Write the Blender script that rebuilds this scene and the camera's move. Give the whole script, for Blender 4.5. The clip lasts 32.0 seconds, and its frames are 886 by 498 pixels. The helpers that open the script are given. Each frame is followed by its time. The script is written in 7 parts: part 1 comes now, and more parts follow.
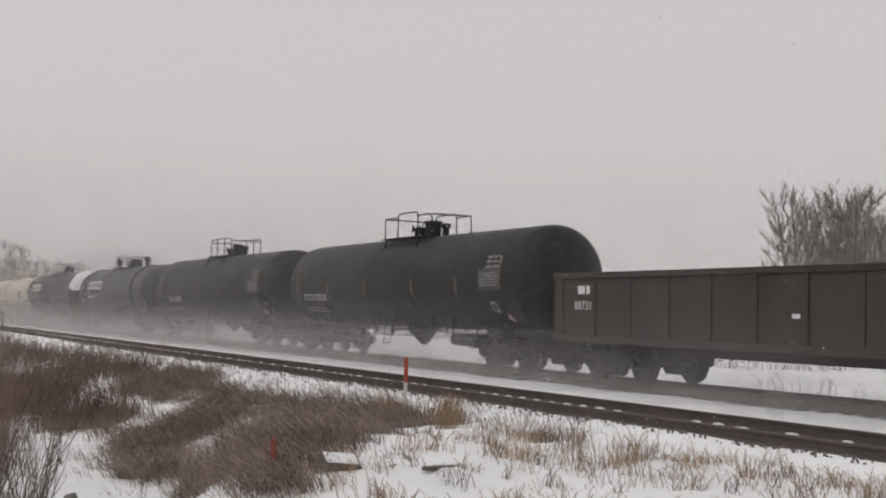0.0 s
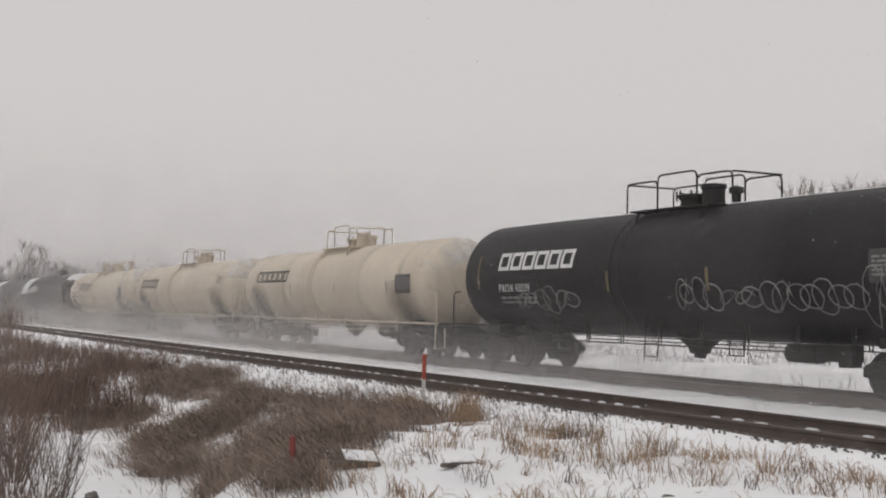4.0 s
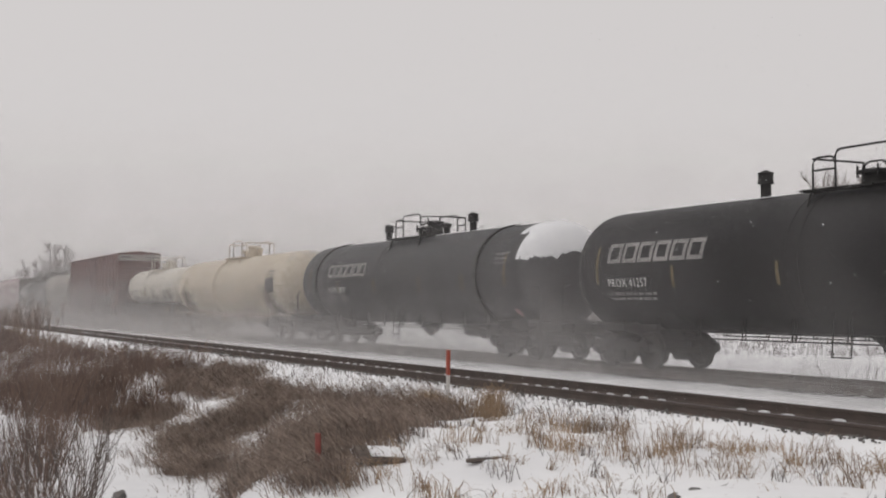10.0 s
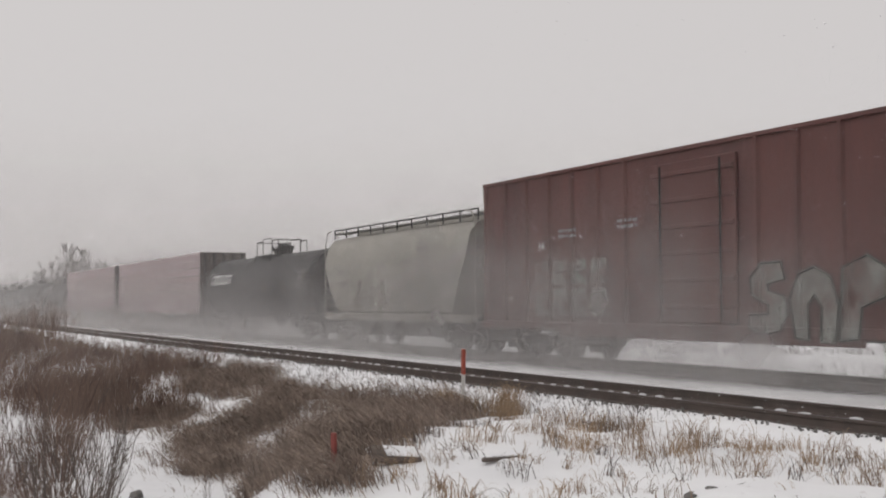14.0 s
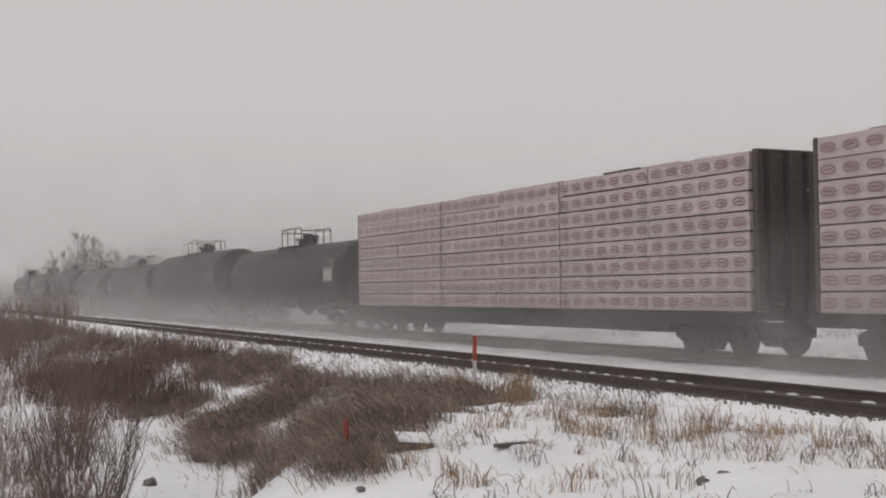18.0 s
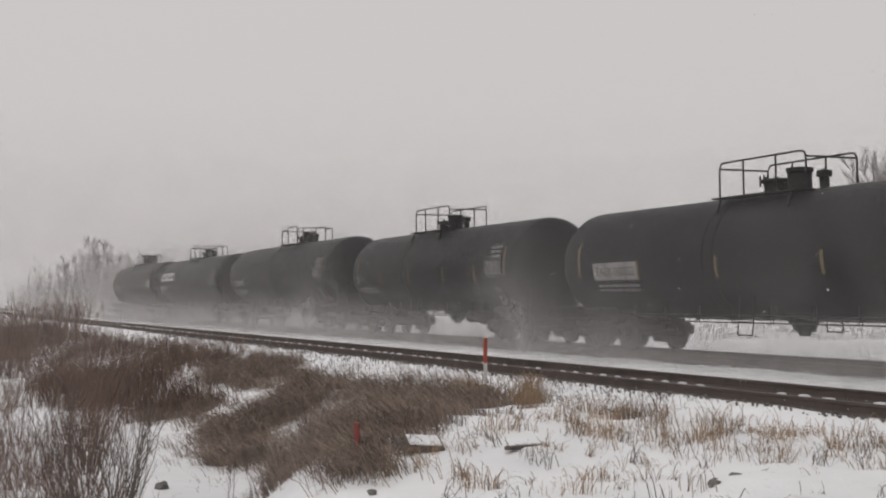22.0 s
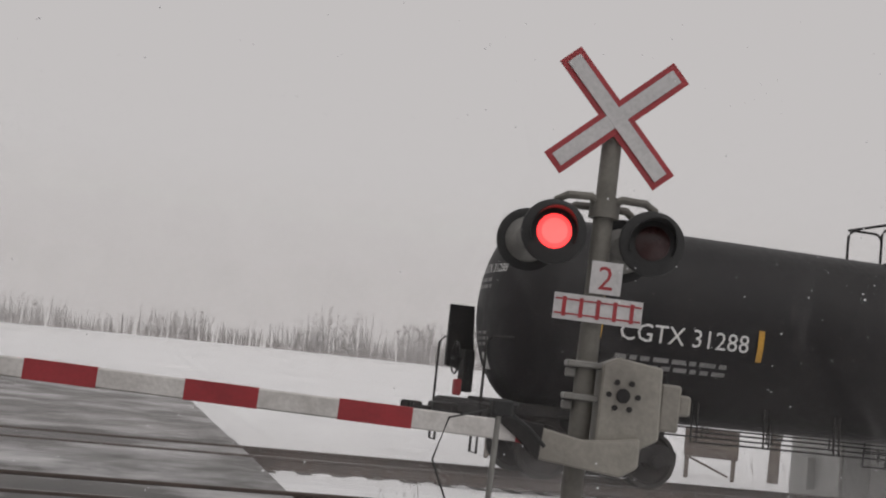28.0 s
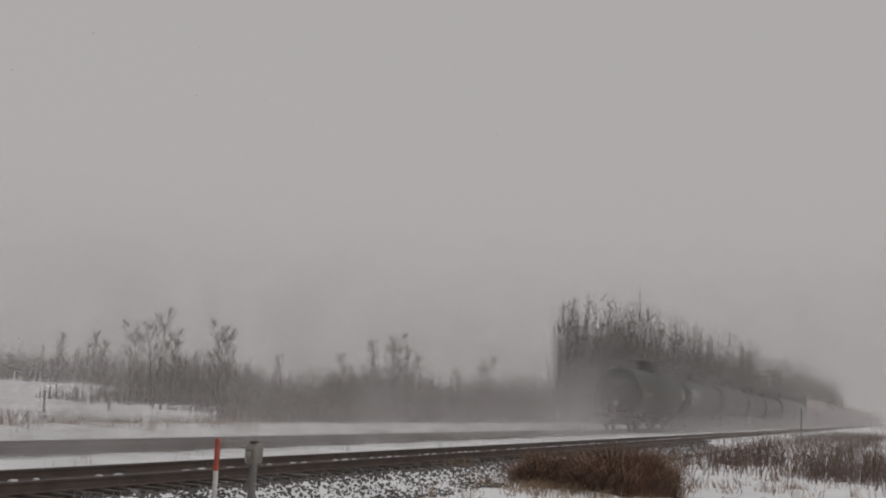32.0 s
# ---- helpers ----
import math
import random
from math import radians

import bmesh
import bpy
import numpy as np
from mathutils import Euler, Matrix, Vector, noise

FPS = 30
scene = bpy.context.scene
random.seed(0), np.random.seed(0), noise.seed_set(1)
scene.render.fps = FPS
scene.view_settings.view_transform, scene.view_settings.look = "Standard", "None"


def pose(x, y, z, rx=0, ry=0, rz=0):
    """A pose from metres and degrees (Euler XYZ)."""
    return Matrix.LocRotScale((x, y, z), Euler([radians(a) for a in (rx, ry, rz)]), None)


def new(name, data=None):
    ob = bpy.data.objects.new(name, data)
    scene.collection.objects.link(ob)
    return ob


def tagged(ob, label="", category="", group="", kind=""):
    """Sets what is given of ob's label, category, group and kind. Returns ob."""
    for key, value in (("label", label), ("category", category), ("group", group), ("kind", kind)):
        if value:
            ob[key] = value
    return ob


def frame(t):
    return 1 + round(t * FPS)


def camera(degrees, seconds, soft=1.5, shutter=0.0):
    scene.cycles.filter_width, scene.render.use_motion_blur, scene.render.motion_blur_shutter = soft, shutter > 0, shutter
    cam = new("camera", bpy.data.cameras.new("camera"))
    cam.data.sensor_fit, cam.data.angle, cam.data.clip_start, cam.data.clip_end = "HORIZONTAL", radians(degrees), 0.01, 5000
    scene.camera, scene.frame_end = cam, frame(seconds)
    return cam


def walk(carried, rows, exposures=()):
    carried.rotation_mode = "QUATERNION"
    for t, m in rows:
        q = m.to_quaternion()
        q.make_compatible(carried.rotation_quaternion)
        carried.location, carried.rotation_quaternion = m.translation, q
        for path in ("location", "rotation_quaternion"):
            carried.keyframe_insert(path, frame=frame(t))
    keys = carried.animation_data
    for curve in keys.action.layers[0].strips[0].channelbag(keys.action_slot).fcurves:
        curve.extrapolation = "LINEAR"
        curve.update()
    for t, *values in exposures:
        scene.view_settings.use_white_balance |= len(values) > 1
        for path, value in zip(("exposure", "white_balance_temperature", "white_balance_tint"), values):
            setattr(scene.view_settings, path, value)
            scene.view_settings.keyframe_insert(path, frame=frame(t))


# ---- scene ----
# Level crossing in blowing snow: a freight train passes on the far one of two tracks.
# x runs along the tracks, y across them, z up from the rail heads; the eye stays at (0, 0, 1.56).
import colorsys

EYE = (0.0, 0.0, 1.56)
NEAR_TRACK, FAR_TRACK = 12.76, 18.44
SPEED = 18.09
# seconds, yaw, pitch, roll of the hand-held camera
PATH = [
    (0, 61.43, 3.1, -1.19),
    (0.5, 61.47, 2.9, -1.08),
    (1, 61.6, 2.74, -1.23),
    (1.5, 61.72, 2.86, -1.2),
    (2, 61.93, 3.14, -1.44),
    (2.5, 62.08, 2.81, -1.2),
    (3, 62.13, 2.74, -1.05),
    (3.5, 62.18, 2.95, -1.12),
    (4, 62.28, 2.94, -0.83),
    (4.5, 62.35, 2.83, -0.35),
    (6.5, 62.57, 2.48, -0.49),
    (7, 62.69, 2.49, -0.46),
    (7.5, 62.79, 2.43, -0.22),
    (8, 62.92, 2.17, -0.14),
    (8.5, 63.02, 2.27, -0.21),
    (9, 63.11, 2.45, -0.29),
    (9.5, 63.25, 2.64, -0.11),
    (10, 63.4, 2.72, -0.06),
    (10.5, 63.52, 2.63, 0.19),
    (11, 63.58, 2.73, 0.21),
    (11.5, 63.71, 2.84, 0.1),
    (12, 63.87, 2.87, 0.1),
    (12.5, 64, 2.89, 0.07),
    (13, 63.99, 2.74, 0.21),
    (13.5, 64.07, 2.66, 0.12),
    (14, 64.12, 2.69, 0.16),
    (14.5, 64.18, 2.67, 0.1),
    (15, 64.23, 2.46, 0.12),
    (15.5, 64.25, 2.12, 0.44),
    (17.5, 64.54, 2.06, 0.44),
    (18, 64.64, 2.04, 0.54),
    (18.5, 64.72, 2.22, 0.68),
    (19, 64.91, 2.46, 0.65),
    (19.5, 65.02, 2.67, 0.74),
    (20, 65.13, 2.79, 0.62),
    (20.5, 65.2, 2.6, 0.83),
    (21, 65.16, 2.36, 1.13),
    (21.5, 65.22, 2.21, 0.93),
    (22, 65.14, 2.17, 0.78),
    (22.5, 65.17, 2.33, 0.78),
    (23, 65.26, 2.45, 0.63),
    (23.5, 65.26, 2.13, 0.71),
    (24, 65.11, 2.05, 0.81),
    (24.5, 65.24, 2.06, 0.57),
    (25, 65.25, 2.02, 0.4),
    (25.5, 64.73, 2.14, 0.2),
    (25.8, 62.3, 2.4, -0.4),
    (26, 60.44, 2.6, -0.94),
    (26.1, 57.9, 2.8, -1.5),
    (26.2, 54.2, 3, -2),
    (26.3, 49.9, 3.3, -2.6),
    (26.4, 45.9, 3.6, -3),
    (26.5, 42.15, 3.91, -3.37),
    (27, 23.2, 4.5, -4.2),
    (27.5, 4.2, 5.1, -5.2),
    (28, -15, 5.7, -6.1),
    (28.5, -33.99, 6.03, -6.22),
    (28.6, -38.28, 6.53, -5.26),
    (28.7, -42.89, 6.17, -3.84),
    (28.8, -48.13, 6.95, -2.78),
    (28.9, -53.62, 7.69, -1.88),
    (29, -58.32, 7.81, -1.89),
    (29.1, -62.3, 7.5, -2.6),
    (29.3, -64.4, 7.2, -3.6),
    (29.5, -64.53, 7.16, -4.1),
    (30, -64.89, 7.01, -3.5),
    (30.5, -66.37, 7.44, -3.02),
    (31, -67.03, 7.19, -3.36),
    (31.5, -67.92, 6.95, -3.64),
    (32, -68.48, 7.06, -3.22),
]
cam = camera(40.85, 32.0, soft=2.0)
walk(cam, [(t, pose(*EYE, 90 + p, r, y)) for t, y, p, r in PATH],
     exposures=((0, 0.0), (1, 0.2), (2, 0.15), (3, 0.1), (4.5, 0.02), (6.5, -0.17), (7.2, -0.15), (8, 0.03), (10, 0.11), (12, -0.12), (14, 0.08), (15, 0.03),
                (19, -0.05), (22, 0.0), (24, 0.07), (26, 0.04), (28.5, -0.19), (29.5, -0.32), (31, -0.47), (32, -0.51)))
scene.cycles.transparent_max_bounces = 160

# ---- sky and sun: a bright overcast ----
world = bpy.data.worlds.new("overcast_sky")
world.use_nodes = True
scene.world = world
wn, wl = world.node_tree.nodes, world.node_tree.links
sky = wn.new("ShaderNodeTexSky")
sky.sky_type, sky.sun_disc = "NISHITA", False
sky.sun_elevation, sky.sun_rotation = radians(48), radians(200)
sky.air_density, sky.dust_density, sky.ozone_density = 1.0, 6.0, 1.0
gray = wn.new("ShaderNodeHueSaturation")
gray.inputs["Saturation"].default_value = 0.08
dim = wn.new("ShaderNodeMix")
dim.data_type = "RGBA"
dim.blend_type = "MULTIPLY"
dim.inputs["Factor"].default_value = 1.0
dim.inputs["B"].default_value = (0.07, 0.07, 0.07, 1)
cloud = wn.new("ShaderNodeMix")
cloud.data_type = "RGBA"
cloud.inputs["Factor"].default_value = 0.9
cloud.inputs["B"].default_value = (0.632, 0.605, 0.602, 1)
wl.new(sky.outputs[0], gray.inputs["Color"])
wl.new(gray.outputs[0], dim.inputs["A"])
wl.new(dim.outputs["Result"], cloud.inputs["A"])
wl.new(cloud.outputs["Result"], wn["Background"].inputs["Color"])
wn["Background"].inputs["Strength"].default_value = 1.0
sun = new("sun", bpy.data.lights.new("sun", "SUN"))
sun.data.energy, sun.data.angle, sun.data.color = 0.75, radians(60), (1.0, 0.985, 0.97)
sun.matrix_world = pose(0, 0, 60, 35, 0, 20)


# ---- materials ----
def nodes_of(name):
    m = bpy.data.materials.new(name)
    m.use_nodes = True
    return m, m.node_tree.nodes, m.node_tree.links, m.node_tree.nodes["Principled BSDF"]


def ramp(nt, lo, hi, a=0.35, b=0.65):
    r = nt.new("ShaderNodeValToRGB")
    r.color_ramp.elements[0].position, r.color_ramp.elements[1].position = a, b
    r.color_ramp.elements[0].color, r.color_ramp.elements[1].color = (*lo, 1), (*hi, 1)
    return r


def surface(name, col, col2=None, rough=0.6, metal=0.0, scale=2.0, fine=30.0, bump=0.2, stretch=(1, 1, 1), amount=0.5,
            dust=None, dust_amount=0.0, dust_scale=1.2, own=True, a=0.35, b=0.65):
    """Paint, wood, metal, soil: base colour varied at two scales, with grain in the relief and a second coat (dust, rust, rime)."""
    m, n, l, p = nodes_of(name)
    col2 = col2 or tuple(c * 0.6 for c in col)
    tc, mp, big, small = n.new("ShaderNodeTexCoord"), n.new("ShaderNodeMapping"), n.new("ShaderNodeTexNoise"), n.new("ShaderNodeTexNoise")
    mp.inputs["Scale"].default_value = stretch
    l.new(tc.outputs["Object"], mp.inputs["Vector"])
    if own:
        info = n.new("ShaderNodeObjectInfo")
        mul = n.new("ShaderNodeMath")
        mul.operation = "MULTIPLY"
        mul.inputs[1].default_value = 37.0
        l.new(info.outputs["Random"], mul.inputs[0])
        l.new(mul.outputs[0], mp.inputs["Location"])
    for t, s, d in ((big, scale, 5), (small, fine, 3)):
        t.inputs["Scale"].default_value, t.inputs["Detail"].default_value = s, d
        l.new(mp.outputs[0], t.inputs["Vector"])
    r = ramp(n, col, col2, a, b)
    l.new(big.outputs["Fac"], r.inputs[0])
    g = ramp(n, (1 - 0.35 * amount,) * 3, (1 + 0.0 * amount,) * 3, 0.3, 0.7)
    l.new(small.outputs["Fac"], g.inputs[0])
    mx = n.new("ShaderNodeMix")
    mx.data_type, mx.blend_type = "RGBA", "MULTIPLY"
    mx.inputs["Factor"].default_value = 1.0
    l.new(r.outputs[0], mx.inputs["A"])
    l.new(g.outputs[0], mx.inputs["B"])
    last = mx.outputs["Result"]
    if dust:
        dn = n.new("ShaderNodeTexNoise")
        dn.inputs["Scale"].default_value, dn.inputs["Detail"].default_value, dn.inputs["Roughness"].default_value = dust_scale, 8, 0.65
        l.new(mp.outputs[0], dn.inputs["Vector"])
        dr = ramp(n, (0, 0, 0), (1, 1, 1), 0.75 - 0.5 * dust_amount, 0.95 - 0.3 * dust_amount)
        l.new(dn.outputs["Fac"], dr.inputs[0])
        dm = n.new("ShaderNodeMix")
        dm.data_type = "RGBA"
        dm.inputs["B"].default_value = (*dust, 1)
        l.new(dr.outputs[0], dm.inputs["Factor"])
        l.new(last, dm.inputs["A"])
        last = dm.outputs["Result"]
    l.new(last, p.inputs["Base Color"])
    p.inputs["Roughness"].default_value, p.inputs["Metallic"].default_value = rough, metal
    rr = n.new("ShaderNodeMapRange")
    rr.inputs["To Min"].default_value, rr.inputs["To Max"].default_value = max(0.05, rough - 0.12), min(1, rough + 0.15)
    l.new(small.outputs["Fac"], rr.inputs["Value"])
    l.new(rr.outputs[0], p.inputs["Roughness"])
    bp = n.new("ShaderNodeBump")
    bp.inputs["Strength"].default_value, bp.inputs["Distance"].default_value = bump, 0.02
    l.new(small.outputs["Fac"], bp.inputs["Height"])
    l.new(bp.outputs[0], p.inputs["Normal"])
    return m


def glow(name, col, strength):
    m, n, l, p = nodes_of(name)
    p.inputs["Base Color"].default_value = (*col, 1)
    p.inputs["Emission Color"].default_value = (*col, 1)
    p.inputs["Emission Strength"].default_value = strength
    return m


BLACK = surface("black_tank_paint", (0.013, 0.012, 0.013), (0.019, 0.0175, 0.018), 0.5, scale=0.7, fine=9, bump=0.05, stretch=(1, 1, 0.3),
                dust=(0.055, 0.05, 0.05), dust_amount=0.25)
BLACK.node_tree.nodes["Principled BSDF"].inputs["Specular IOR Level"].default_value = 0.25
WORNBLACK = surface("worn_gray_black_tank_paint", (0.030, 0.029, 0.031), (0.040, 0.038, 0.040), 0.5, scale=0.7, fine=9, bump=0.05, stretch=(1, 1, 0.3),
                    dust=(0.085, 0.08, 0.08), dust_amount=0.28)
PANELDIM = surface("grimy_data_panel", (0.060, 0.056, 0.055), (0.045, 0.042, 0.042), 0.6, scale=3, fine=18)
DARK = surface("grimy_black_steel", (0.013, 0.012, 0.012), (0.021, 0.019, 0.018), 0.75, scale=3, fine=25, dust=(0.06, 0.055, 0.055), dust_amount=0.18)
CREAM = surface("cream_tank_paint", (0.60, 0.53, 0.43), (0.52, 0.45, 0.36), 0.55, scale=0.6, fine=8, bump=0.05, stretch=(1, 1, 0.35),
                dust=(0.20, 0.16, 0.13), dust_amount=0.22, dust_scale=0.9)
OFFWHITE = surface("white_tank_paint", (0.66, 0.62, 0.55), (0.58, 0.54, 0.47), 0.5, scale=0.7, fine=8, bump=0.05, stretch=(1, 1, 0.35),
                   dust=(0.24, 0.21, 0.18), dust_amount=0.16)
BOXRED = surface("boxcar_red_paint", (0.125, 0.050, 0.043), (0.095, 0.040, 0.036), 0.65, scale=0.8, fine=12, stretch=(1, 1, 0.2),
                 dust=(0.17, 0.115, 0.11), dust_amount=0.28)
HOPGRAY = surface("hopper_gray_paint", (0.345, 0.325, 0.285), (0.28, 0.265, 0.235), 0.6, scale=0.8, fine=10, stretch=(1, 1, 0.25),
                  dust=(0.16, 0.14, 0.12), dust_amount=0.2)
GONDOLA = surface("gondola_brown_black_paint", (0.032, 0.026, 0.022), (0.045, 0.035, 0.03), 0.7, scale=1.2, fine=14, stretch=(1, 1, 0.3),
                  dust=(0.09, 0.075, 0.065), dust_amount=0.25)
WRAP = surface("lumber_wrap_white", (0.56, 0.47, 0.47), (0.47, 0.39, 0.395), 0.55, scale=1.5, fine=10, dust=(0.30, 0.235, 0.235), dust_amount=0.2)
WRAPINK = surface("wrap_print_rose", (0.31, 0.195, 0.20), (0.38, 0.26, 0.265), 0.6, scale=6, fine=40)
LUMBEREND = surface("dark_lumber_ends", (0.07, 0.055, 0.05), (0.10, 0.08, 0.07), 0.8, scale=3, fine=22, stretch=(1, 1, 4))
WHEELS = surface("wheel_steel", (0.016, 0.014, 0.013), (0.026, 0.021, 0.018), 0.75, 0.0, scale=4, fine=25)
TREAD = surface("polished_tread_steel", (0.30, 0.29, 0.29), (0.22, 0.21, 0.21), 0.35, 0.9, scale=5, fine=40, bump=0.05)
WHITEMARK = surface("white_stencil_paint", (0.72, 0.71, 0.70), (0.60, 0.59, 0.58), 0.6, scale=3, fine=25)
DULLMARK = surface("worn_stencil_paint", (0.26, 0.25, 0.25), (0.16, 0.155, 0.155), 0.7, scale=3, fine=18)
FADEDMARK = surface("grimy_stencil_paint", (0.33, 0.31, 0.30), (0.22, 0.21, 0.205), 0.7, scale=2, fine=14)
DARKMARK = surface("black_stencil_paint", (0.04, 0.035, 0.033), (0.07, 0.06, 0.055), 0.6, scale=3, fine=25)
YELLOW = surface("yellow_reflector_tape", (0.55, 0.30, 0.03), (0.42, 0.22, 0.03), 0.45, scale=4, fine=30)
YELLOWPALE = surface("faded_yellow_label", (0.42, 0.34, 0.16), (0.34, 0.28, 0.16), 0.6, scale=4, fine=30)
YELLOWDIM = surface("dirty_reflector_tape", (0.17, 0.13, 0.065), (0.11, 0.085, 0.05), 0.6, scale=4, fine=30)
PALERED = surface("pale_red_placard", (0.42, 0.22, 0.21), (0.5, 0.36, 0.35), 0.5, scale=6, fine=30)
REDMARK = surface("red_sign_paint", (0.33, 0.028, 0.035), (0.27, 0.024, 0.03), 0.45, scale=4, fine=30, bump=0.05)
SNOWCAP = surface("thin_lying_snow", (0.82, 0.82, 0.83), (0.74, 0.74, 0.76), 0.7, scale=2, fine=20, bump=0.3)
GRAFFITI = surface("pale_green_spray_paint", (0.36, 0.39, 0.35), (0.26, 0.29, 0.27), 0.6, scale=1.5, fine=12)
GRAFDARK = surface("dark_spray_paint", (0.03, 0.04, 0.035), (0.05, 0.055, 0.05), 0.6, scale=2, fine=12)
PINK = surface("pink_spray_paint", (0.55, 0.26, 0.30), (0.45, 0.2, 0.24), 0.6, scale=2, fine=12)
RAIL = surface("rusty_rail_steel", (0.085, 0.068, 0.060), (0.12, 0.09, 0.078), 0.7, 0.2, scale=2, fine=30, own=False)
RAILHEAD = surface("worn_rail_head_steel", (0.22, 0.21, 0.21), (0.15, 0.14, 0.135), 0.4, 0.8, scale=3, fine=30, own=False)
TIE = surface("creosoted_tie_wood", (0.05, 0.042, 0.037), (0.085, 0.07, 0.06), 0.85, scale=2, fine=18, stretch=(6, 1, 1), dust=(0.6, 0.6, 0.61), dust_amount=0.42,
              dust_scale=2.5)
STONE = surface("crushed_ballast_stone", (0.10, 0.095, 0.09), (0.19, 0.18, 0.17), 0.9, scale=5, fine=30, own=False)
ASPHALT = surface("wet_snow_dusted_asphalt", (0.060, 0.056, 0.054), (0.10, 0.095, 0.09), 0.55, scale=0.7, fine=40, dust=(0.60, 0.59, 0.60), dust_amount=0.62,
                  dust_scale=0.45, own=False)
STAKERED = surface("faded_red_stake_paint", (0.24, 0.055, 0.045), (0.17, 0.05, 0.042), 0.7, scale=5, fine=30)
ORANGE = surface("orange_marker_paint", (0.42, 0.075, 0.04), (0.32, 0.065, 0.04), 0.5, scale=5, fine=30)
POSTWHITE = surface("white_marker_paint", (0.62, 0.60, 0.58), (0.5, 0.48, 0.46), 0.5, scale=5, fine=30)
MASTGRAY = surface("weathered_mast_paint", (0.155, 0.147, 0.128), (0.115, 0.108, 0.095), 0.55, 0.1, scale=3, fine=25)
HOPMARK = surface("faded_dark_stencil", (0.19, 0.17, 0.155), (0.25, 0.23, 0.21), 0.7, scale=5, fine=30)
ENDBAND = surface("dirty_pale_end_band", (0.34, 0.31, 0.285), (0.27, 0.245, 0.225), 0.65, scale=1.5, fine=12)
GALV = surface("galvanised_gray_steel", (0.23, 0.225, 0.21), (0.17, 0.165, 0.155), 0.5, 0.25, scale=4, fine=30)
BOXGRAY = surface("gate_box_gray_paint", (0.25, 0.235, 0.205), (0.185, 0.172, 0.15), 0.5, scale=3, fine=25, dust=(0.2, 0.17, 0.14), dust_amount=0.2)
HUTGRAY = surface("aluminium_hut_sheet", (0.36, 0.36, 0.35), (0.29, 0.29, 0.28), 0.5, 0.2, scale=1.2, fine=14, stretch=(1, 1, 0.3))
BLACKPL = surface("matt_black_paint", (0.012, 0.012, 0.012), (0.02, 0.02, 0.02), 0.6, scale=5, fine=30)
SIGNWHITE = surface("white_reflective_sheet", (0.52, 0.51, 0.51), (0.46, 0.45, 0.45), 0.45, scale=3, fine=30, bump=0.03)
POLEWOOD = surface("weathered_pole_wood", (0.13, 0.105, 0.09), (0.18, 0.15, 0.13), 0.85, scale=3, fine=22, stretch=(4, 4, 0.4))
BARK = surface("winter_bark", (0.085, 0.072, 0.064), (0.13, 0.11, 0.10), 0.9, scale=5, fine=30, own=False)
TWIG = surface("bare_twigs", (0.095, 0.075, 0.066), (0.14, 0.115, 0.10), 0.9, scale=3, fine=20, own=False)
REDTWIG = surface("reddish_brown_brush", (0.10, 0.066, 0.053), (0.24, 0.17, 0.135), 0.9, scale=0.9, fine=15, own=False)
MATTED = surface("matted_dead_grass", (0.15, 0.112, 0.094), (0.36, 0.285, 0.232), 0.9, scale=4.5, fine=15, own=False)
FARTWIG = surface("distant_twigs", (0.085, 0.07, 0.062), (0.13, 0.11, 0.098), 0.9, scale=0.6, fine=8, own=False)
HUMMOCK = surface("rusty_dead_grass", (0.30, 0.185, 0.125), (0.16, 0.10, 0.072), 0.9, scale=1.2, fine=14, own=False)
STRAW = surface("dry_straw_grass", (0.40, 0.28, 0.175), (0.19, 0.135, 0.095), 0.85, scale=1.5, fine=15, own=False)
LENSRED = surface("dark_red_lens_glass", (0.022, 0.003, 0.003), (0.026, 0.004, 0.004), 0.3, scale=8, fine=40, bump=0.05)
LITRED = glow("lit_red_lens", (1.0, 0.045, 0.045), 2.2)
LITCORE = glow("lit_red_lens_core", (1.0, 0.07, 0.066), 2.6)
BOARDWOOD = surface("gray_weathered_board", (0.16, 0.13, 0.11), (0.10, 0.08, 0.07), 0.85, scale=3, fine=20, stretch=(0.4, 4, 4))


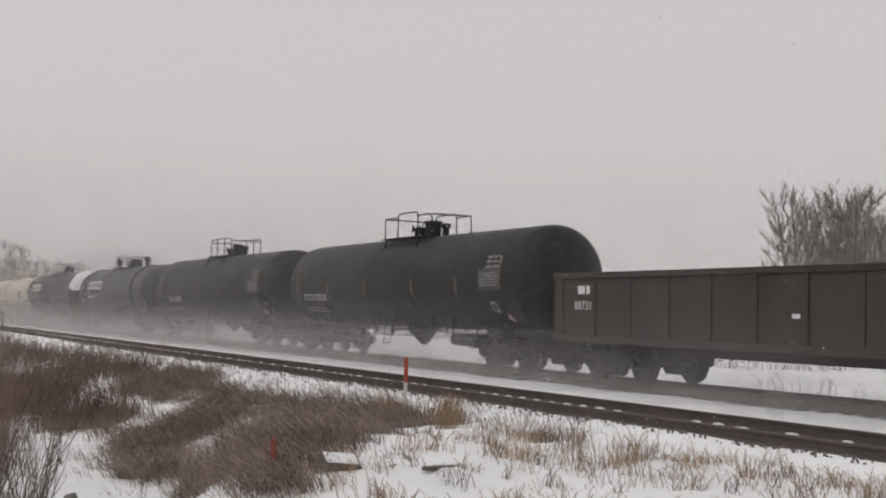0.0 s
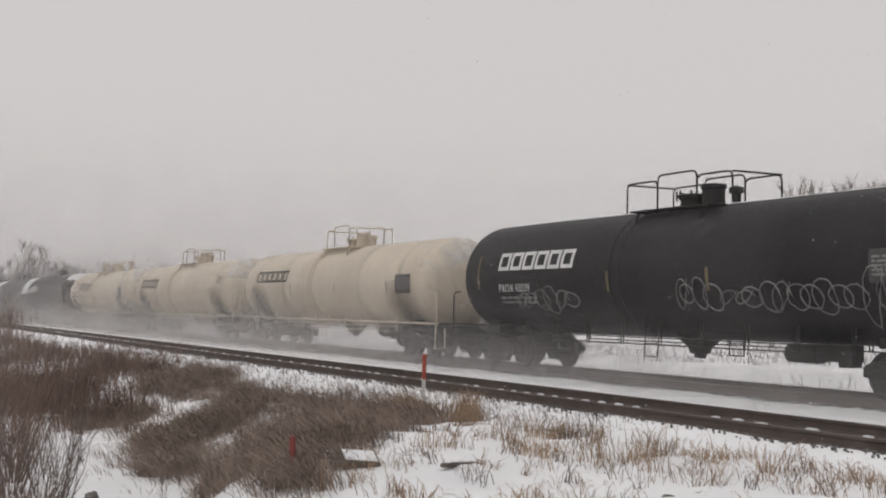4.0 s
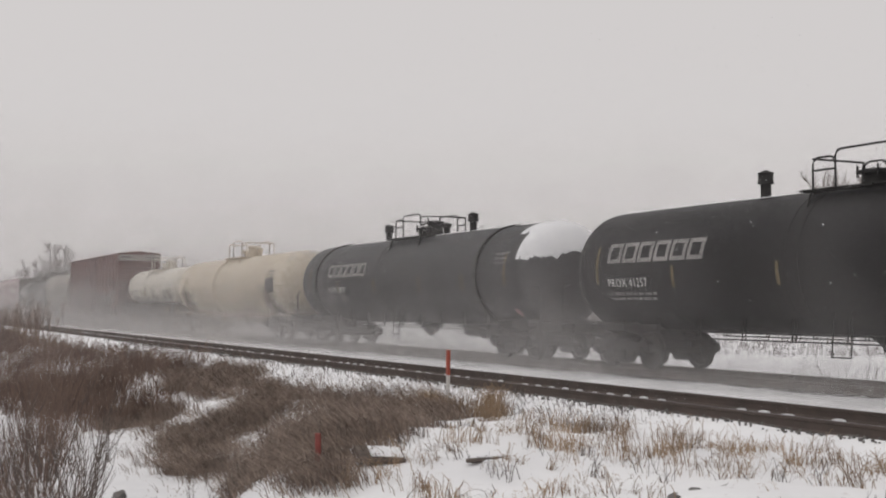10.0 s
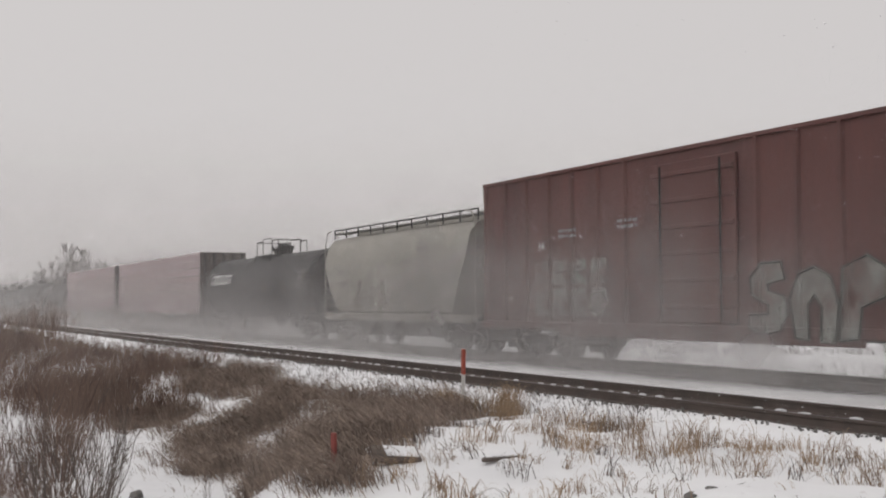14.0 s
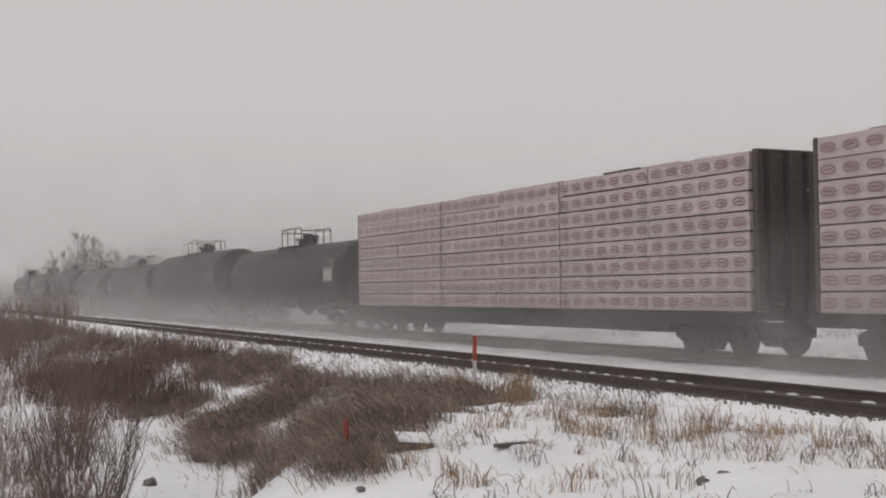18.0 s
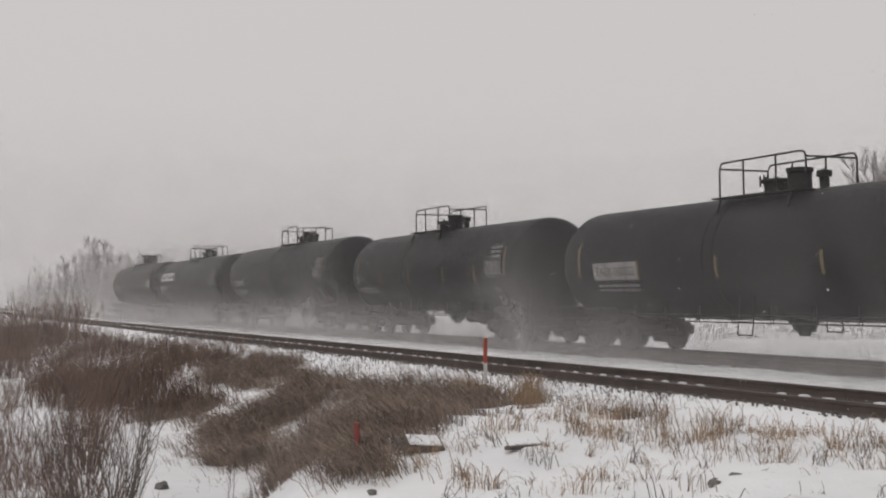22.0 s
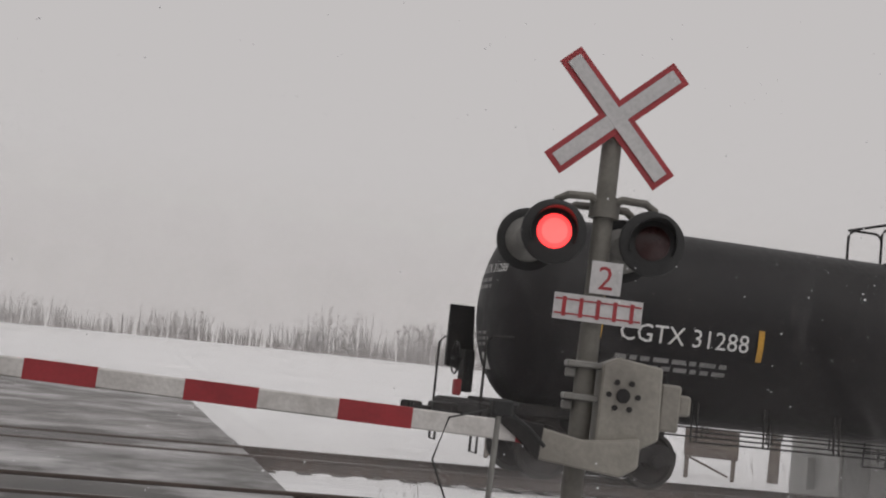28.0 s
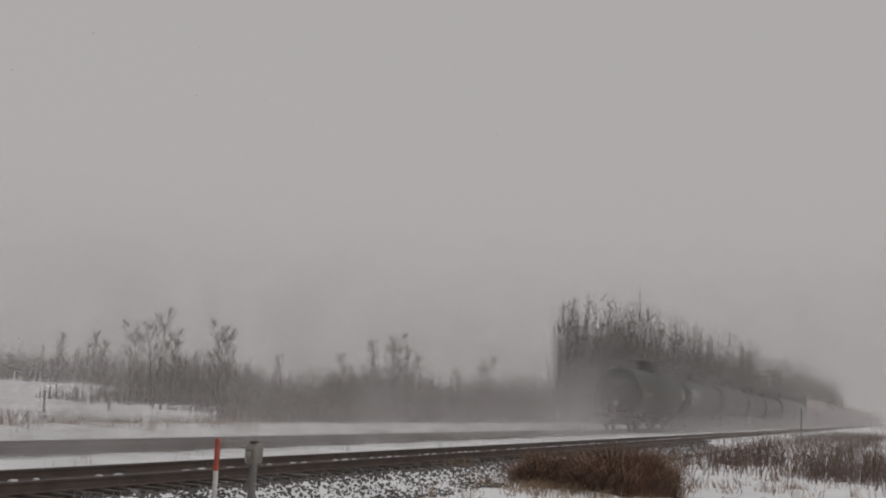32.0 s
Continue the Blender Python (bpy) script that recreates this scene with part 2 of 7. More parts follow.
def snow_ground():
    """Snow with blown soil in it; bare soil and dead leaves show through on the ditch slopes by a noise of their own."""
    m, n, l, p = nodes_of("wind_packed_snow")
    tc = n.new("ShaderNodeTexCoord")
    a, b, c = (n.new("ShaderNodeTexNoise") for _ in range(3))
    for t, s, d in ((a, 0.35, 8), (b, 3.0, 6), (c, 22.0, 4)):
        t.inputs["Scale"].default_value, t.inputs["Detail"].default_value, t.inputs["Roughness"].default_value = s, d, 0.62
        l.new(tc.outputs["Object"], t.inputs["Vector"])
    r = ramp(n, (0.85, 0.85, 0.86), (0.73, 0.73, 0.745), 0.4, 0.7)
    l.new(a.outputs["Fac"], r.inputs[0])
    soil = ramp(n, (0, 0, 0), (1, 1, 1), 0.64, 0.74)
    l.new(b.outputs["Fac"], soil.inputs[0])
    mx = n.new("ShaderNodeMix")
    mx.data_type = "RGBA"
    mx.inputs["B"].default_value = (0.27, 0.21, 0.17, 1)
    half = n.new("ShaderNodeMath")
    half.operation = "MULTIPLY"
    half.inputs[1].default_value = 0.55
    l.new(soil.outputs[0], half.inputs[0])
    l.new(half.outputs[0], mx.inputs["Factor"])
    l.new(r.outputs[0], mx.inputs["A"])
    l.new(mx.outputs["Result"], p.inputs["Base Color"])
    p.inputs["Roughness"].default_value = 0.75
    bp = n.new("ShaderNodeBump")
    bp.inputs["Strength"].default_value, bp.inputs["Distance"].default_value = 0.5, 0.05
    ad = n.new("ShaderNodeMath")
    l.new(b.outputs["Fac"], ad.inputs[0])
    l.new(c.outputs["Fac"], ad.inputs[1])
    l.new(ad.outputs[0], bp.inputs["Height"])
    l.new(bp.outputs[0], p.inputs["Normal"])
    return m


SNOW = snow_ground()


def airborne(name, density, scale, lo, hi, stretch=(1, 1, 1), fade=None, ball=None, white=0.86):
    """Snow in the air: white specks that scatter light, thin enough to see through, in drifting wisps. fade: (low, high) heights between which it
    thins out. ball: half sizes (x, y, z) of a puff that thins out from its middle."""
    m, n, l, p = nodes_of(name)
    n.remove(p)
    tr, df, tl, both, mix = (n.new("ShaderNodeBsdfTransparent"), n.new("ShaderNodeBsdfDiffuse"), n.new("ShaderNodeBsdfTranslucent"),
                             n.new("ShaderNodeMixShader"), n.new("ShaderNodeMixShader"))
    for s in (df, tl):
        s.inputs["Color"].default_value = (white, white * 0.972, white * 0.96, 1)
    l.new(df.outputs[0], both.inputs[1])
    l.new(tl.outputs[0], both.inputs[2])
    tc, mp, ns = n.new("ShaderNodeTexCoord"), n.new("ShaderNodeMapping"), n.new("ShaderNodeTexNoise")
    mp.inputs["Scale"].default_value = stretch
    info, mul = n.new("ShaderNodeObjectInfo"), n.new("ShaderNodeMath")
    mul.operation = "MULTIPLY"
    mul.inputs[1].default_value = 61.0
    l.new(info.outputs["Random"], mul.inputs[0])
    l.new(mul.outputs[0], mp.inputs["Location"])
    l.new(tc.outputs["Object"], mp.inputs["Vector"])
    l.new(mp.outputs[0], ns.inputs["Vector"])
    ns.inputs["Scale"].default_value, ns.inputs["Detail"].default_value, ns.inputs["Roughness"].default_value = scale, 5, 0.6
    mr = n.new("ShaderNodeMapRange")
    mr.inputs["From Min"].default_value, mr.inputs["From Max"].default_value = lo, hi
    mr.inputs["To Max"].default_value = density
    l.new(ns.outputs["Fac"], mr.inputs["Value"])
    out = mr.outputs[0]
    if fade:
        sp, fr, fm = n.new("ShaderNodeSeparateXYZ"), n.new("ShaderNodeMapRange"), n.new("ShaderNodeMath")
        fr.interpolation_type = "SMOOTHSTEP"
        fr.inputs["From Min"].default_value, fr.inputs["From Max"].default_value = fade
        fr.inputs["To Min"].default_value, fr.inputs["To Max"].default_value = 1.0, 0.0
        fm.operation = "MULTIPLY"
        l.new(tc.outputs["Object"], sp.inputs[0])
        l.new(sp.outputs["Z"], fr.inputs["Value"])
        l.new(fr.outputs[0], fm.inputs[0])
        l.new(out, fm.inputs[1])
        out = fm.outputs[0]
    if ball:
        bm_, bl, br, bx = n.new("ShaderNodeVectorMath"), n.new("ShaderNodeVectorMath"), n.new("ShaderNodeMapRange"), n.new("ShaderNodeMath")
        bm_.operation, bl.operation, bx.operation = "DIVIDE", "LENGTH", "MULTIPLY"
        bm_.inputs[1].default_value = ball
        br.interpolation_type = "SMOOTHSTEP"
        br.inputs["From Min"].default_value, br.inputs["From Max"].default_value = 0.0, 1.0
        br.inputs["To Min"].default_value, br.inputs["To Max"].default_value = 1.0, 0.0
        l.new(tc.outputs["Object"], bm_.inputs[0])
        l.new(bm_.outputs[0], bl.inputs[0])
        l.new(bl.outputs["Value"], br.inputs["Value"])
        l.new(br.outputs[0], bx.inputs[0])
        l.new(out, bx.inputs[1])
        out = bx.outputs[0]
    l.new(out, mix.inputs[0])
    l.new(tr.outputs[0], mix.inputs[1])
    l.new(both.outputs[0], mix.inputs[2])
    l.new(mix.outputs[0], n["Material Output"].inputs[0])
    return m


def film_on(name, col, density, scale, lo, hi, stretch=(1, 1, 1), ball=None, rough=0.7):
    """A thin patchy coat (spray paint, road grime) that lets the paint below show through where it is worn."""
    m = airborne(name, density, scale, lo, hi, stretch, None, ball)
    n, l = m.node_tree.nodes, m.node_tree.links
    p = n.new("ShaderNodeBsdfPrincipled")
    p.inputs["Base Color"].default_value, p.inputs["Roughness"].default_value = (*col, 1), rough
    l.new(p.outputs[0], n["Material Output"].inputs[0].links[0].from_node.inputs[2])
    return m


STUCKSNOW = film_on("patchy_stuck_snow", (0.74, 0.73, 0.72), 0.7, 0.7, 0.38, 0.72)
DUSTPATCH = film_on("worn_stencil_patch", (0.36, 0.34, 0.32), 0.4, 3.0, 0.2, 0.6)
RUSTFILM = film_on("rust_streak_film", (0.16, 0.095, 0.06), 0.5, 1.0, 0.52, 0.78, (2.0, 1, 0.5))
SMUDGE = film_on("dark_smudged_spray", (0.07, 0.06, 0.06), 0.75, 6.0, 0.5, 0.62)
SPRAY = film_on("worn_pale_green_spray", (0.36, 0.38, 0.35), 0.6, 1.3, 0.36, 0.66, (1, 1, 0.6))
GRIME = film_on("truck_splash_grime", (0.075, 0.06, 0.05), 0.75, 0.9, 0.1, 0.5, (1.6, 1, 0.6), ball=(1.7, 3.2, 1.6))
SEAMDIRT = film_on("seam_dirt", (0.16, 0.125, 0.095), 0.42, 1.2, 0.3, 0.7, (1, 1, 0.7), ball=(0.34, 3.0, 3.0))


# ---- mesh kit ----
class Kit:
    """Collects vertices and faces of one part."""

    def __init__(self):
        self.v, self.f = [], []

    def add(self, vs, fs):
        k = len(self.v)
        self.v += [tuple(q) for q in vs]
        self.f += [tuple(i + k for i in f) for f in fs]
        return self

    def box(self, c, s, m=None):
        x, y, z = (q / 2 for q in s)
        vs = [Vector((i * x, j * y, k * z)) for i in (-1, 1) for j in (-1, 1) for k in (-1, 1)]
        vs = [(m @ q if m else q) + Vector(c) for q in vs]
        return self.add(vs, [(0, 1, 3, 2), (4, 6, 7, 5), (0, 4, 5, 1), (2, 3, 7, 6), (0, 2, 6, 4), (1, 5, 7, 3)])

    def tube(self, pts, r, n=6, r2=None):
        pts = [Vector(p) for p in pts]
        k, vs, fs = len(pts), [], []
        for i, p in enumerate(pts):
            d = (pts[min(i + 1, k - 1)] - pts[max(i - 1, 0)]).normalized()
            u = d.cross(Vector((0, 0, 1)) if abs(d.z) < 0.9 else Vector((1, 0, 0))).normalized()
            w = d.cross(u)
            q = r + ((r2 if r2 is not None else r) - r) * i / max(1, k - 1)
            vs += [p + (u * math.cos(2 * math.pi * j / n) + w * math.sin(2 * math.pi * j / n)) * q for j in range(n)]
        for i in range(k - 1):
            fs += [(i * n + j, i * n + (j + 1) % n, (i + 1) * n + (j + 1) % n, (i + 1) * n + j) for j in range(n)]
        fs += [tuple(range(n))[::-1], tuple((k - 1) * n + j for j in range(n))]
        return self.add(vs, fs)

    def lathe(self, prof, axis="x", n=32, c=(0, 0, 0)):
        """prof: (place along the axis, radius)."""
        vs, fs = [], []
        for a, r in prof:
            for j in range(n):
                t = 2 * math.pi * j / n
                u, w = r * math.cos(t), r * math.sin(t)
                q = {"x": (a, u, w), "y": (w, a, u), "z": (u, w, a)}[axis]
                vs.append((q[0] + c[0], q[1] + c[1], q[2] + c[2]))
        k = len(prof)
        for i in range(k - 1):
            fs += [(i * n + j, (i + 1) * n + j, (i + 1) * n + (j + 1) % n, i * n + (j + 1) % n)[::-1] for j in range(n)]
        if prof[0][1] > 0.001:
            fs.append(tuple(range(n))[::-1])
        if prof[-1][1] > 0.001:
            fs.append(tuple((k - 1) * n + j for j in range(n)))
        return self.add(vs, fs)

    def prism(self, poly, a, b, axis="y"):
        """A flat outline drawn out from a to b along the axis; poly in the other two coordinates."""
        put = {"y": lambda p, t: (p[0], t, p[1]), "x": lambda p, t: (t, p[0], p[1]), "z": lambda p, t: (p[0], p[1], t)}[axis]
        k = len(poly)
        vs = [put(p, a) for p in poly] + [put(p, b) for p in poly]
        fs = [(i, (i + 1) % k, k + (i + 1) % k, k + i) for i in range(k)] + [tuple(range(k))[::-1], tuple(range(k, 2 * k))]
        return self.add(vs, fs)

    def mesh(self, name, bevel=0.0, smooth=False):
        me = bpy.data.meshes.new(name)
        me.from_pydata(self.v, [], self.f)
        bm = bmesh.new()
        bm.from_mesh(me)
        bmesh.ops.recalc_face_normals(bm, faces=bm.faces[:])
        if bevel:
            bmesh.ops.bevel(bm, geom=[e for e in bm.edges if len(e.link_faces) == 2 and e.calc_face_angle(0) > 0.6], offset=bevel, segments=1, affect="EDGES", clamp_overlap=True)
        bm.to_mesh(me)
        bm.free()
        if smooth:
            for p in me.polygons:
                p.use_smooth = True
            me.set_sharp_from_angle(angle=radians(38))
        return me


STORE = {}


def kept(key, make):
    """One mesh for all alike parts."""
    if key not in STORE:
        STORE[key] = make()
    return STORE[key]


def part(name, me, material, parent=None, label="", m=None):
    if not me.materials:
        me.materials.append(material)
    ob = new(name, me)
    if me.materials[0] is not material:
        ob.material_slots[0].link = "OBJECT"
        ob.material_slots[0].material = material
    ob.parent = parent
    if m is not None:
        ob.matrix_basis = m
    if label:
        ob["label"] = label
    return ob


def thing(name, label, category, m=None, group="", kind=""):
    ob = new(name)
    ob.empty_display_size = 0.3
    if m is not None:
        ob.matrix_basis = m
    return tagged(ob, label, category, group, kind)


def letters(body, size):
    """The built-in font's letters as a flat mesh: x to the right, y up."""
    def make():
        cu = bpy.data.curves.new(body, "FONT")
        cu.body, cu.size, cu.resolution_u = body, size, 2
        ob = bpy.data.objects.new(body, cu)
        me = bpy.data.meshes.new_from_object(ob)
        bpy.data.objects.remove(ob)
        return me
    return kept(("text", body, size), make)


def wrapped(me, r, zc, x0, z0, off=0.014, squeeze=1.0):
    """A flat mesh laid on the side of a lying cylinder that faces the near track; (x0, z0) is its lower left corner."""
    out = me.copy()
    out.materials.clear()
    th0 = math.asin(max(-0.95, min(0.95, (z0 - zc) / r)))
    for v in out.vertices:
        th = th0 + v.co.y / r
        out_r = r + off
        v.co = (x0 + v.co.x * squeeze, -out_r * math.cos(th), zc + out_r * math.sin(th))
    return out


def flat_on(me, y, x0, z0, squeeze=1.0):
    out = me.copy()
    out.materials.clear()
    for v in out.vertices:
        v.co = (x0 + v.co.x * squeeze, y, z0 + v.co.y)
    return out


def plates(rects, step=0.12):
    """Flat rectangles (x, y, w, h), cut into rows so that they can bend."""
    k = Kit()
    for x, y, w, h in rects:
        n = max(1, int(h / step))
        for i in range(n):
            a, b = y + h * i / n, y + h * (i + 1) / n
            k.add([(x, a, 0), (x + w, a, 0), (x + w, b, 0), (x, b, 0)], [(0, 1, 2, 3)])
    me = bpy.data.meshes.new("plate")
    me.from_pydata(k.v, [], k.f)
    return me


def logo_blocks(w, h):
    """Six alike slanted frames in a row, in place of a maker's name."""
    k = Kit()
    s, t, g = 0.06 * h, 0.2 * h, 0.1 * w / 6
    cw = w / 6 - g
    for i in range(6):
        x = i * (cw + g)
        for a, b, c, d in ((0, 0, t * 1.15, h), (cw - t * 1.15, 0, t * 1.15, h), (t * 1.15, h - t, cw - t * 2.3, t), (t * 1.15, 0, cw - t * 2.3, t)):
            for j in range(3):
                y0, y1 = b + d * j / 3, b + d * (j + 1) / 3
                k.add([(x + a + s * y0 / h, y0, 0), (x + a + c + s * y0 / h, y0, 0), (x + a + c + s * y1 / h, y1, 0), (x + a + s * y1 / h, y1, 0)], [(0, 1, 2, 3)])
    me = bpy.data.meshes.new("logo")
    me.from_pydata(k.v, [], k.f)
    return me


def small_print(rows, w, h, seed):
    """Lines of writing too small to read, as bars."""
    rnd = random.Random(seed)
    rects = []
    for i in range(rows):
        x = 0
        while x < w * 0.95:
            ww = rnd.uniform(0.08, 0.3)
            rects.append((x, -i * h * 1.8, min(ww, w - x), h))
            x += ww + 0.06
    return plates(rects)


# ---- ground ----
def smooth(a, b, x):
    t = np.clip((x - a) / (b - a), 0, 1)
    return t * t * (3 - 2 * t)


def mix(a, b, t):
    return a + (b - a) * t


def ground_height(x, y):
    """Height of the snow: track bed, ditch beside the near track, roadway, and fields that rise gently to the north."""
    x, y = np.asarray(x, float), np.asarray(y, float)
    edge = np.where(y > 4.9, -12.4 - 1.35 * (y - 4.9), -12.4 + 2.6 * (4.9 - y))
    south = mix(-0.33, -1.65, smooth(0, 7.0, edge - x))
    south = mix(south, mix(-0.33, -0.7, smooth(-16, -24, x)), smooth(6.0, 10.0, y))
    south = mix(south, -0.62, smooth(3, 12, x))
    south = south + 0.16 * np.exp(-((x + 13.6) ** 2 / 5 + (y - 6.6) ** 2 / 3)) + 0.07 * np.sin(x * 0.9 + y * 0.4) * smooth(-1, -9, x) * smooth(9.5, 7, y)
    south = mix(south, -1.2, smooth(-2, -30, y))
    bed = np.full_like(x, -0.255)
    north = mix(-0.5, -0.65, smooth(23, 30, y)) + 2.4 * smooth(45, 230, y) * smooth(-160, 40, x) + 0.5 * np.exp(-((y - 27) ** 2 / 14)) * smooth(24, 34, x)
    bed = mix(bed, -0.135 + 0.02 * np.sin(x * 1.9) * np.sin(x * 0.7 + 1), smooth(10.9, 11.4, y) * smooth(12.0, 11.75, y) * smooth(-8.2, -9.2, x))
    bed = mix(bed, -0.165 + 0.02 * np.sin(x * 1.3) * np.sin(y * 2.1), smooth(14.1, 14.5, y) * smooth(17.6, 17.3, y) + smooth(19.3, 19.7, y))
    z = mix(south, bed, smooth(10.0, 11.2, y))
    z = mix(z, north, smooth(20.8, 22.6, y))
    road = smooth(-8.6, -7.2, x) * smooth(4.0, 2.6, x)
    road_z = mix(-0.10, -0.9, smooth(26, 60, np.abs(y - 14)))
    z = mix(z, np.maximum(z, road_z - 0.05), road * np.where((y > 10.3) & (y < 21.0), 0.0, 1.0))
    return z


def bumps(x, y):
    return 0.05 * np.sin(1.7 * x + 0.6 * y) * np.sin(1.3 * y - 0.4 * x) + 0.03 * np.sin(4.1 * x + 1.0) * np.sin(3.7 * y + 2.0 + x) + 0.016 * np.sin(9.1 * x + 2.3 * y) * np.sin(7.3 * y - 3.1 * x + 0.7)


def make_ground():
    gx = np.concatenate([-np.geomspace(4200, 90, 26)[:-1], np.arange(-90, -32, 1.0), np.arange(-32, 6, 0.3), np.arange(6, 80, 0.8), np.geomspace(80, 4200, 26)])
    gy = np.concatenate([-np.geomspace(3000, 12, 16)[:-1], np.arange(-12, 2, 1.0), np.arange(2, 12, 0.22), np.arange(12, 20.5, 0.5), np.arange(20.5, 40, 0.6), np.geomspace(40, 4200, 30)])
    X, Y = np.meshgrid(gx, gy)
    near = smooth(11.2, 9.5, Y) + smooth(22, 24, Y)
    Z = ground_height(X, Y) + bumps(X, Y) * np.clip(near, 0, 1) * np.where((X > -8.5) & (X < 3.5), 0.1, 1.0)
    nx, ny = len(gx), len(gy)
    i = np.arange(nx * ny).reshape(ny, nx)
    f = np.stack([i[:-1, :-1], i[:-1, 1:], i[1:, 1:], i[1:, :-1]], -1).reshape(-1, 4)
    me = bpy.data.meshes.new("ground")
    me.from_pydata(np.stack([X, Y, Z], -1).reshape(-1, 3).tolist(), [], f.tolist())
    for p in me.polygons:
        p.use_smooth = True
    me.materials.append(SNOW)
    tagged(new("ground", me), "wind-packed snow over ditch, track bed and fields", "snow", kind="structure")


make_ground()


def make_road():
    """Asphalt over the crossing, with snow blown across it."""
    k = Kit()
    ys = [-40, -20, -6, 4, 8, 9.6, 10.4, 11.9]
    strips = [ys, [12.22, 12.8, 13.3], [13.62, 15.5, 17.58], [17.9, 18.5, 18.98], [19.3, 20.6, 21.2, 24, 30, 42, 60]]
    for s in strips:
        for a, b in zip(s[:-1], s[1:]):
            za, zb = (-0.022 if 10.3 < q < 21.1 else -0.022 - 0.06 * min(1, abs(q - 15.7) / 12) - 0.8 * float(smooth(26, 60, abs(q - 14))) for q in (a, b))
            k.prism([(a, za - 0.2), (a, za), (b, zb), (b, zb - 0.2)], -6.7, 2.0, "x")
    part("road", k.mesh("road"), ASPHALT)
    ob = bpy.data.objects["road"]
    tagged(ob, "snow-dusted asphalt road over both tracks", "road", kind="structure")


make_road()


# ---- tracks ----
def rail_mesh(half):
    prof = [(-0.075, -0.18), (0.075, -0.18), (0.075, -0.168), (0.012, -0.15), (0.010, -0.045), (0.036, -0.036), (0.036, -0.006), (0.028, 0.0),
            (-0.028, 0.0), (-0.036, -0.006), (-0.036, -0.036), (-0.010, -0.045), (-0.012, -0.15), (-0.075, -0.168)]
    return Kit().prism(prof, -half, half, "x").mesh("rail")


def make_track(name, y, lo, hi, label):
    track = thing(name, label, "railway track", pose(0, y, 0), kind="structure")
    for s in (-1, 1):
        rail = part("rail", kept("rail", lambda: rail_mesh(900)), RAIL, track, "rusty steel rail", pose(0, s * 0.753, 0))
        part("rail_head", kept("head", lambda: Kit().box((0, 0, 0.0015), (1800, 0.046, 0.003)).mesh("rail_head")), RAILHEAD, rail, "worn shiny running surface")
    tie = kept("tie", lambda: Kit().box((0, 0, -0.255), (0.22, 2.6, 0.15)).mesh("tie", 0.012))
    rnd = random.Random(len(name))
    k = 0
    x = lo
    while x < hi:
        if not -6.6 < x < 1.9:
            part("tie", tie, TIE, track, m=pose(x, rnd.uniform(-0.03, 0.03), rnd.uniform(-0.012, 0.004) - (0.055 if y > 15 else 0), 0, 0, rnd.uniform(-0.8, 0.8)))
            k += 1
        x += 0.545
    spike = Kit()
    for i in range(k):
        for s in (-1, 1):
            spike.box((lo + i * 0.545, s * 0.753, -0.176), (0.19, 0.3, 0.014))
    part("tie_plates", spike.mesh("tie_plates"), RAIL, track, "rusty tie plates")
    return track


make_track("near_track", NEAR_TRACK, -78, 74, "rusty rails on snowy wooden ties in ballast")
make_track("far_track", FAR_TRACK, -50, 60, "rails and wooden ties half buried in snow")


def scatter_stones(name, n, x0, x1, y0, y1, label, seed, small=0.022, big=0.06):
    """Loose crushed stones, each a dented block, lying on the snow of the shoulder."""
    rnd = np.random.RandomState(seed)
    base = np.array([(i, j, k) for i in (-1, 1) for j in (-1, 1) for k in (-1, 1)], float)
    quads = np.array([(0, 1, 3, 2), (4, 6, 7, 5), (0, 4, 5, 1), (2, 3, 7, 6), (0, 2, 6, 4), (1, 5, 7, 3)])
    x, y = rnd.uniform(x0, x1, n), y0 + (y1 - y0) * rnd.rand(n) ** 0.8
    ok = ~((x > -6.9) & (x < 2.2))
    x, y = x[ok], y[ok]
    n = len(x)
    z = ground_height(x, y)
    s = rnd.uniform(small, big, (n, 1, 1)) * rnd.uniform(0.6, 1.2, (n, 1, 3))
    v = base[None] * s * rnd.uniform(0.55, 1.15, (n, 8, 3))
    a = rnd.uniform(0, 6.28, n)
    c, q = np.cos(a)[:, None], np.sin(a)[:, None]
    vx, vy = v[..., 0] * c - v[..., 1] * q, v[..., 0] * q + v[..., 1] * c
    v = np.stack([vx + x[:, None], vy + y[:, None], v[..., 2] + z[:, None] + 0.012], -1)
    f = (quads[None] + 8 * np.arange(n)[:, None, None]).reshape(-1, 4)
    me = bpy.data.meshes.new(name)
    me.from_pydata(v.reshape(-1, 3).tolist(), [], f.tolist())
    me.materials.append(STONE)
    tagged(new(name, me), label, "gravel", kind="stuff")


def rail_snow():
    """Small pads of snow left on the tie plates beside the near rails."""
    rnd, k = random.Random(33), Kit()
    for i in range(280):
        x = -78 + 0.27 + i * 0.545
        if -7 < x < 2.2:
            continue
        for y in (NEAR_TRACK + 0.753 - 0.13,):
            if rnd.random() < 0.7:
                a, b, h = rnd.uniform(0.05, 0.13), rnd.uniform(0.03, 0.05), rnd.uniform(0.01, 0.035)
                k.add([(x + p * a * q, y + r_ * b * q, z) for q, z in ((1, -0.2), (0.85, -0.17 + h * 0.6), (0.4, -0.17 + h)) for p, r_ in ((-1, -1), (1, -1), (1, 1), (-1, 1))],
                      [(i_ * 4 + j, i_ * 4 + (j + 1) % 4, i_ * 4 + 4 + (j + 1) % 4, i_ * 4 + 4 + j) for i_ in (0, 1) for j in range(4)] + [(8, 9, 10, 11)])
    tagged(part("rail_snow", k.mesh("rail_snow", smooth=True), SNOWCAP), "small pads of snow between the ties", "snow", kind="stuff")


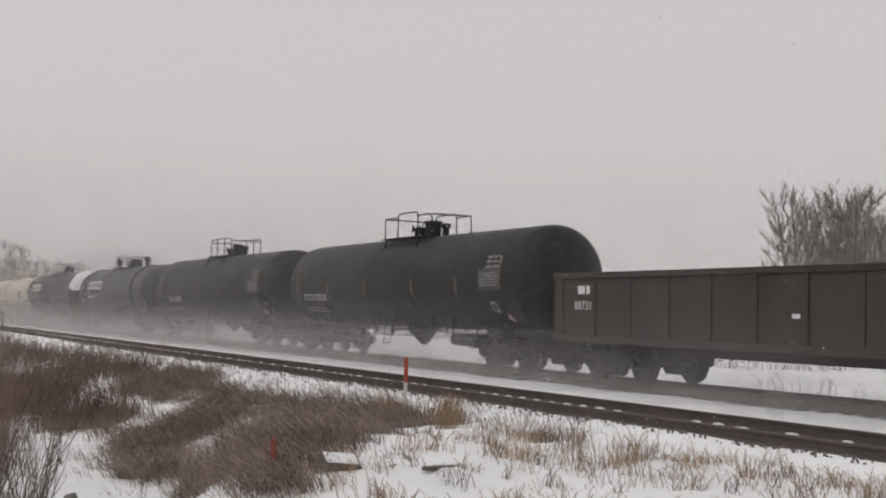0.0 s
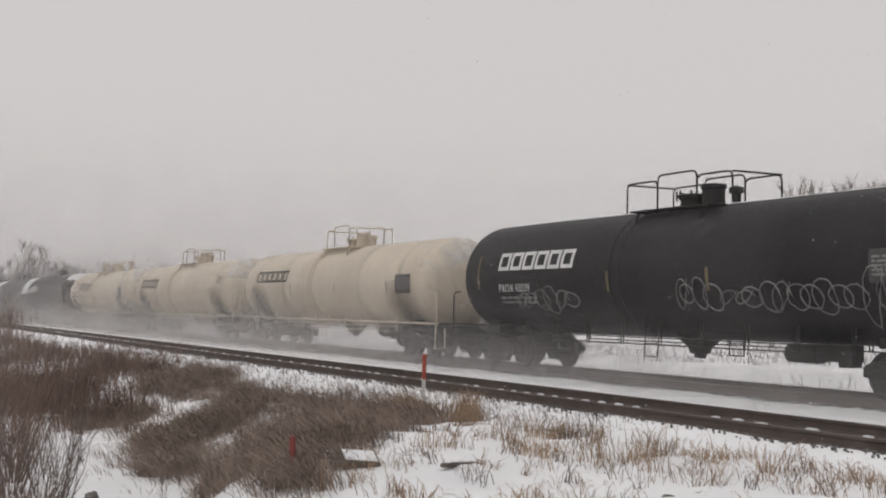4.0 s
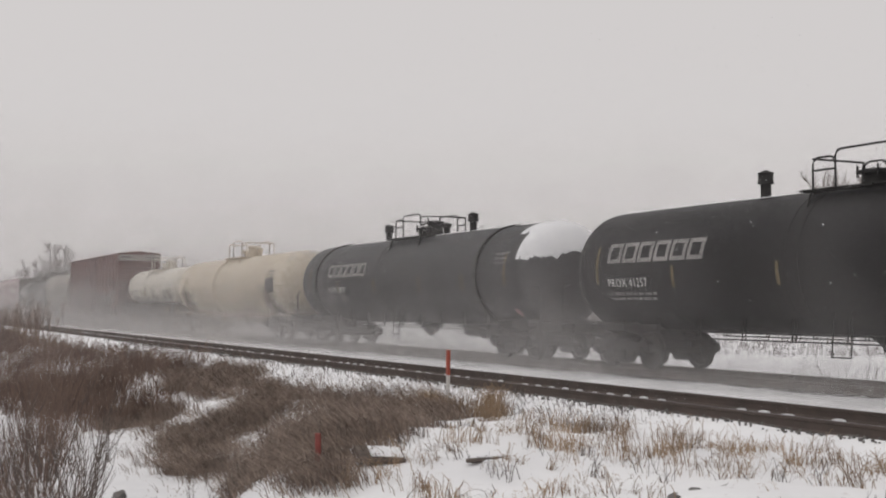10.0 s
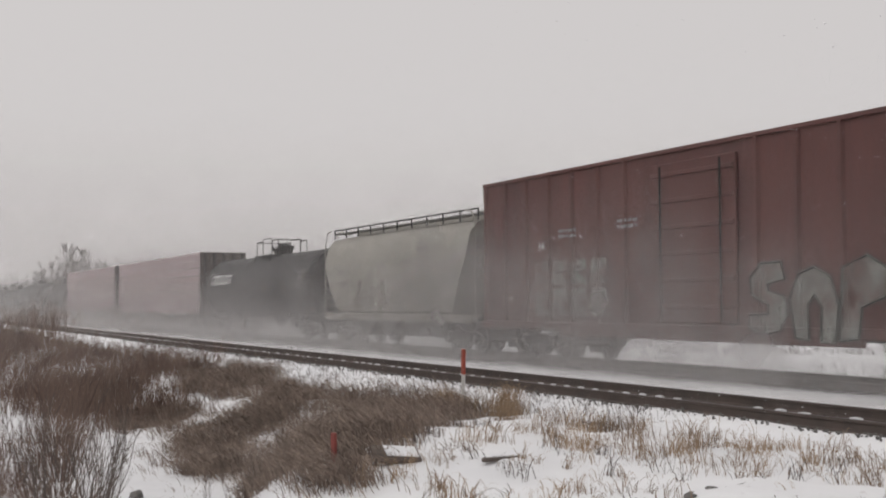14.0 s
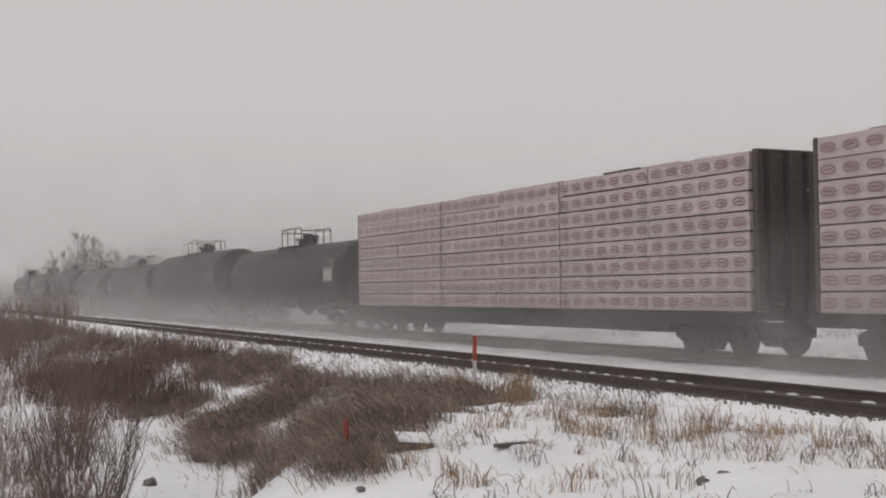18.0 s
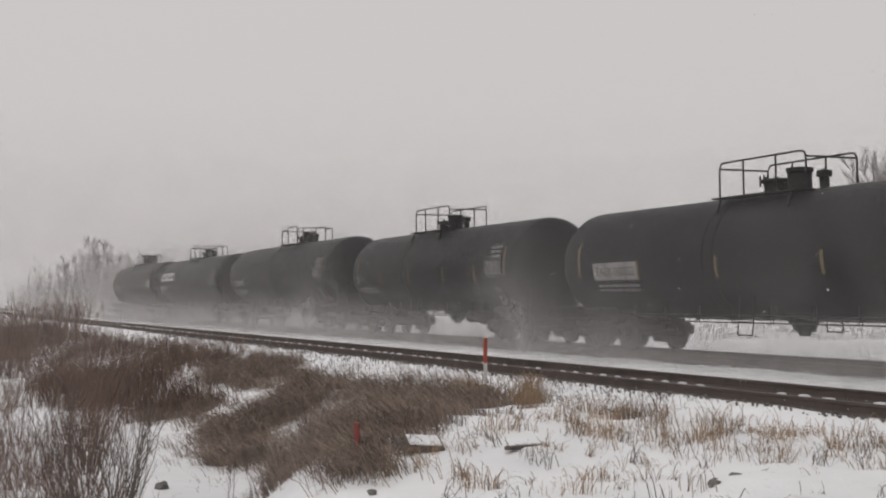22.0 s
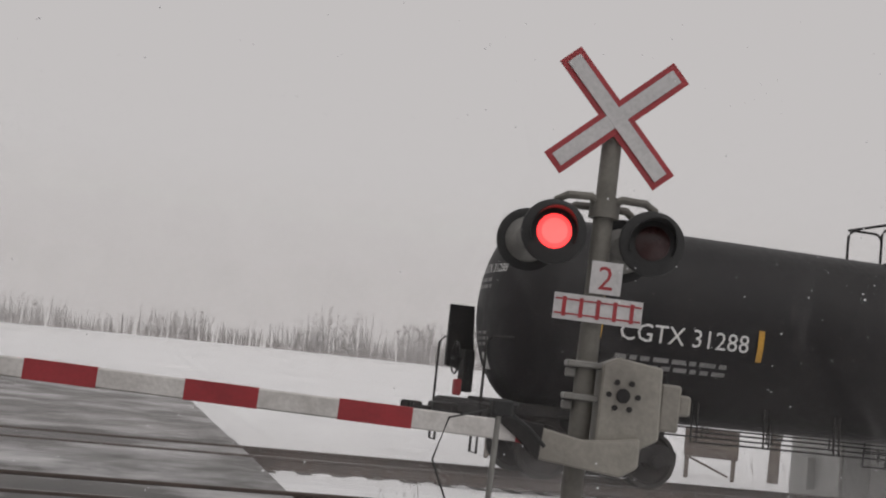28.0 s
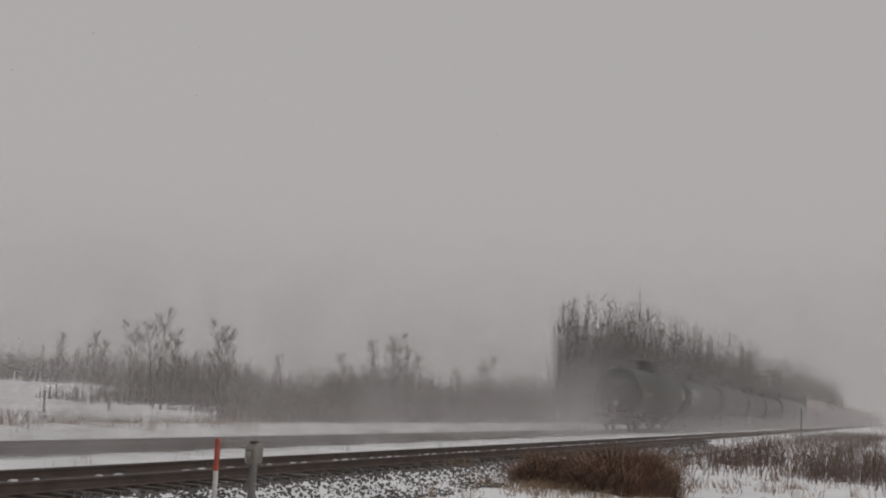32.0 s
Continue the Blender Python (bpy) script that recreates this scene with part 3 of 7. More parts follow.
rail_snow()
scatter_stones("ballast_stones", 17000, 2, 70, 9.6, 11.9, "gray crushed ballast stones beyond the road", 6, 0.014, 0.03)
scatter_stones("ballast_stones", 1500, -60, -6.9, 11.3, 11.95, "gray crushed ballast stones poking through snow", 3, 0.011, 0.026)
scatter_stones("ballast_stones", 500, -40, 60, 14.0, 14.6, "dark ballast stones between the tracks", 4, 0.012, 0.03)
scatter_stones("ballast_stones", 4000, -60, 60, 11.95, 13.6, "ballast stones between the ties", 5, 0.02, 0.04)


# ---- dry grass and brush ----
def blades(name, label, material, clumps, seed, category="grass"):
    """clumps: (x, y, count, spread, height, lean, bearing, droop, width). Every blade is a thin sliver that rises, bends over the way the clump leans
    (bearing, degrees) and lets its tip hang."""
    rnd = np.random.RandomState(seed)
    every = []
    for x, y, n, spread, h, lean, bearing, droop, w in clumps:
        px, py = x + rnd.normal(0, spread, n), y + rnd.normal(0, spread, n)
        hh = h * rnd.uniform(0.3, 1.15, n)
        a = radians(bearing) + rnd.normal(0, 0.45, n)
        b = rnd.uniform(0, 6.28, n)
        out = hh * rnd.uniform(0.1, 0.95, n)
        far = lean * rnd.uniform(0.5, 1.3, n) * hh
        tx, ty = np.cos(a) * far + np.cos(b) * out, np.sin(a) * far + np.sin(b) * out
        c = rnd.uniform(0, 3.14, n)
        every.append(np.stack([px, py, hh, tx, ty, np.cos(c) * w, np.sin(c) * w, droop * rnd.uniform(0.3, 1.3, n)], -1))
    x0, y0, hh, tx, ty, sx, sy, dr = np.concatenate(every).T
    z0 = ground_height(x0, y0) - 0.03
    rows = []
    for t, up, wide in ((0.0, 0.0, 1.0), (0.22, 0.55, 0.9), (0.58, 0.92, 0.65), (1.0, 1.0, 0.0)):
        px, py, pz = x0 + tx * t, y0 + ty * t, z0 + hh * (up - dr * t * t * 0.75)
        rows += [(px - sx * wide, py - sy * wide, pz), (px + sx * wide, py + sy * wide, pz)] if wide else [(px, py, pz)]
    v = np.stack([np.stack(q, -1) for q in rows], 1)
    k = 7 * np.arange(len(x0))[:, None]
    fs = (k + np.array([[0, 1, 3, 2]])).tolist() + (k + np.array([[2, 3, 5, 4]])).tolist() + (k + np.array([[4, 5, 6]])).tolist()
    me = bpy.data.meshes.new(name)
    me.from_pydata(v.reshape(-1, 3).tolist(), [], fs)
    me.materials.append(material)
    return tagged(new(name, me), label, category, kind="stuff")


def brush(name, label, material, plants, seed, category="brush", forks=4):
    """plants: (x, y, stems, spread, height, thickness). Woody stems that fan out from the root, each with side twigs that fork off upwards."""
    rnd = np.random.RandomState(seed)
    P = np.concatenate([np.repeat(np.array([q[:2] + q[3:]], float), q[2], 0) for q in plants])
    n = len(P)
    a, fan = rnd.uniform(0, 6.28, n), rnd.uniform(0.05, 0.55, n)
    h = P[:, 3] * rnd.uniform(0.45, 1.1, n)
    root = np.stack([P[:, 0] + rnd.normal(0, 1, n) * P[:, 2], P[:, 1] + rnd.normal(0, 1, n) * P[:, 2], np.zeros(n)], -1)
    root[:, 2] = ground_height(root[:, 0], root[:, 1]) - 0.05
    way = np.stack([np.cos(a) * fan, np.sin(a) * fan, np.ones(n)], -1)
    mid = root + way * (h * 0.5)[:, None]
    tip = mid + (way + np.stack([rnd.normal(0, 0.16, n), rnd.normal(0, 0.16, n), np.zeros(n)], -1)) * (h * 0.5)[:, None]
    segs = [(root, mid, P[:, 4], P[:, 4] * 0.75), (mid, tip, P[:, 4] * 0.75, P[:, 4] * 0.2)]
    for _ in range(forks):
        t = rnd.uniform(0.2, 0.95, n)[:, None]
        base = np.where(t < 0.5, root + (mid - root) * t * 2, mid + (tip - mid) * (t * 2 - 1))
        b = rnd.uniform(0, 6.28, n)
        d = np.stack([np.cos(b) * 0.6, np.sin(b) * 0.6, rnd.uniform(0.5, 1.1, n)], -1) + way * 0.3
        end = base + d * (h * rnd.uniform(0.12, 0.34, n) * (1.1 - 0.5 * t[:, 0]))[:, None]
        segs.append((base, end, P[:, 4] * 0.62, P[:, 4] * 0.15))
    vs, fs, k = [], [], 0
    for A, B, wa, wb in segs:
        c = rnd.uniform(0, 6.28, n)
        for q in range(3):
            o = np.stack([np.cos(c + q * 2.094), np.sin(c + q * 2.094), np.zeros(n)], -1)
            vs += [A + o * wa[:, None], B + o * wb[:, None]]
        i = k + np.arange(n)
        fs += [np.stack([i + 2 * q * n, i + (2 * q + 1) * n, i + ((2 * q + 3) % 6) * n, i + ((2 * q + 2) % 6) * n], -1) for q in range(3)]
        k += 6 * n
    me = bpy.data.meshes.new(name)
    me.from_pydata(np.concatenate(vs).tolist(), [], np.concatenate(fs).tolist())
    me.materials.append(material)
    return tagged(new(name, me), label, category, kind="stuff")


def wavy(x, y, sx, sy, z):
    return noise.noise(Vector((x * sx, y * sy, z)))


def grass_sets():
    rnd = random.Random(11)
    edge = lambda y: -12.4 - 1.42 * (y - 4.9)

    def snowy(x, y):
        """Hollows of the ditch slope where the snow lies open."""
        if ((x + 33) / 4.6) ** 2 + ((y - 8.15 - 0.05 * (x + 33)) / 0.5) ** 2 < 1 + 0.8 * wavy(x, y, 0.9, 1.6, 3):
            return True
        if ((x + 22.6) / 1.6) ** 2 + ((y - 6.95 - 0.3 * (x + 22.6)) / 0.42) ** 2 < 1 + 0.8 * wavy(x, y, 1.2, 1.6, 9):
            return True
        return y < 5.3 + 0.6 * wavy(x, y, 0.5, 0.5, 5) + 0.07 * max(0, -24 - x) and -34 < x < -15.5
    # matted brown grass on the ditch slope, combed down into the ditch
    slope, flecks = [], []
    while len(slope) < 1650:
        y = rnd.uniform(4.5, 10.7)
        x = edge(y) - rnd.random() ** 1.1 * 19.0 + abs(rnd.gauss(0, 0.3))
        if x < -46 or snowy(x, y):
            if rnd.random() < 0.07:
                flecks.append((x, y, rnd.randint(4, 14), 0.1, rnd.uniform(0.12, 0.26), rnd.uniform(0.3, 1.2), rnd.uniform(-150, -50), 0.5, 0.005))
            continue
        patch = 0.75 * wavy(x, y, 0.42, 0.7, 1.5) + 0.45 * wavy(x, y, 1.3, 0.9, 4.2) + 0.8 * wavy(x, y, 2.1, 2.3, 6.2)
        if patch > -0.2 + 0.4 * float(smooth(10.0, 10.7, y)) + 0.45 * float(smooth(7.2, 5.6, y)) * (x < -17):
            slope.append((x, y, 38, 0.17, rnd.uniform(0.22, 0.42) + 0.14 * (patch > 0.25), rnd.uniform(0.5, 1.5), rnd.gauss(-100, 24), rnd.uniform(0.35, 0.9), 0.0058))
    blades("ditch_grass", "matted reddish-brown dead grass combed down the ditch slope", MATTED, slope + flecks, 21)
    # thin grass that pricks through the snow of the shoulder
    shoulder = []
    while len(shoulder) < 1100:
        x, y = -15 - 40 * rnd.random() ** 1.2, rnd.uniform(9.9, 11.5)
        shoulder.append((x, y, rnd.randint(3, 9), 0.12, rnd.uniform(0.08, 0.26), rnd.uniform(0.2, 0.9), rnd.uniform(-170, 20), 0.5, 0.005))
    blades("shoulder_grass", "thin gray-brown grass pricking through shoulder snow", TWIG, shoulder, 29)
    # twiggy brush that fills the ditch further down the line
    far = []
    while len(far) < 1250:
        x, y = -31 - 66 * rnd.random() ** 1.3, rnd.uniform(4.2, 10.2)
        if snowy(x, y) or (y > 8.2 and x > -38) or (y < 5.6 and x > -33):
            continue
        if wavy(x, y, 0.16, 0.5, 7.7) > -0.3:
            far.append((x, y, 9, 0.4, rnd.uniform(0.6, 1.35) * (1.0 if y < 9.0 else 0.6), 0.011))
    for x, y, q in ((-39.5, 9.9, 1.0), (-38.3, 9.7, 0.85), (-41.5, 9.8, 0.9), (-37.0, 9.6, 0.7), (-46, 9.9, 0.9)):
        far += [(x + rnd.gauss(0, 0.5), y + rnd.gauss(0, 0.2), 14, 0.3, q, 0.009) for _ in range(5)]
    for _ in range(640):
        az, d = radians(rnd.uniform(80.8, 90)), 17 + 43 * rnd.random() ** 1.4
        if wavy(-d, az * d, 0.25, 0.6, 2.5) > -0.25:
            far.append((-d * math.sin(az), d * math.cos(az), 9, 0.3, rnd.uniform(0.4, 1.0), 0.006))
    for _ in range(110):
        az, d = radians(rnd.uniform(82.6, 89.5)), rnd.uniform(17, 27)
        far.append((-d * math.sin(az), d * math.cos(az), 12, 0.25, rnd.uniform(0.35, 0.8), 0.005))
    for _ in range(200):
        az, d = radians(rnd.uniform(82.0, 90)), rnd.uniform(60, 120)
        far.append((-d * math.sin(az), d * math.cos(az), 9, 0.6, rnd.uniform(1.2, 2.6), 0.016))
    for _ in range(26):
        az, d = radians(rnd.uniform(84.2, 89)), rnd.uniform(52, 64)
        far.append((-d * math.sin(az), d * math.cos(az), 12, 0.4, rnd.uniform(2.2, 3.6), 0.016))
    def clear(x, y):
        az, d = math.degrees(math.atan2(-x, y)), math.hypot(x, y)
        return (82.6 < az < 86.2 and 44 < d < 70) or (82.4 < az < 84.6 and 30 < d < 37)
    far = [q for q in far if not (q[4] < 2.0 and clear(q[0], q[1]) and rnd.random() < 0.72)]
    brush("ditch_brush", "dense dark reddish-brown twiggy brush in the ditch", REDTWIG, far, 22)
    straw = []
    while len(straw) < 105:
        y = rnd.uniform(4.6, 10.7)
        x = rnd.uniform(edge(y) + 0.1, -5.5)
        if wavy(x, y, 0.5, 0.7, 2.2) > -0.05 or y > 9.4:
            straw.append((x, y, rnd.randint(5, 22), rnd.uniform(0.03, 0.12), rnd.uniform(0.12, 0.32), rnd.uniform(0.2, 1.2), rnd.uniform(-180, 180), rnd.uniform(0.3, 0.9), 0.0042))
    for x, y, h in ((-21.2, 10.3, 0.6), (-20.7, 10.1, 0.55), (-20.2, 10.2, 0.5), (-19.0, 10.2, 0.66), (-18.6, 10.3, 0.66), (-18.2, 10.1, 0.6), (-19.6, 9.9, 0.5), (-17.4, 9.6, 0.42), (-13.4, 7.2, 0.34),
                    (-13.4, 6.9, 0.36), (-14.6, 8.6, 0.45), (-13.5, 8.6, 0.5), (-13.1, 8.0, 0.36), (-12.9, 9.0, 0.5), (-12.2, 9.3, 0.5), (-11.3, 8.7, 0.36), (-13.4, 10.5, 0.4), (-10.9, 10.2, 0.34), (-12.5, 6.0, 0.22),
                    (-11.2, 5.4, 0.3), (-10.3, 6.5, 0.26), (-10.6, 5.2, 0.3), (-16.0, 9.9, 0.36), (-15.3, 10.2, 0.4)):
        straw.append((x, y, 120 if x < -16.5 else 42, 0.13, h, rnd.uniform(0.1, 0.7), rnd.uniform(-180, 180), rnd.uniform(0.2, 0.7), 0.0046))
    for _ in range(70):
        x, y = rnd.uniform(-15.5, -8.6), rnd.uniform(8.3, 10.9)
        straw.append((x, y, rnd.randint(14, 34), 0.13, rnd.uniform(0.14, 0.36), rnd.uniform(0.2, 0.9), rnd.uniform(-180, 180), rnd.uniform(0.3, 0.8), 0.0044))
    blades("straw_grass", "dry straw-coloured grass tufts standing in snow", STRAW, straw, 23)
    weeds, leafy = [], []
    while len(weeds) < 75:
        y = rnd.uniform(4.0, 10.4)
        x = rnd.uniform(edge(y) + 0.1, -4.5)
        weeds.append((x, y, rnd.randint(5, 15), 0.06, rnd.uniform(0.16, 0.36), rnd.uniform(0.5, 1.3), rnd.uniform(-180, 180), rnd.uniform(0.7, 1.2), 0.005))
        if len(weeds) % 2:
            leafy.append((x + 0.2, y, rnd.randint(2, 6), 0.06, rnd.uniform(0.16, 0.34), 0.0042))
    blades("dead_weeds", "gray-brown dead weeds bent over in the snow", TWIG, weeds, 24, "weeds")
    leafy += [(-15.6 + rnd.gauss(0, 0.9), 5.1 + rnd.gauss(0, 0.35), 3, 0.12, rnd.uniform(0.35, 0.75), 0.006) for _ in range(34)]
    brush("weed_stalks", "brittle brown weed stalks with side twigs", TWIG, leafy, 30, "weeds")
    dome = []
    for cx, cy, size, n in ((31.2, 9.0, 1.0, 46), (30.6, 7.0, 1.3, 74)):
        for _ in range(n):
            a, q = rnd.uniform(0, 6.28), math.sqrt(rnd.random())
            dome.append((cx + 1.0 * size * q * math.cos(a), cy + 0.95 * size * q * math.sin(a), 150, 0.16, size * (1.0 - 0.55 * q * q) * rnd.uniform(0.8, 1.1), 0.2 + 0.6 * q, math.degrees(a), 0.15 + 0.6 * q, 0.008))
    blades("grass_hummock", "domed hummock of brown dead grass beside the ballast", HUMMOCK, dome, 28)
    skirt = [(29.5 + rnd.gauss(0, 1.4), 8.3 + rnd.gauss(0, 1.4), 18, 0.2, rnd.uniform(0.15, 0.4), 0.7, rnd.uniform(-180, 180), 0.5, 0.007) for _ in range(90)]
    skirt += [(rnd.uniform(24, 60), rnd.uniform(1.5, 10), 14, 0.14, rnd.uniform(0.12, 0.4), 0.6, rnd.uniform(-180, 180), 0.5, 0.007) for _ in range(240)]
    skirt += [(rnd.uniform(19, 48), rnd.uniform(24.5, 33), 15, 0.4, rnd.uniform(0.2, 0.5), 0.4, rnd.uniform(-180, 180), 0.4, 0.009) for _ in range(170)]
    blades("bank_grass", "brown dead grass tufts on the snowy banks", STRAW, skirt, 31)
    east = [(x, rnd.uniform(3.2, 10.3), 7, 0.6, rnd.uniform(0.35, 0.95), 0.014) for x in np.linspace(41, 170, 620)]
    east += [(52 + rnd.gauss(0, 1.5), 6.6 + rnd.gauss(0, 0.5), 10, 0.3, rnd.uniform(0.8, 1.4), 0.014) for _ in range(20)]
    east += [(46 + rnd.gauss(0, 1.6), 3.0 + rnd.gauss(0, 0.5), 10, 0.3, rnd.uniform(0.7, 1.3), 0.012) for _ in range(28)]
    east += [(48 + rnd.gauss(0, 3.0), 1.2 + rnd.gauss(0, 0.6), 10, 0.35, rnd.uniform(0.9, 1.9), 0.013) for _ in range(34)]
    east += [(rnd.uniform(33, 60), rnd.uniform(0.5, 9), 3, 0.1, rnd.uniform(0.3, 0.9), 0.01) for _ in range(70)]
    east += [(rnd.uniform(19, 30), rnd.uniform(26.5, 34), 6, 0.4, rnd.uniform(0.4, 0.9), 0.01) for _ in range(70)]
    east += [(rnd.uniform(28, 52), rnd.uniform(30, 45), 8, 0.6, rnd.uniform(0.3, 0.7), 0.011) for _ in range(170)]
    brush("trackside_brush", "reddish-brown winter brush on the snowy banks", REDTWIG, east, 25)
    field = []
    for x, y in ((rnd.uniform(50, 130), rnd.uniform(32, 50)) for _ in range(900)):
        if 0.62 * x > y:
            field.append((x, y, 8, 0.8, rnd.uniform(0.8, 2.2), 0.022))
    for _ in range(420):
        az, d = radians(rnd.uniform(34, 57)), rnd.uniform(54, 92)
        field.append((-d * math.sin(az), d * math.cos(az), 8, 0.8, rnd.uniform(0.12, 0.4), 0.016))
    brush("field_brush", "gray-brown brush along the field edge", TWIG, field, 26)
    drift = [(rnd.uniform(-60, -7), rnd.uniform(21.5, 24), 7, 0.3, rnd.uniform(0.3, 0.7), 0.3, rnd.uniform(-180, 180), 0.3, 0.006) for _ in range(120)]
    drift += [(rnd.uniform(2, 40), rnd.uniform(14.4, 16.8), 5, 0.15, rnd.uniform(0.15, 0.35), 0.3, rnd.uniform(-180, 180), 0.3, 0.004) for _ in range(40)]
    blades("verge_grass", "thin dead grass on the far verge", TWIG, drift, 27)


grass_sets()


# ---- rolling stock ----
def wheel_mesh():
    r = 0.455
    return Kit().lathe([(-0.07, 0.06), (-0.07, 0.13), (-0.03, 0.14), (-0.02, 0.36), (-0.06, 0.39), (-0.06, r), (0.05, r - 0.006), (0.055, r + 0.025), (0.075, r + 0.02),
                        (0.075, 0.39), (0.02, 0.36), (0.03, 0.14), (0.08, 0.13), (0.08, 0.06)], "y", 28).mesh("wheel", smooth=True)


def side_frame_mesh():
    k = Kit()
    out = [(-1.22, 0.42), (-1.22, 0.62), (-1.0, 0.72), (-0.7, 0.66), (-0.36, 0.74), (0.36, 0.74), (0.7, 0.66), (1.0, 0.72), (1.22, 0.62), (1.22, 0.42), (0.92, 0.40),
           (0.62, 0.42), (0.40, 0.16), (-0.40, 0.16), (-0.62, 0.42), (-0.92, 0.40)]
    k.prism(out, -0.09, 0.09, "y")
    for x in (-0.89, 0.89):
        k.lathe([(-0.17, 0.05), (-0.17, 0.11), (-0.05, 0.13), (0.05, 0.13)], "y", 12, (x, 0, 0.455))
    for x in (-0.2, 0, 0.2):
        for i in range(5):
            k.lathe([(0.22 + i * 0.05, 0.07), (0.245 + i * 0.05, 0.09), (0.265 + i * 0.05, 0.07)], "z", 10, (x, -0.10, 0))
    return k.mesh("side_frame", 0.012)


def bogie(car, x, dirt):
    """Bolster with two cast side frames, two axles and four wheels."""
    b = part("truck", kept("bolster", lambda: Kit().prism([(-1.1, 0.42), (-1.1, 0.6), (-0.5, 0.78), (0.5, 0.78), (1.1, 0.6), (1.1, 0.42), (0.4, 0.36), (-0.4, 0.36)], -0.2, 0.2, "x")
                           .box((0, 0, 0.82), (0.4, 0.4, 0.12)).mesh("bolster", 0.02)), dirt, car, "grimy cast-steel freight truck", pose(x, 0, 0))
    for s in (-1, 1):
        part("side_frame", kept("side_frame", side_frame_mesh), dirt, b, m=pose(0, s * 1.0, 0, 0, 0, 0 if s < 0 else 180))
    for a in (-0.89, 0.89):
        part("axle", kept("axle", lambda: Kit().lathe([(-0.98, 0.07), (-0.8, 0.085), (-0.4, 0.075), (0.4, 0.075), (0.8, 0.085), (0.98, 0.07)], "y", 12).mesh("axle", smooth=True)), WHEELS, b,
             m=pose(a, 0, 0.455))
        for s in (-1, 1):
            part("wheel", kept("wheel", wheel_mesh), WHEELS, b, "dull steel wheel", pose(a, s * 0.753, 0.455, 0, 0, 0 if s < 0 else 180))
    return b


def coupler(car, x, s, dirt):
    part("coupler", kept("coupler", lambda: Kit().box((0.25, 0, 0.87), (0.6, 0.13, 0.15)).prism([(0.5, -0.14), (0.78, -0.16), (0.84, -0.02), (0.70, 0.02), (0.70, 0.16), (0.52, 0.16)], 0.74, 1.0, "z")
                         .mesh("coupler", 0.02)), dirt, car, "", pose(x, 0, 0, 0, 0, 0 if s > 0 else 180))


def rail_loop(car, name, pts, r, material, label=""):
    for p in pts:
        ob = part(name, Kit().tube(p, r, 6).mesh(name), material, car, label)
    return ob


def arch(x0, x1, y, z0, z1, n=4):
    """An upright hoop with rounded shoulders, seen from the side."""
    q = min(0.16, abs(x1 - x0) * 0.3) * (1 if x1 > x0 else -1)
    pts = [(x0, y, z0), (x0, y, z1 - abs(q))]
    pts += [(x0 + q * (1 - math.cos(a)), y, z1 - abs(q) * (1 - math.sin(a))) for a in np.linspace(0.3, math.pi / 2, n)]
    pts += [(x1 - q * (1 - math.cos(a)), y, z1 - abs(q) * (1 - math.sin(a))) for a in np.linspace(math.pi / 2, 0.3, n)]
    return pts + [(x1, y, z1 - abs(q)), (x1, y, z0)]


def shell_mesh(half, r, zc, n=48):
    d = r * 0.52
    prof = [(-half + d - d * math.cos(a), max(0.0005, r * math.sin(a))) for a in np.linspace(0.0, math.pi / 2, 12)]
    prof += [(x, r) for x in np.linspace(-half + d, half - d, 9)[1:-1]]
    prof += [(half - d + d * math.sin(a), max(0.0005, r * math.cos(a))) for a in np.linspace(0.0, math.pi / 2, 12)]
    return Kit().lathe(prof, "x", n, (0, 0, zc)).mesh("tank_shell", smooth=True)


def snow_on_head(half, r, zc, low, hole):
    """Snow that stuck to the leading head of a tank, with a ragged lower edge and a bare patch."""
    d, k, n, rings = r * 0.52, Kit(), 96, 30
    grid = {}
    for i in range(rings + 7):
        a = (math.pi / 2) * i / rings
        for j in range(n):
            t = 2 * math.pi * j / n
            if i <= rings:
                x, q = half - d + d * math.cos(a) + 0.015, r * math.sin(a) * 1.006 + 0.006
            else:
                x, q = half - d - (i - rings) * 0.1, r * 1.008
            grid[i, j] = (x, q * math.cos(t), zc + q * math.sin(t))
    for i in range(rings + 6):
        for j in range(n):
            c = [grid[i, j], grid[i + 1, j], grid[i + 1, (j + 1) % n], grid[i, (j + 1) % n]]
            m = sum((Vector(p) for p in c), Vector()) / 4
            ragged = 0.25 * noise.noise(Vector((m.y * 1.7, m.z * 1.7, half))) + 0.12 * noise.noise(Vector((m.y * 6, m.z * 6, half + m.x * 3)))
            bare = hole and (m.y + 0.15) ** 2 / 0.75 ** 2 + (m.z - zc - 0.62) ** 2 / 0.5 ** 2 < 1 + ragged and i < rings - 2
            if m.z > zc + low + ragged and not bare and (i <= rings or m.z > zc + r * 0.72 + ragged):
                k.add(c, [(0, 1, 2, 3)])
    return k.mesh("head_snow", smooth=True)


def grime_patch(r):
    """A curved skin over the lower flank of a tank."""
    k, n = Kit(), 14
    for s in (-1, 1):
        a = [radians(-85 + 88 * i / n) for i in range(n + 1)]
        for i in range(n):
            q = [(x, s * (r + 0.008) * math.cos(t), (r + 0.008) * math.sin(t) + 0.75) for x, t in ((-1.5, a[i]), (1.4, a[i]), (1.4, a[i + 1]), (-1.5, a[i + 1]))]
            k.add(q, [(0, 1, 2, 3)])
    return k.mesh("grime", smooth=True)


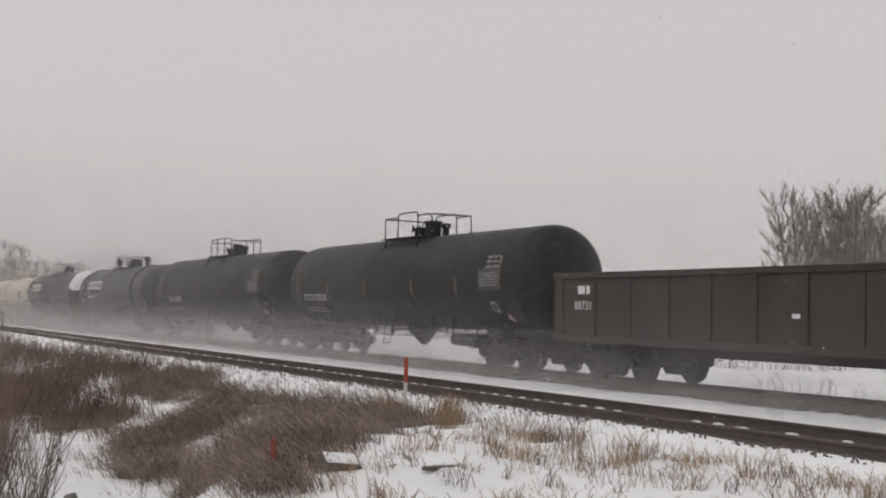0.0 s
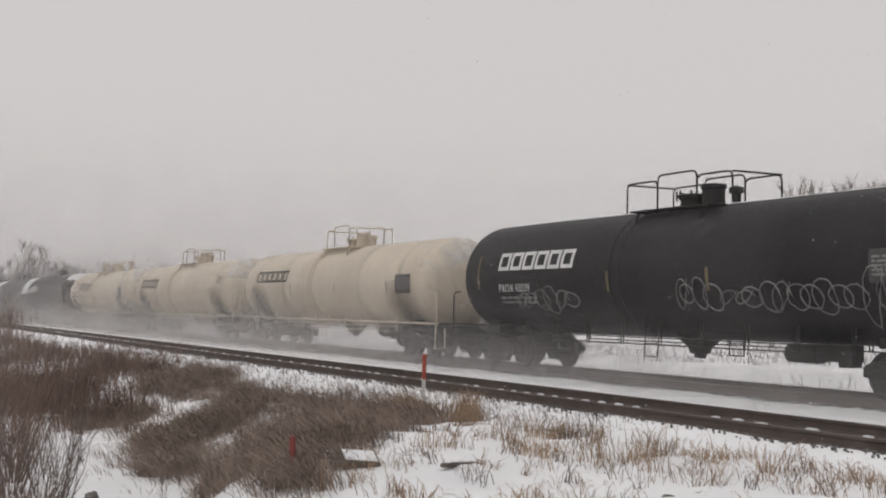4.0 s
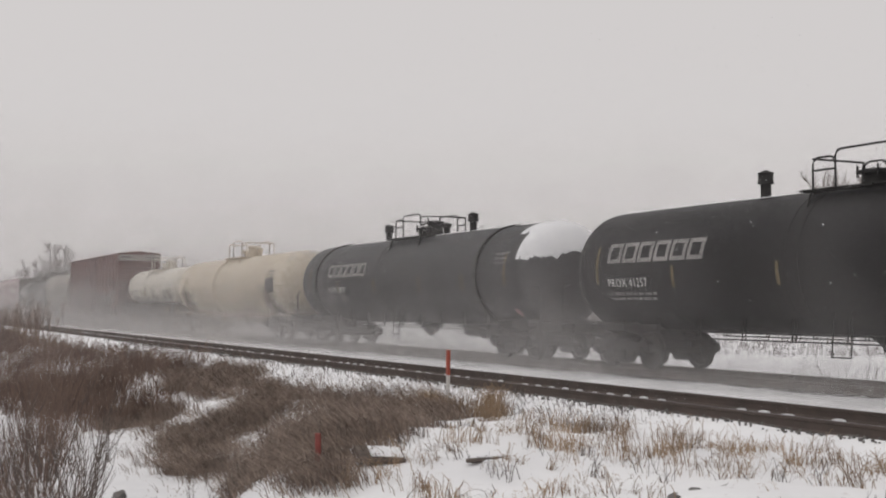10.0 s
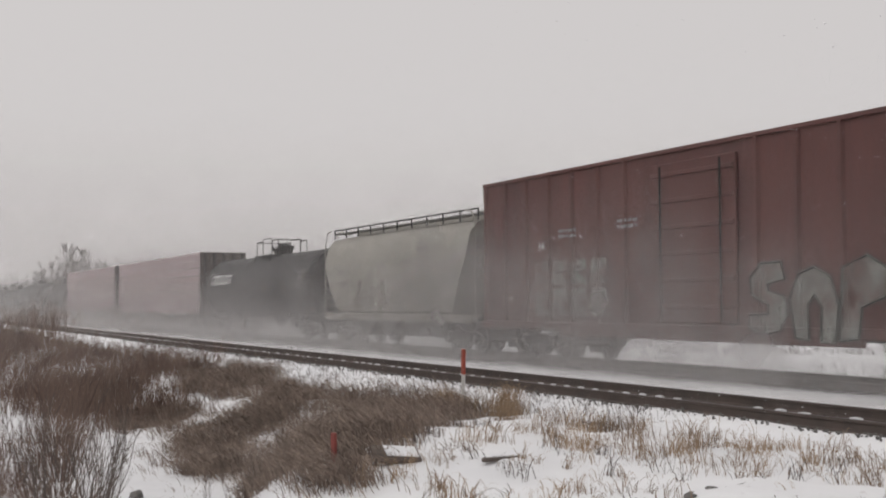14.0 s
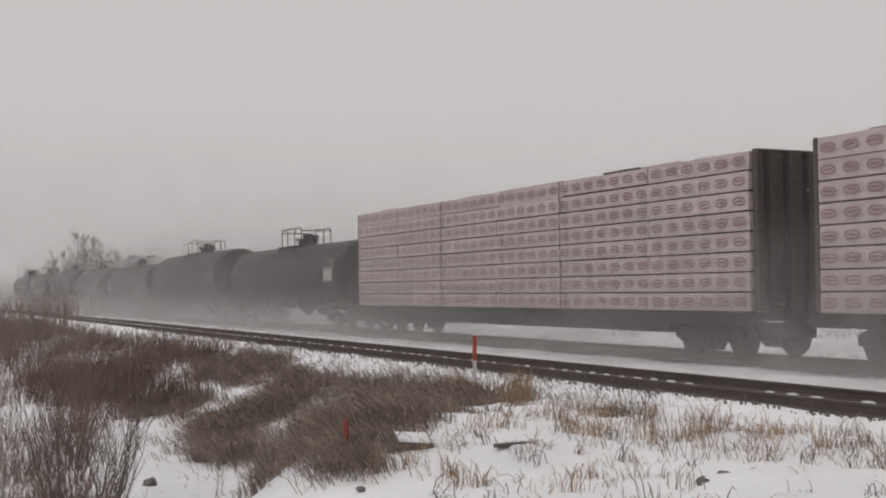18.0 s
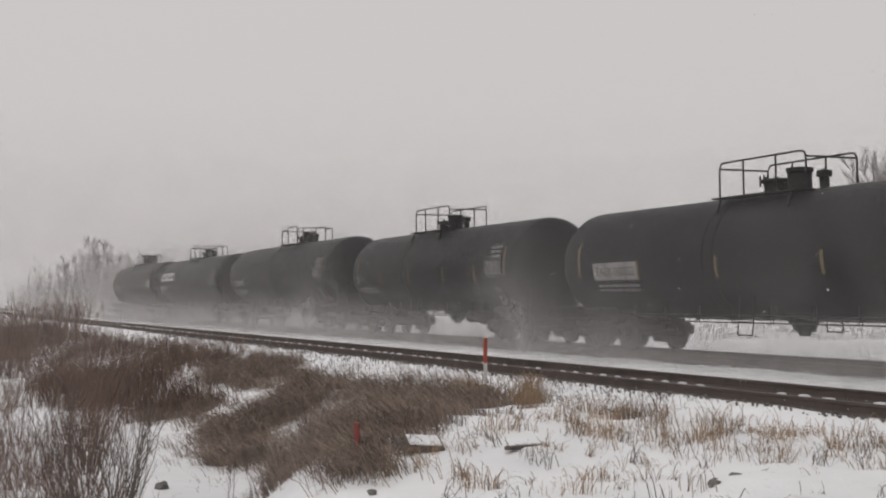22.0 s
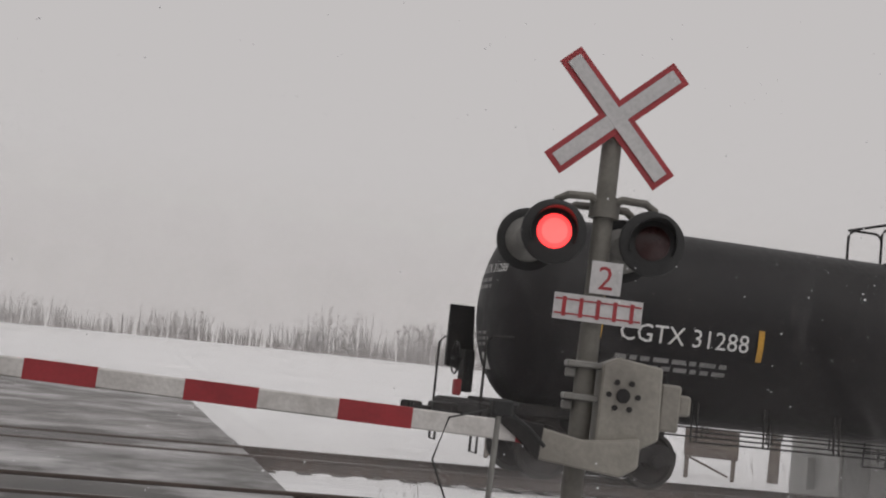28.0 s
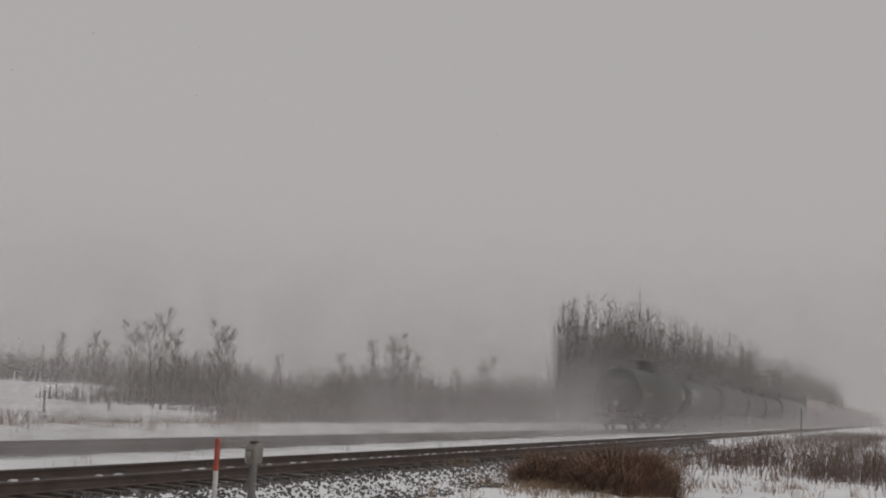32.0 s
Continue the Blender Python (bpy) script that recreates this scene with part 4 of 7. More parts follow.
def top_snow(half, r, zc, x0, x1, width):
    k, n = Kit(), 26
    for i in range(n):
        a, b = x0 + (x1 - x0) * i / n, x0 + (x1 - x0) * (i + 1) / n
        for j in range(-4, 4):
            w = [width * (0.75 + 0.35 * noise.noise(Vector((x * 0.8, half, 3)))) * min(1, 3 * (x - x0) / (x1 - x0) + 0.15, 3 * (x1 - x) / (x1 - x0) + 0.15) for x in (a, b)]
            q = []
            for x, ww, jj in ((a, w[0], j), (b, w[1], j), (b, w[1], j + 1), (a, w[0], j + 1)):
                t = ww * jj / 4 / r
                h = r + 0.012 + 0.02 * (1 - abs(jj) / 4)
                q.append((x, h * math.sin(t), zc + h * math.cos(t)))
            k.add(q, [(0, 1, 2, 3)])
    return k.mesh("top_snow", smooth=True)


def platform_on(car, px, r, zc, style, paint):
    """Walkway, manway housing, valves and hand rails on the top of a tank."""
    top = zc + r
    px += {"long": -0.05, "plain": 0.2, "wide": 0.2, "bonnet": 0.15}.get(style, 0.05)
    deck = Kit()
    for s in (-1, 1):
        for i in range(7):
            deck.box((px, s * (0.52 + 0.07 * i), top - 0.06), (3.0, 0.025, 0.04))
        for i in range(7):
            deck.box((px - 1.4 + i * 0.466, s * 0.73, top - 0.065), (0.03, 0.5, 0.05))
        for x in (-1.2, 1.2):
            deck.tube([(px + x, s * 0.9, top - 0.07), (px + x, s * 1.02, top - 0.42)], 0.03, 5)
    part("platform", deck.mesh("platform"), paint, car, "steel grating walkway")
    hi = top + (0.78 if style != "short" else 0.74)
    loops = []
    q = 1.42 if style == "bonnet" else 1.92 if style == "wide" else 1.34 if style == "short" else 1.7 if style == "plain" and paint is DARK else 1.46
    for s in (-1, 1):
        y = s * 0.72
        loops += [arch(px - q, px - 0.72, y, top - 0.06, hi - 0.12), arch(px + 0.72, px + q, y, top - 0.06, hi - 0.12), arch(px - 0.72, px + 0.72, y, top - 0.06, hi)] if style != "long" else \
            [arch(px - q, px + q, y, top - 0.06, hi), [(px - 0.6, y, top - 0.06), (px - 0.6, y, hi - 0.02)], [(px + 0.5, y, top - 0.06), (px + 0.5, y, hi - 0.02)]]
        loops += [[(px - q, y, top + 0.36), (px - 0.72, y, top + 0.36)], [(px + 0.72, y, top + 0.36), (px + q, y, top + 0.36)]] if style == "short" else []
    for x in (px - q, px + q):
        loops += [[(x, -0.72, hi - 0.13), (x, 0.72, hi - 0.13)]]
    rail_loop(car, "hand_rail", loops, 0.024, paint, "bent pipe safety railing")
    if style == "bonnet":
        part("manway", Kit().lathe([(0, 0.52), (0.62, 0.52), (0.64, 0.56), (0.74, 0.56), (0.80, 0.3), (0.82, 0.001)], "z", 20, (px + 0.15, 0, top - 0.06)).mesh("manway", smooth=True), paint, car, "round valve bonnet")
        part("bonnet_ring", Kit().lathe([(0, 0.7), (0.10, 0.7), (0.16, 0.52)], "z", 20, (px + 0.15, 0, top - 0.08)).mesh("bonnet_ring", smooth=True), paint, car)
    else:
        part("manway", Kit().lathe([(0, 0.30), (0.30, 0.30), (0.31, 0.40), (0.36, 0.40), (0.40, 0.26), (0.43, 0.001)], "z", 16, (px - 0.35, 0.05, top - 0.05)).mesh("manway", smooth=True), paint, car, "bolted manway lid")
        for i in range(8):
            a = i * math.pi / 4
            part("manway_bolt", kept("mbolt", lambda: Kit().tube([(0, 0, -0.12), (0, 0, 0.12)], 0.025, 5).mesh("manway_bolt")), paint, car,
                 m=pose(px - 0.35 + 0.38 * math.cos(a), 0.05 + 0.38 * math.sin(a), top + 0.3))
        part("valve_housing", Kit().lathe([(0, 0.27), (0.45, 0.27), (0.47, 0.3), (0.56, 0.3), (0.6, 0.001)], "z", 14, (px + 0.45, 0, top - 0.05)).mesh("valve_housing", smooth=True), paint, car)
        part("relief_valve", Kit().lathe([(0, 0.11), (0.3, 0.11), (0.31, 0.17), (0.44, 0.17), (0.46, 0.09), (0.5, 0.001)], "z", 12, (px + 1.12, 0.1, top - 0.05)).mesh("relief_valve", smooth=True), paint, car)


def under_tank(car, half, px, r, zc, paint, dirt, truck_x):
    """Stub sills, saddles, end platforms, outlet, steps and the long guard rails under the tank."""
    bot = zc - r
    for s in (-1, 1):
        e = s * (half + 0.52)
        part("stub_sill", Kit().box((s * (half - 1.28), 0, 0.86), (4.0, 0.34, 0.32)).box((s * (half + 0.17), 0, 0.95), (0.12, 2.3, 0.22)).mesh("stub_sill", 0.015), dirt, car)
        part("saddle", Kit().prism([(-0.755 * r, zc - 0.36 * r), (-0.66 * r, zc - 0.62 * r), (-0.35, 0.8), (0.35, 0.8), (0.66 * r, zc - 0.62 * r), (0.755 * r, zc - 0.36 * r), (0.52 * r, zc - r * 0.93), (-0.52 * r, zc - r * 0.93)], s * truck_x - 0.3, s * truck_x + 0.3, "x").mesh("saddle", 0.01),
             dirt, car)
        part("body_bolster", Kit().prism([(-1.28, 0.94), (-1.28, 1.12), (-0.5, 1.2), (0.5, 1.2), (1.28, 1.12), (1.28, 0.94), (0.5, 0.76), (-0.5, 0.76)], s * truck_x - 0.42, s * truck_x + 0.42, "x")
             .box((s * (truck_x + 0.3), 0, 1.05), (2.9, 1.5, 0.2)).mesh("body_bolster", 0.015), dirt, car)
        part("end_sill", Kit().box((e - s * 0.25, 0, 0.98), (0.1, 2.9, 0.16)).box((e - s * 0.55, 0, 1.07), (0.6, 2.8, 0.04)).mesh("end_sill", 0.01), dirt, car, "end walkway and sill")
        hoops = [[(e - s * 0.2, y, 0.9), (e - s * 0.2, y, 2.0), (e - s * 0.3, y, 2.1), (e - s * 0.62, y, 2.12)] for y in (-1.38, 1.38)]
        hoops += [[(e - s * 0.2, y, 0.98), (e - s * 0.2, y, 0.36), (e - s * 0.2, y + 0.34 * (1 if y < 0 else -1), 0.36), (e - s * 0.2, y + 0.34 * (1 if y < 0 else -1), 0.98)] for y in (-1.4, 1.4)]
        rail_loop(car, "grab_rail", hoops, 0.022, paint, "end hand rails and stirrups")
        coupler(car, s * (half + 0.37), s, dirt)
    rods = []
    n = 8
    for s in (-1, 1):
        y = s * 0.67 * r
        x0, x1 = -truck_x + 1.5, truck_x - 1.5
        for z in (0.82, 0.98):
            rods.append([(x0, y, z), (x1, y, z)])
        for i in range(n + 1):
            x = x0 + (x1 - x0) * i / n
            rods += [[(x + q, y, 0.80), (x + q, y * 0.97, bot + 0.42)] for q in (-0.05, 0.05)]
        rods += [[(px - 0.25, s * 1.30, 0.55), (px - 0.25, s * 1.22, 1.45)], [(px + 0.25, s * 1.30, 0.55), (px + 0.25, s * 1.22, 1.45)], [(px - 0.25, s * 1.30, 0.56), (px + 0.25, s * 1.30, 0.56)],
                 [(px - 0.25, s * 1.30, 0.85), (px + 0.25, s * 1.30, 0.85)]]
    rail_loop(car, "guard_rail", rods, 0.017, paint, "guard rails and hangers under the tank")
    part("outlet", Kit().lathe([(0.52, 0.13), (0.62, 0.15), (0.63, 0.24), (0.72, 0.26), (0.84, 0.36), (bot + 0.1, 0.62)], "z", 16, (px * 0.5 + 0.2, 0, 0)).mesh("outlet", smooth=True), dirt, car, "bottom outlet sump")
    part("brake_gear", Kit().box((truck_x - 2.3, -0.55, 0.82), (0.9, 0.4, 0.34)).lathe([(-0.45, 0.2), (0.45, 0.2)], "x", 12, (truck_x - 3.3, -0.45, 0.78)).box((truck_x - 1.7, -0.9, 0.72), (0.35, 0.3, 0.3)).mesh("brake_gear", 0.02), dirt, car, "brake cylinder and reservoir")
    lad = []
    lw = 0.017 if paint is not DARK else 0.009
    for x in (px - 1.22, px - 0.85):
        lad.append([(x, -(r + 0.07) * math.cos(t), zc + (r + 0.07) * math.sin(t)) for t in np.linspace(math.pi / 2 - 0.45, -0.85, 12)])
    for t in np.linspace(1.0, -0.8, 11):
        y, z = -(r + 0.07) * math.cos(t), zc + (r + 0.07) * math.sin(t)
        lad.append([(px - 1.22, y, z), (px - 0.85, y, z)])
    rail_loop(car, "ladder", lad if paint is not DARK else lad[:2], lw, paint, "side ladder")


def diamond(s):
    me = bpy.data.meshes.new("diamond")
    me.from_pydata([(0, -s, 0), (s * 0.75, 0, 0), (0, s, 0), (-s * 0.75, 0, 0)], [], [(0, 1, 2, 3)])
    return me


def tank_car(front, rear, px0, color, label, style="plain", r=1.52, zc=2.52, rings=False, vents=False, logo=0, num="", num_size=0.36, snow=0, graffiti=0, strips=6,
             board=True, sill_black=False, logo_x=None, num_z=None, extra=None, boxed=False, worn=False):
    c = (front + rear) / 2
    half = (front - rear) / 2 - 0.90
    px = px0 - c
    paint = {"black": BLACK, "cream": CREAM, "white": OFFWHITE}[color]
    hard = DARK if color == "black" else paint
    ink = WHITEMARK if color == "black" else DARKMARK
    car = thing("tank_car", label, "tank car", pose(c, FAR_TRACK, 0), "cars of the freight train")
    part("tank_shell", shell_mesh(half, r, zc), WORNBLACK if worn else paint, car)
    tx = half - 1.85
    platform_on(car, px, r, zc, style, hard)
    under_tank(car, half, px, r, zc, DARK if sill_black else hard, DARK, tx)
    for x in (-tx, tx):
        bogie(car, x, DARK)
    if rings:
        for x in (-half + 2.3, half - 3.2):
            part("band", Kit().lathe([(x - 0.05, r + 0.002), (x - 0.05, r + 0.05), (x + 0.05, r + 0.05), (x + 0.05, r + 0.002)], "x", 40, (0, 0, zc)).mesh("band", smooth=True), hard, car, "stiffening band round the tank")
    elif color != "black":
        part("seam", Kit().lathe([(px - 0.035, r + 0.001), (px - 0.03, r + 0.01), (px + 0.03, r + 0.01), (px + 0.035, r + 0.001)], "x", 40, (0, 0, zc)).mesh("seam", smooth=True), paint, car)
    if vents:
        for x in ((px - 3.5, px + 3.3) if color == "black" else (px - 3.6, px + 4.3)):
            part("vent_valve", Kit().lathe([(0, 0.12), (0.35, 0.12), (0.36, 0.2), (0.42, 0.17), (0.58, 0.17), (0.6, 0.2), (0.68, 0.001)], "z", 12, (x, 0, zc + r - 0.03)).mesh("vent_valve", smooth=True), hard, car, "capped vent valve")
    lx = logo_x if logo_x is not None else -6.2
    if logo:
        part("painted_mark", wrapped(kept("logo", lambda: logo_blocks(3.75, 0.5)), r, zc, lx, zc + 0.16), FADEDMARK if logo == 2 else ink, car, "block lettering shapes in a row")
    if num:
        part("reporting_mark", wrapped(letters(num, num_size), r, zc, lx, num_z if num_z is not None else zc - (0.42 if logo else 0.33)), DARKMARK if boxed else ink if num_size > 0.2 else DULLMARK, car, "stencilled reporting mark")
        if boxed:
            part("mark_plate", wrapped(plates([(-0.12, -0.12, num_size * 6.6, num_size + 0.14)]), r, zc, lx, zc - 0.33, 0.009), FADEDMARK, car, "pale painted box behind the mark")
        part("data_stencil", wrapped(small_print(2, 1.9, 0.075, len(num) + int(-c)), r, zc, lx, min(zc - 0.62, (num_z or zc) - 0.3)), DULLMARK, car, "lines of small stencilling")
        if style != "bonnet" and color != "white":
            part("end_stencil", wrapped(small_print(3, 0.7, 0.08, 5), r, zc, half - 2.1, zc + 0.55), DULLMARK, car)
    if color == "black":
        for i, x in enumerate((-7.43, 7.4, -1.39, 2.1, 4.94, -4.6)[:strips]):
            x = x * half / 8.8
            part("reflector_strip", wrapped(plates([(0, 0, 0.10, 0.95 if i < 2 else 0.5)]), r, zc, x, zc - (0.35 if i < 2 else 0.45)), YELLOW if style == "bonnet" else YELLOWDIM, car,
                 "yellow reflector tape")
        part("placard", wrapped(plates([(0.0, 0, 0.34, 0.34)], 0.05), r, zc, half - 2.05, zc - 0.95), DULLMARK, car, "square white-edged notice")
        part("notice_print", wrapped(plates([(0.06, 0.06, 0.22, 0.22)], 0.05), r, zc, half - 2.05, zc - 0.95, 0.018), BLACKPL, car)
        part("hazard_diamond", wrapped(diamond(0.2), r, zc, half - 1.4, zc - 1.12), PALERED, car, "pale red hazard diamond")
    else:
        for i in range(4):
            part("reflector_strip", wrapped(plates([(0, 0, 0.09, 0.42)]), r, zc, -half + 1.7 + i * (2 * half - 4) / 3.2, zc - (0.35 if color == "cream" else 0.6)), DULLMARK, car, "dark reflector tape")
    if board:
        b = part("data_panel", wrapped(plates([(0, 0, 1.15, 0.62)]), r, zc, half - (1.9 if style == "bonnet" else 2.5), zc - 0.35), DARKMARK if color != "black" else DULLMARK if style == "bonnet" or board == 2 else PANELDIM, car, "stencilled data panel")
        part("panel_print", wrapped(small_print(5, 1.0, 0.045, 9), r, zc, half - (1.82 if style == "bonnet" else 2.42), zc + 0.1, 0.018), WHITEMARK if style == "bonnet" or board == 2 else DULLMARK, b)
    if snow:
        part("head_snow", snow_on_head(half, r, zc, (0.25, 0.15, 0.5, 0.98)[snow - 1], snow in (2, 4)), SNOWCAP, car, "snow stuck to the leading end")
        part("top_snow", top_snow(half, r, zc, -half + 1.2, half - 0.6, 0.45), SNOWCAP, car, "thin snow along the top")
    if color == "cream":
        rail_loop(car, "side_pipe", [[(-half - 0.3, s * 1.3, 1.13), (half + 0.3, s * 1.3, 1.13)] for s in (-1, 1)], 0.035, paint, "long pipe rail along the side")
        part("head_snow", snow_on_head(half, r, zc, 0.55, False), STUCKSNOW, car, "thin snow stuck to the leading end")
        for q in (-0.78, -0.42, 0.4, 0.76):
            part("seam_stain", Kit().lathe([(-0.3, r + 0.006), (0.3, r + 0.006)], "x", 40).mesh("seam_stain", smooth=True), SEAMDIRT, car, "dirty weld seam", pose(q * half, 0, zc))
        for q in (-1, 1):
            part("grime", grime_patch(r), GRIME, car, "dark splash grime above the truck", pose(q * (half - 2.25), 0, zc - 0.75))
    if sill_black:
        part("side_sill", Kit().box((0, -1.12, 1.36), (2 * half + 0.5, 0.12, 0.62)).box((0, 1.12, 1.36), (2 * half + 0.5, 0.12, 0.62)).box((0, 0, 1.0), (2 * half, 2.2, 0.25)).mesh("side_sill", 0.02), DARK, car, "dirty black side sill")
    if graffiti:
        k = Kit()
        rnd = random.Random(7)
        for gx, gz, w in ((-5.6, zc - 0.55, 2.6), (1.1, zc - 0.42, 0.9), (2.2, zc - 0.5, 5.2)):
            nloop = max(3, int(w / 0.4))
            for i in range(nloop):
                ax, h = gx + w * (i + rnd.uniform(0.2, 0.8)) / nloop, rnd.uniform(0.2, 0.6) * (1.5 if w > 5 and i > nloop - 3 else 1)
                pts, wob = [], rnd.choice((1.0, 1.0, 1.2))
                for t in np.linspace(0, 6.6, 16):
                    zz = gz - 0.1 + h * 0.7 * math.sin(t * wob + rnd.uniform(-0.15, 0.15))
                    th = math.asin((zz - zc) / r)
                    pts.append((ax + w / nloop * 0.75 * math.cos(t), -(r + 0.012) * math.cos(th), zz))
                k.tube(pts, rnd.uniform(0.009, 0.02), 4)
        part("graffiti", k.mesh("graffiti"), DULLMARK, car, "looping gray spray-paint graffiti")
    if extra:
        extra(car, half, r, zc, px)
    return car


def end_brake(car, half, r, zc, px):
    """The trailing end of the last car: its own number, brake wheel, placard and tail marker."""
    k = Kit()
    t = np.linspace(0, 2 * math.pi, 18)
    k.tube([(-half - 0.18, 0.75 + 0.26 * math.cos(a), 1.75 + 0.26 * math.sin(a)) for a in t], 0.018, 5)
    for a in (0, 2.1, 4.2):
        k.tube([(-half - 0.18, 0.75, 1.75), (-half - 0.18, 0.75 + 0.26 * math.cos(a), 1.75 + 0.26 * math.sin(a))], 0.014, 5)
    k.tube([(-half - 0.18, 0.75, 1.75), (-half + 0.1, 0.75, 1.75)], 0.03, 6)
    part("brake_wheel", k.mesh("brake_wheel"), DARK, car, "round hand-brake wheel")
    part("brake_housing", Kit().box((-half + 0.02, 0.75, 1.55), (0.18, 0.34, 0.7)).mesh("brake_housing", 0.02), DARK, car)
    part("end_platform_side", Kit().prism([(-half - 0.22, 1.62), (-half - 0.22, 2.66), (-half + 0.2, 2.66), (-half + 0.3, 1.5)], 1.22, 1.32, "y").mesh("end_side", 0.01), DARK, car)

    def on_head(me, y0, z0):
        out = me.copy()
        out.materials.clear()
        d = r * 0.52
        for v in out.vertices:
            y, z = y0 - v.co.x, z0 + v.co.y
            q = min(0.97, math.hypot(y, z - zc) / r)
            v.co = (-half + d - d * math.sqrt(1 - q * q) - 0.02, y, z)
        return out
    part("end_number", on_head(letters("CGTX 31288", 0.2), 0.45, zc + 0.55), WHITEMARK, car, "stencilled reporting mark")
    part("end_stencil", on_head(small_print(2, 0.7, 0.06, 3), 0.4, zc + 0.4), DULLMARK, car)
    part("end_stencil", on_head(small_print(3, 0.6, 0.05, 4), 0.35, zc - 0.45), DULLMARK, car)
    part("placard", on_head(plates([(0, 0, 0.26, 0.26)], 0.05), 0.15, zc - 1.0), WHITEMARK, car, "white placard")
    part("tail_marker", Kit().box((-half - 0.32, 0.0, 1.28), (0.12, 0.14, 0.26)).mesh("tail_marker", 0.02), REDMARK, car, "red end-of-train unit")
    b = part("side_code", wrapped(letters("SR-8754", 0.24), r, zc, 4.95, zc - 0.62), WHITEMARK, car, "stencilled code")
    part("side_code_print", wrapped(small_print(2, 1.5, 0.06, 8), r, zc, 4.95, zc - 0.75), DULLMARK, car)


def peroxide(car, half, r, zc, px):
    part("commodity_stencil", wrapped(letters("HYDROGEN PEROXIDE", 0.2), r, zc, 3.7, zc + 0.0), DARKMARK, car, "stencilled commodity name")
    part("label_block", wrapped(plates([(0, 0, 0.62, 0.3)]), r, zc, -1.75, zc - 0.55), YELLOWPALE, car, "faded yellow label")
    part("notice", wrapped(plates([(0, 0, 0.5, 0.5)]), r, zc, 3.2, zc - 0.95), DARKMARK, car, "black notice")
    part("notice_print", wrapped(plates([(0.08, 0.08, 0.4, 0.06), (0.08, 0.2, 0.4, 0.06), (0.08, 0.32, 0.34, 0.08)]), r, zc, 3.2, zc - 0.95, 0.02), WHITEMARK, car)
    k = Kit()
    k.add([(0, -0.21, 0), (0.15, 0, 0), (0, 0.21, 0), (-0.15, 0, 0)], [(0, 1, 2, 3)])
    me = bpy.data.meshes.new("diamond")
    me.from_pydata(k.v, [], k.f)
    part("hazard_diamond", flat_on(me, -1.2, 5.2, 1.3), YELLOWPALE, car, "faded yellow diamond placard")
    part("graffiti", wrapped(plates([(0, 0, 1.5, 1.1)]), r, zc, 0.3, zc - 0.9), SMUDGE, car, "smudged dark spray paint")
    part("stencil_patch", wrapped(plates([(0, 0, 1.5, 0.62)]), r, zc, 3.9, zc - 0.72), DUSTPATCH, car, "paler stencil patch")


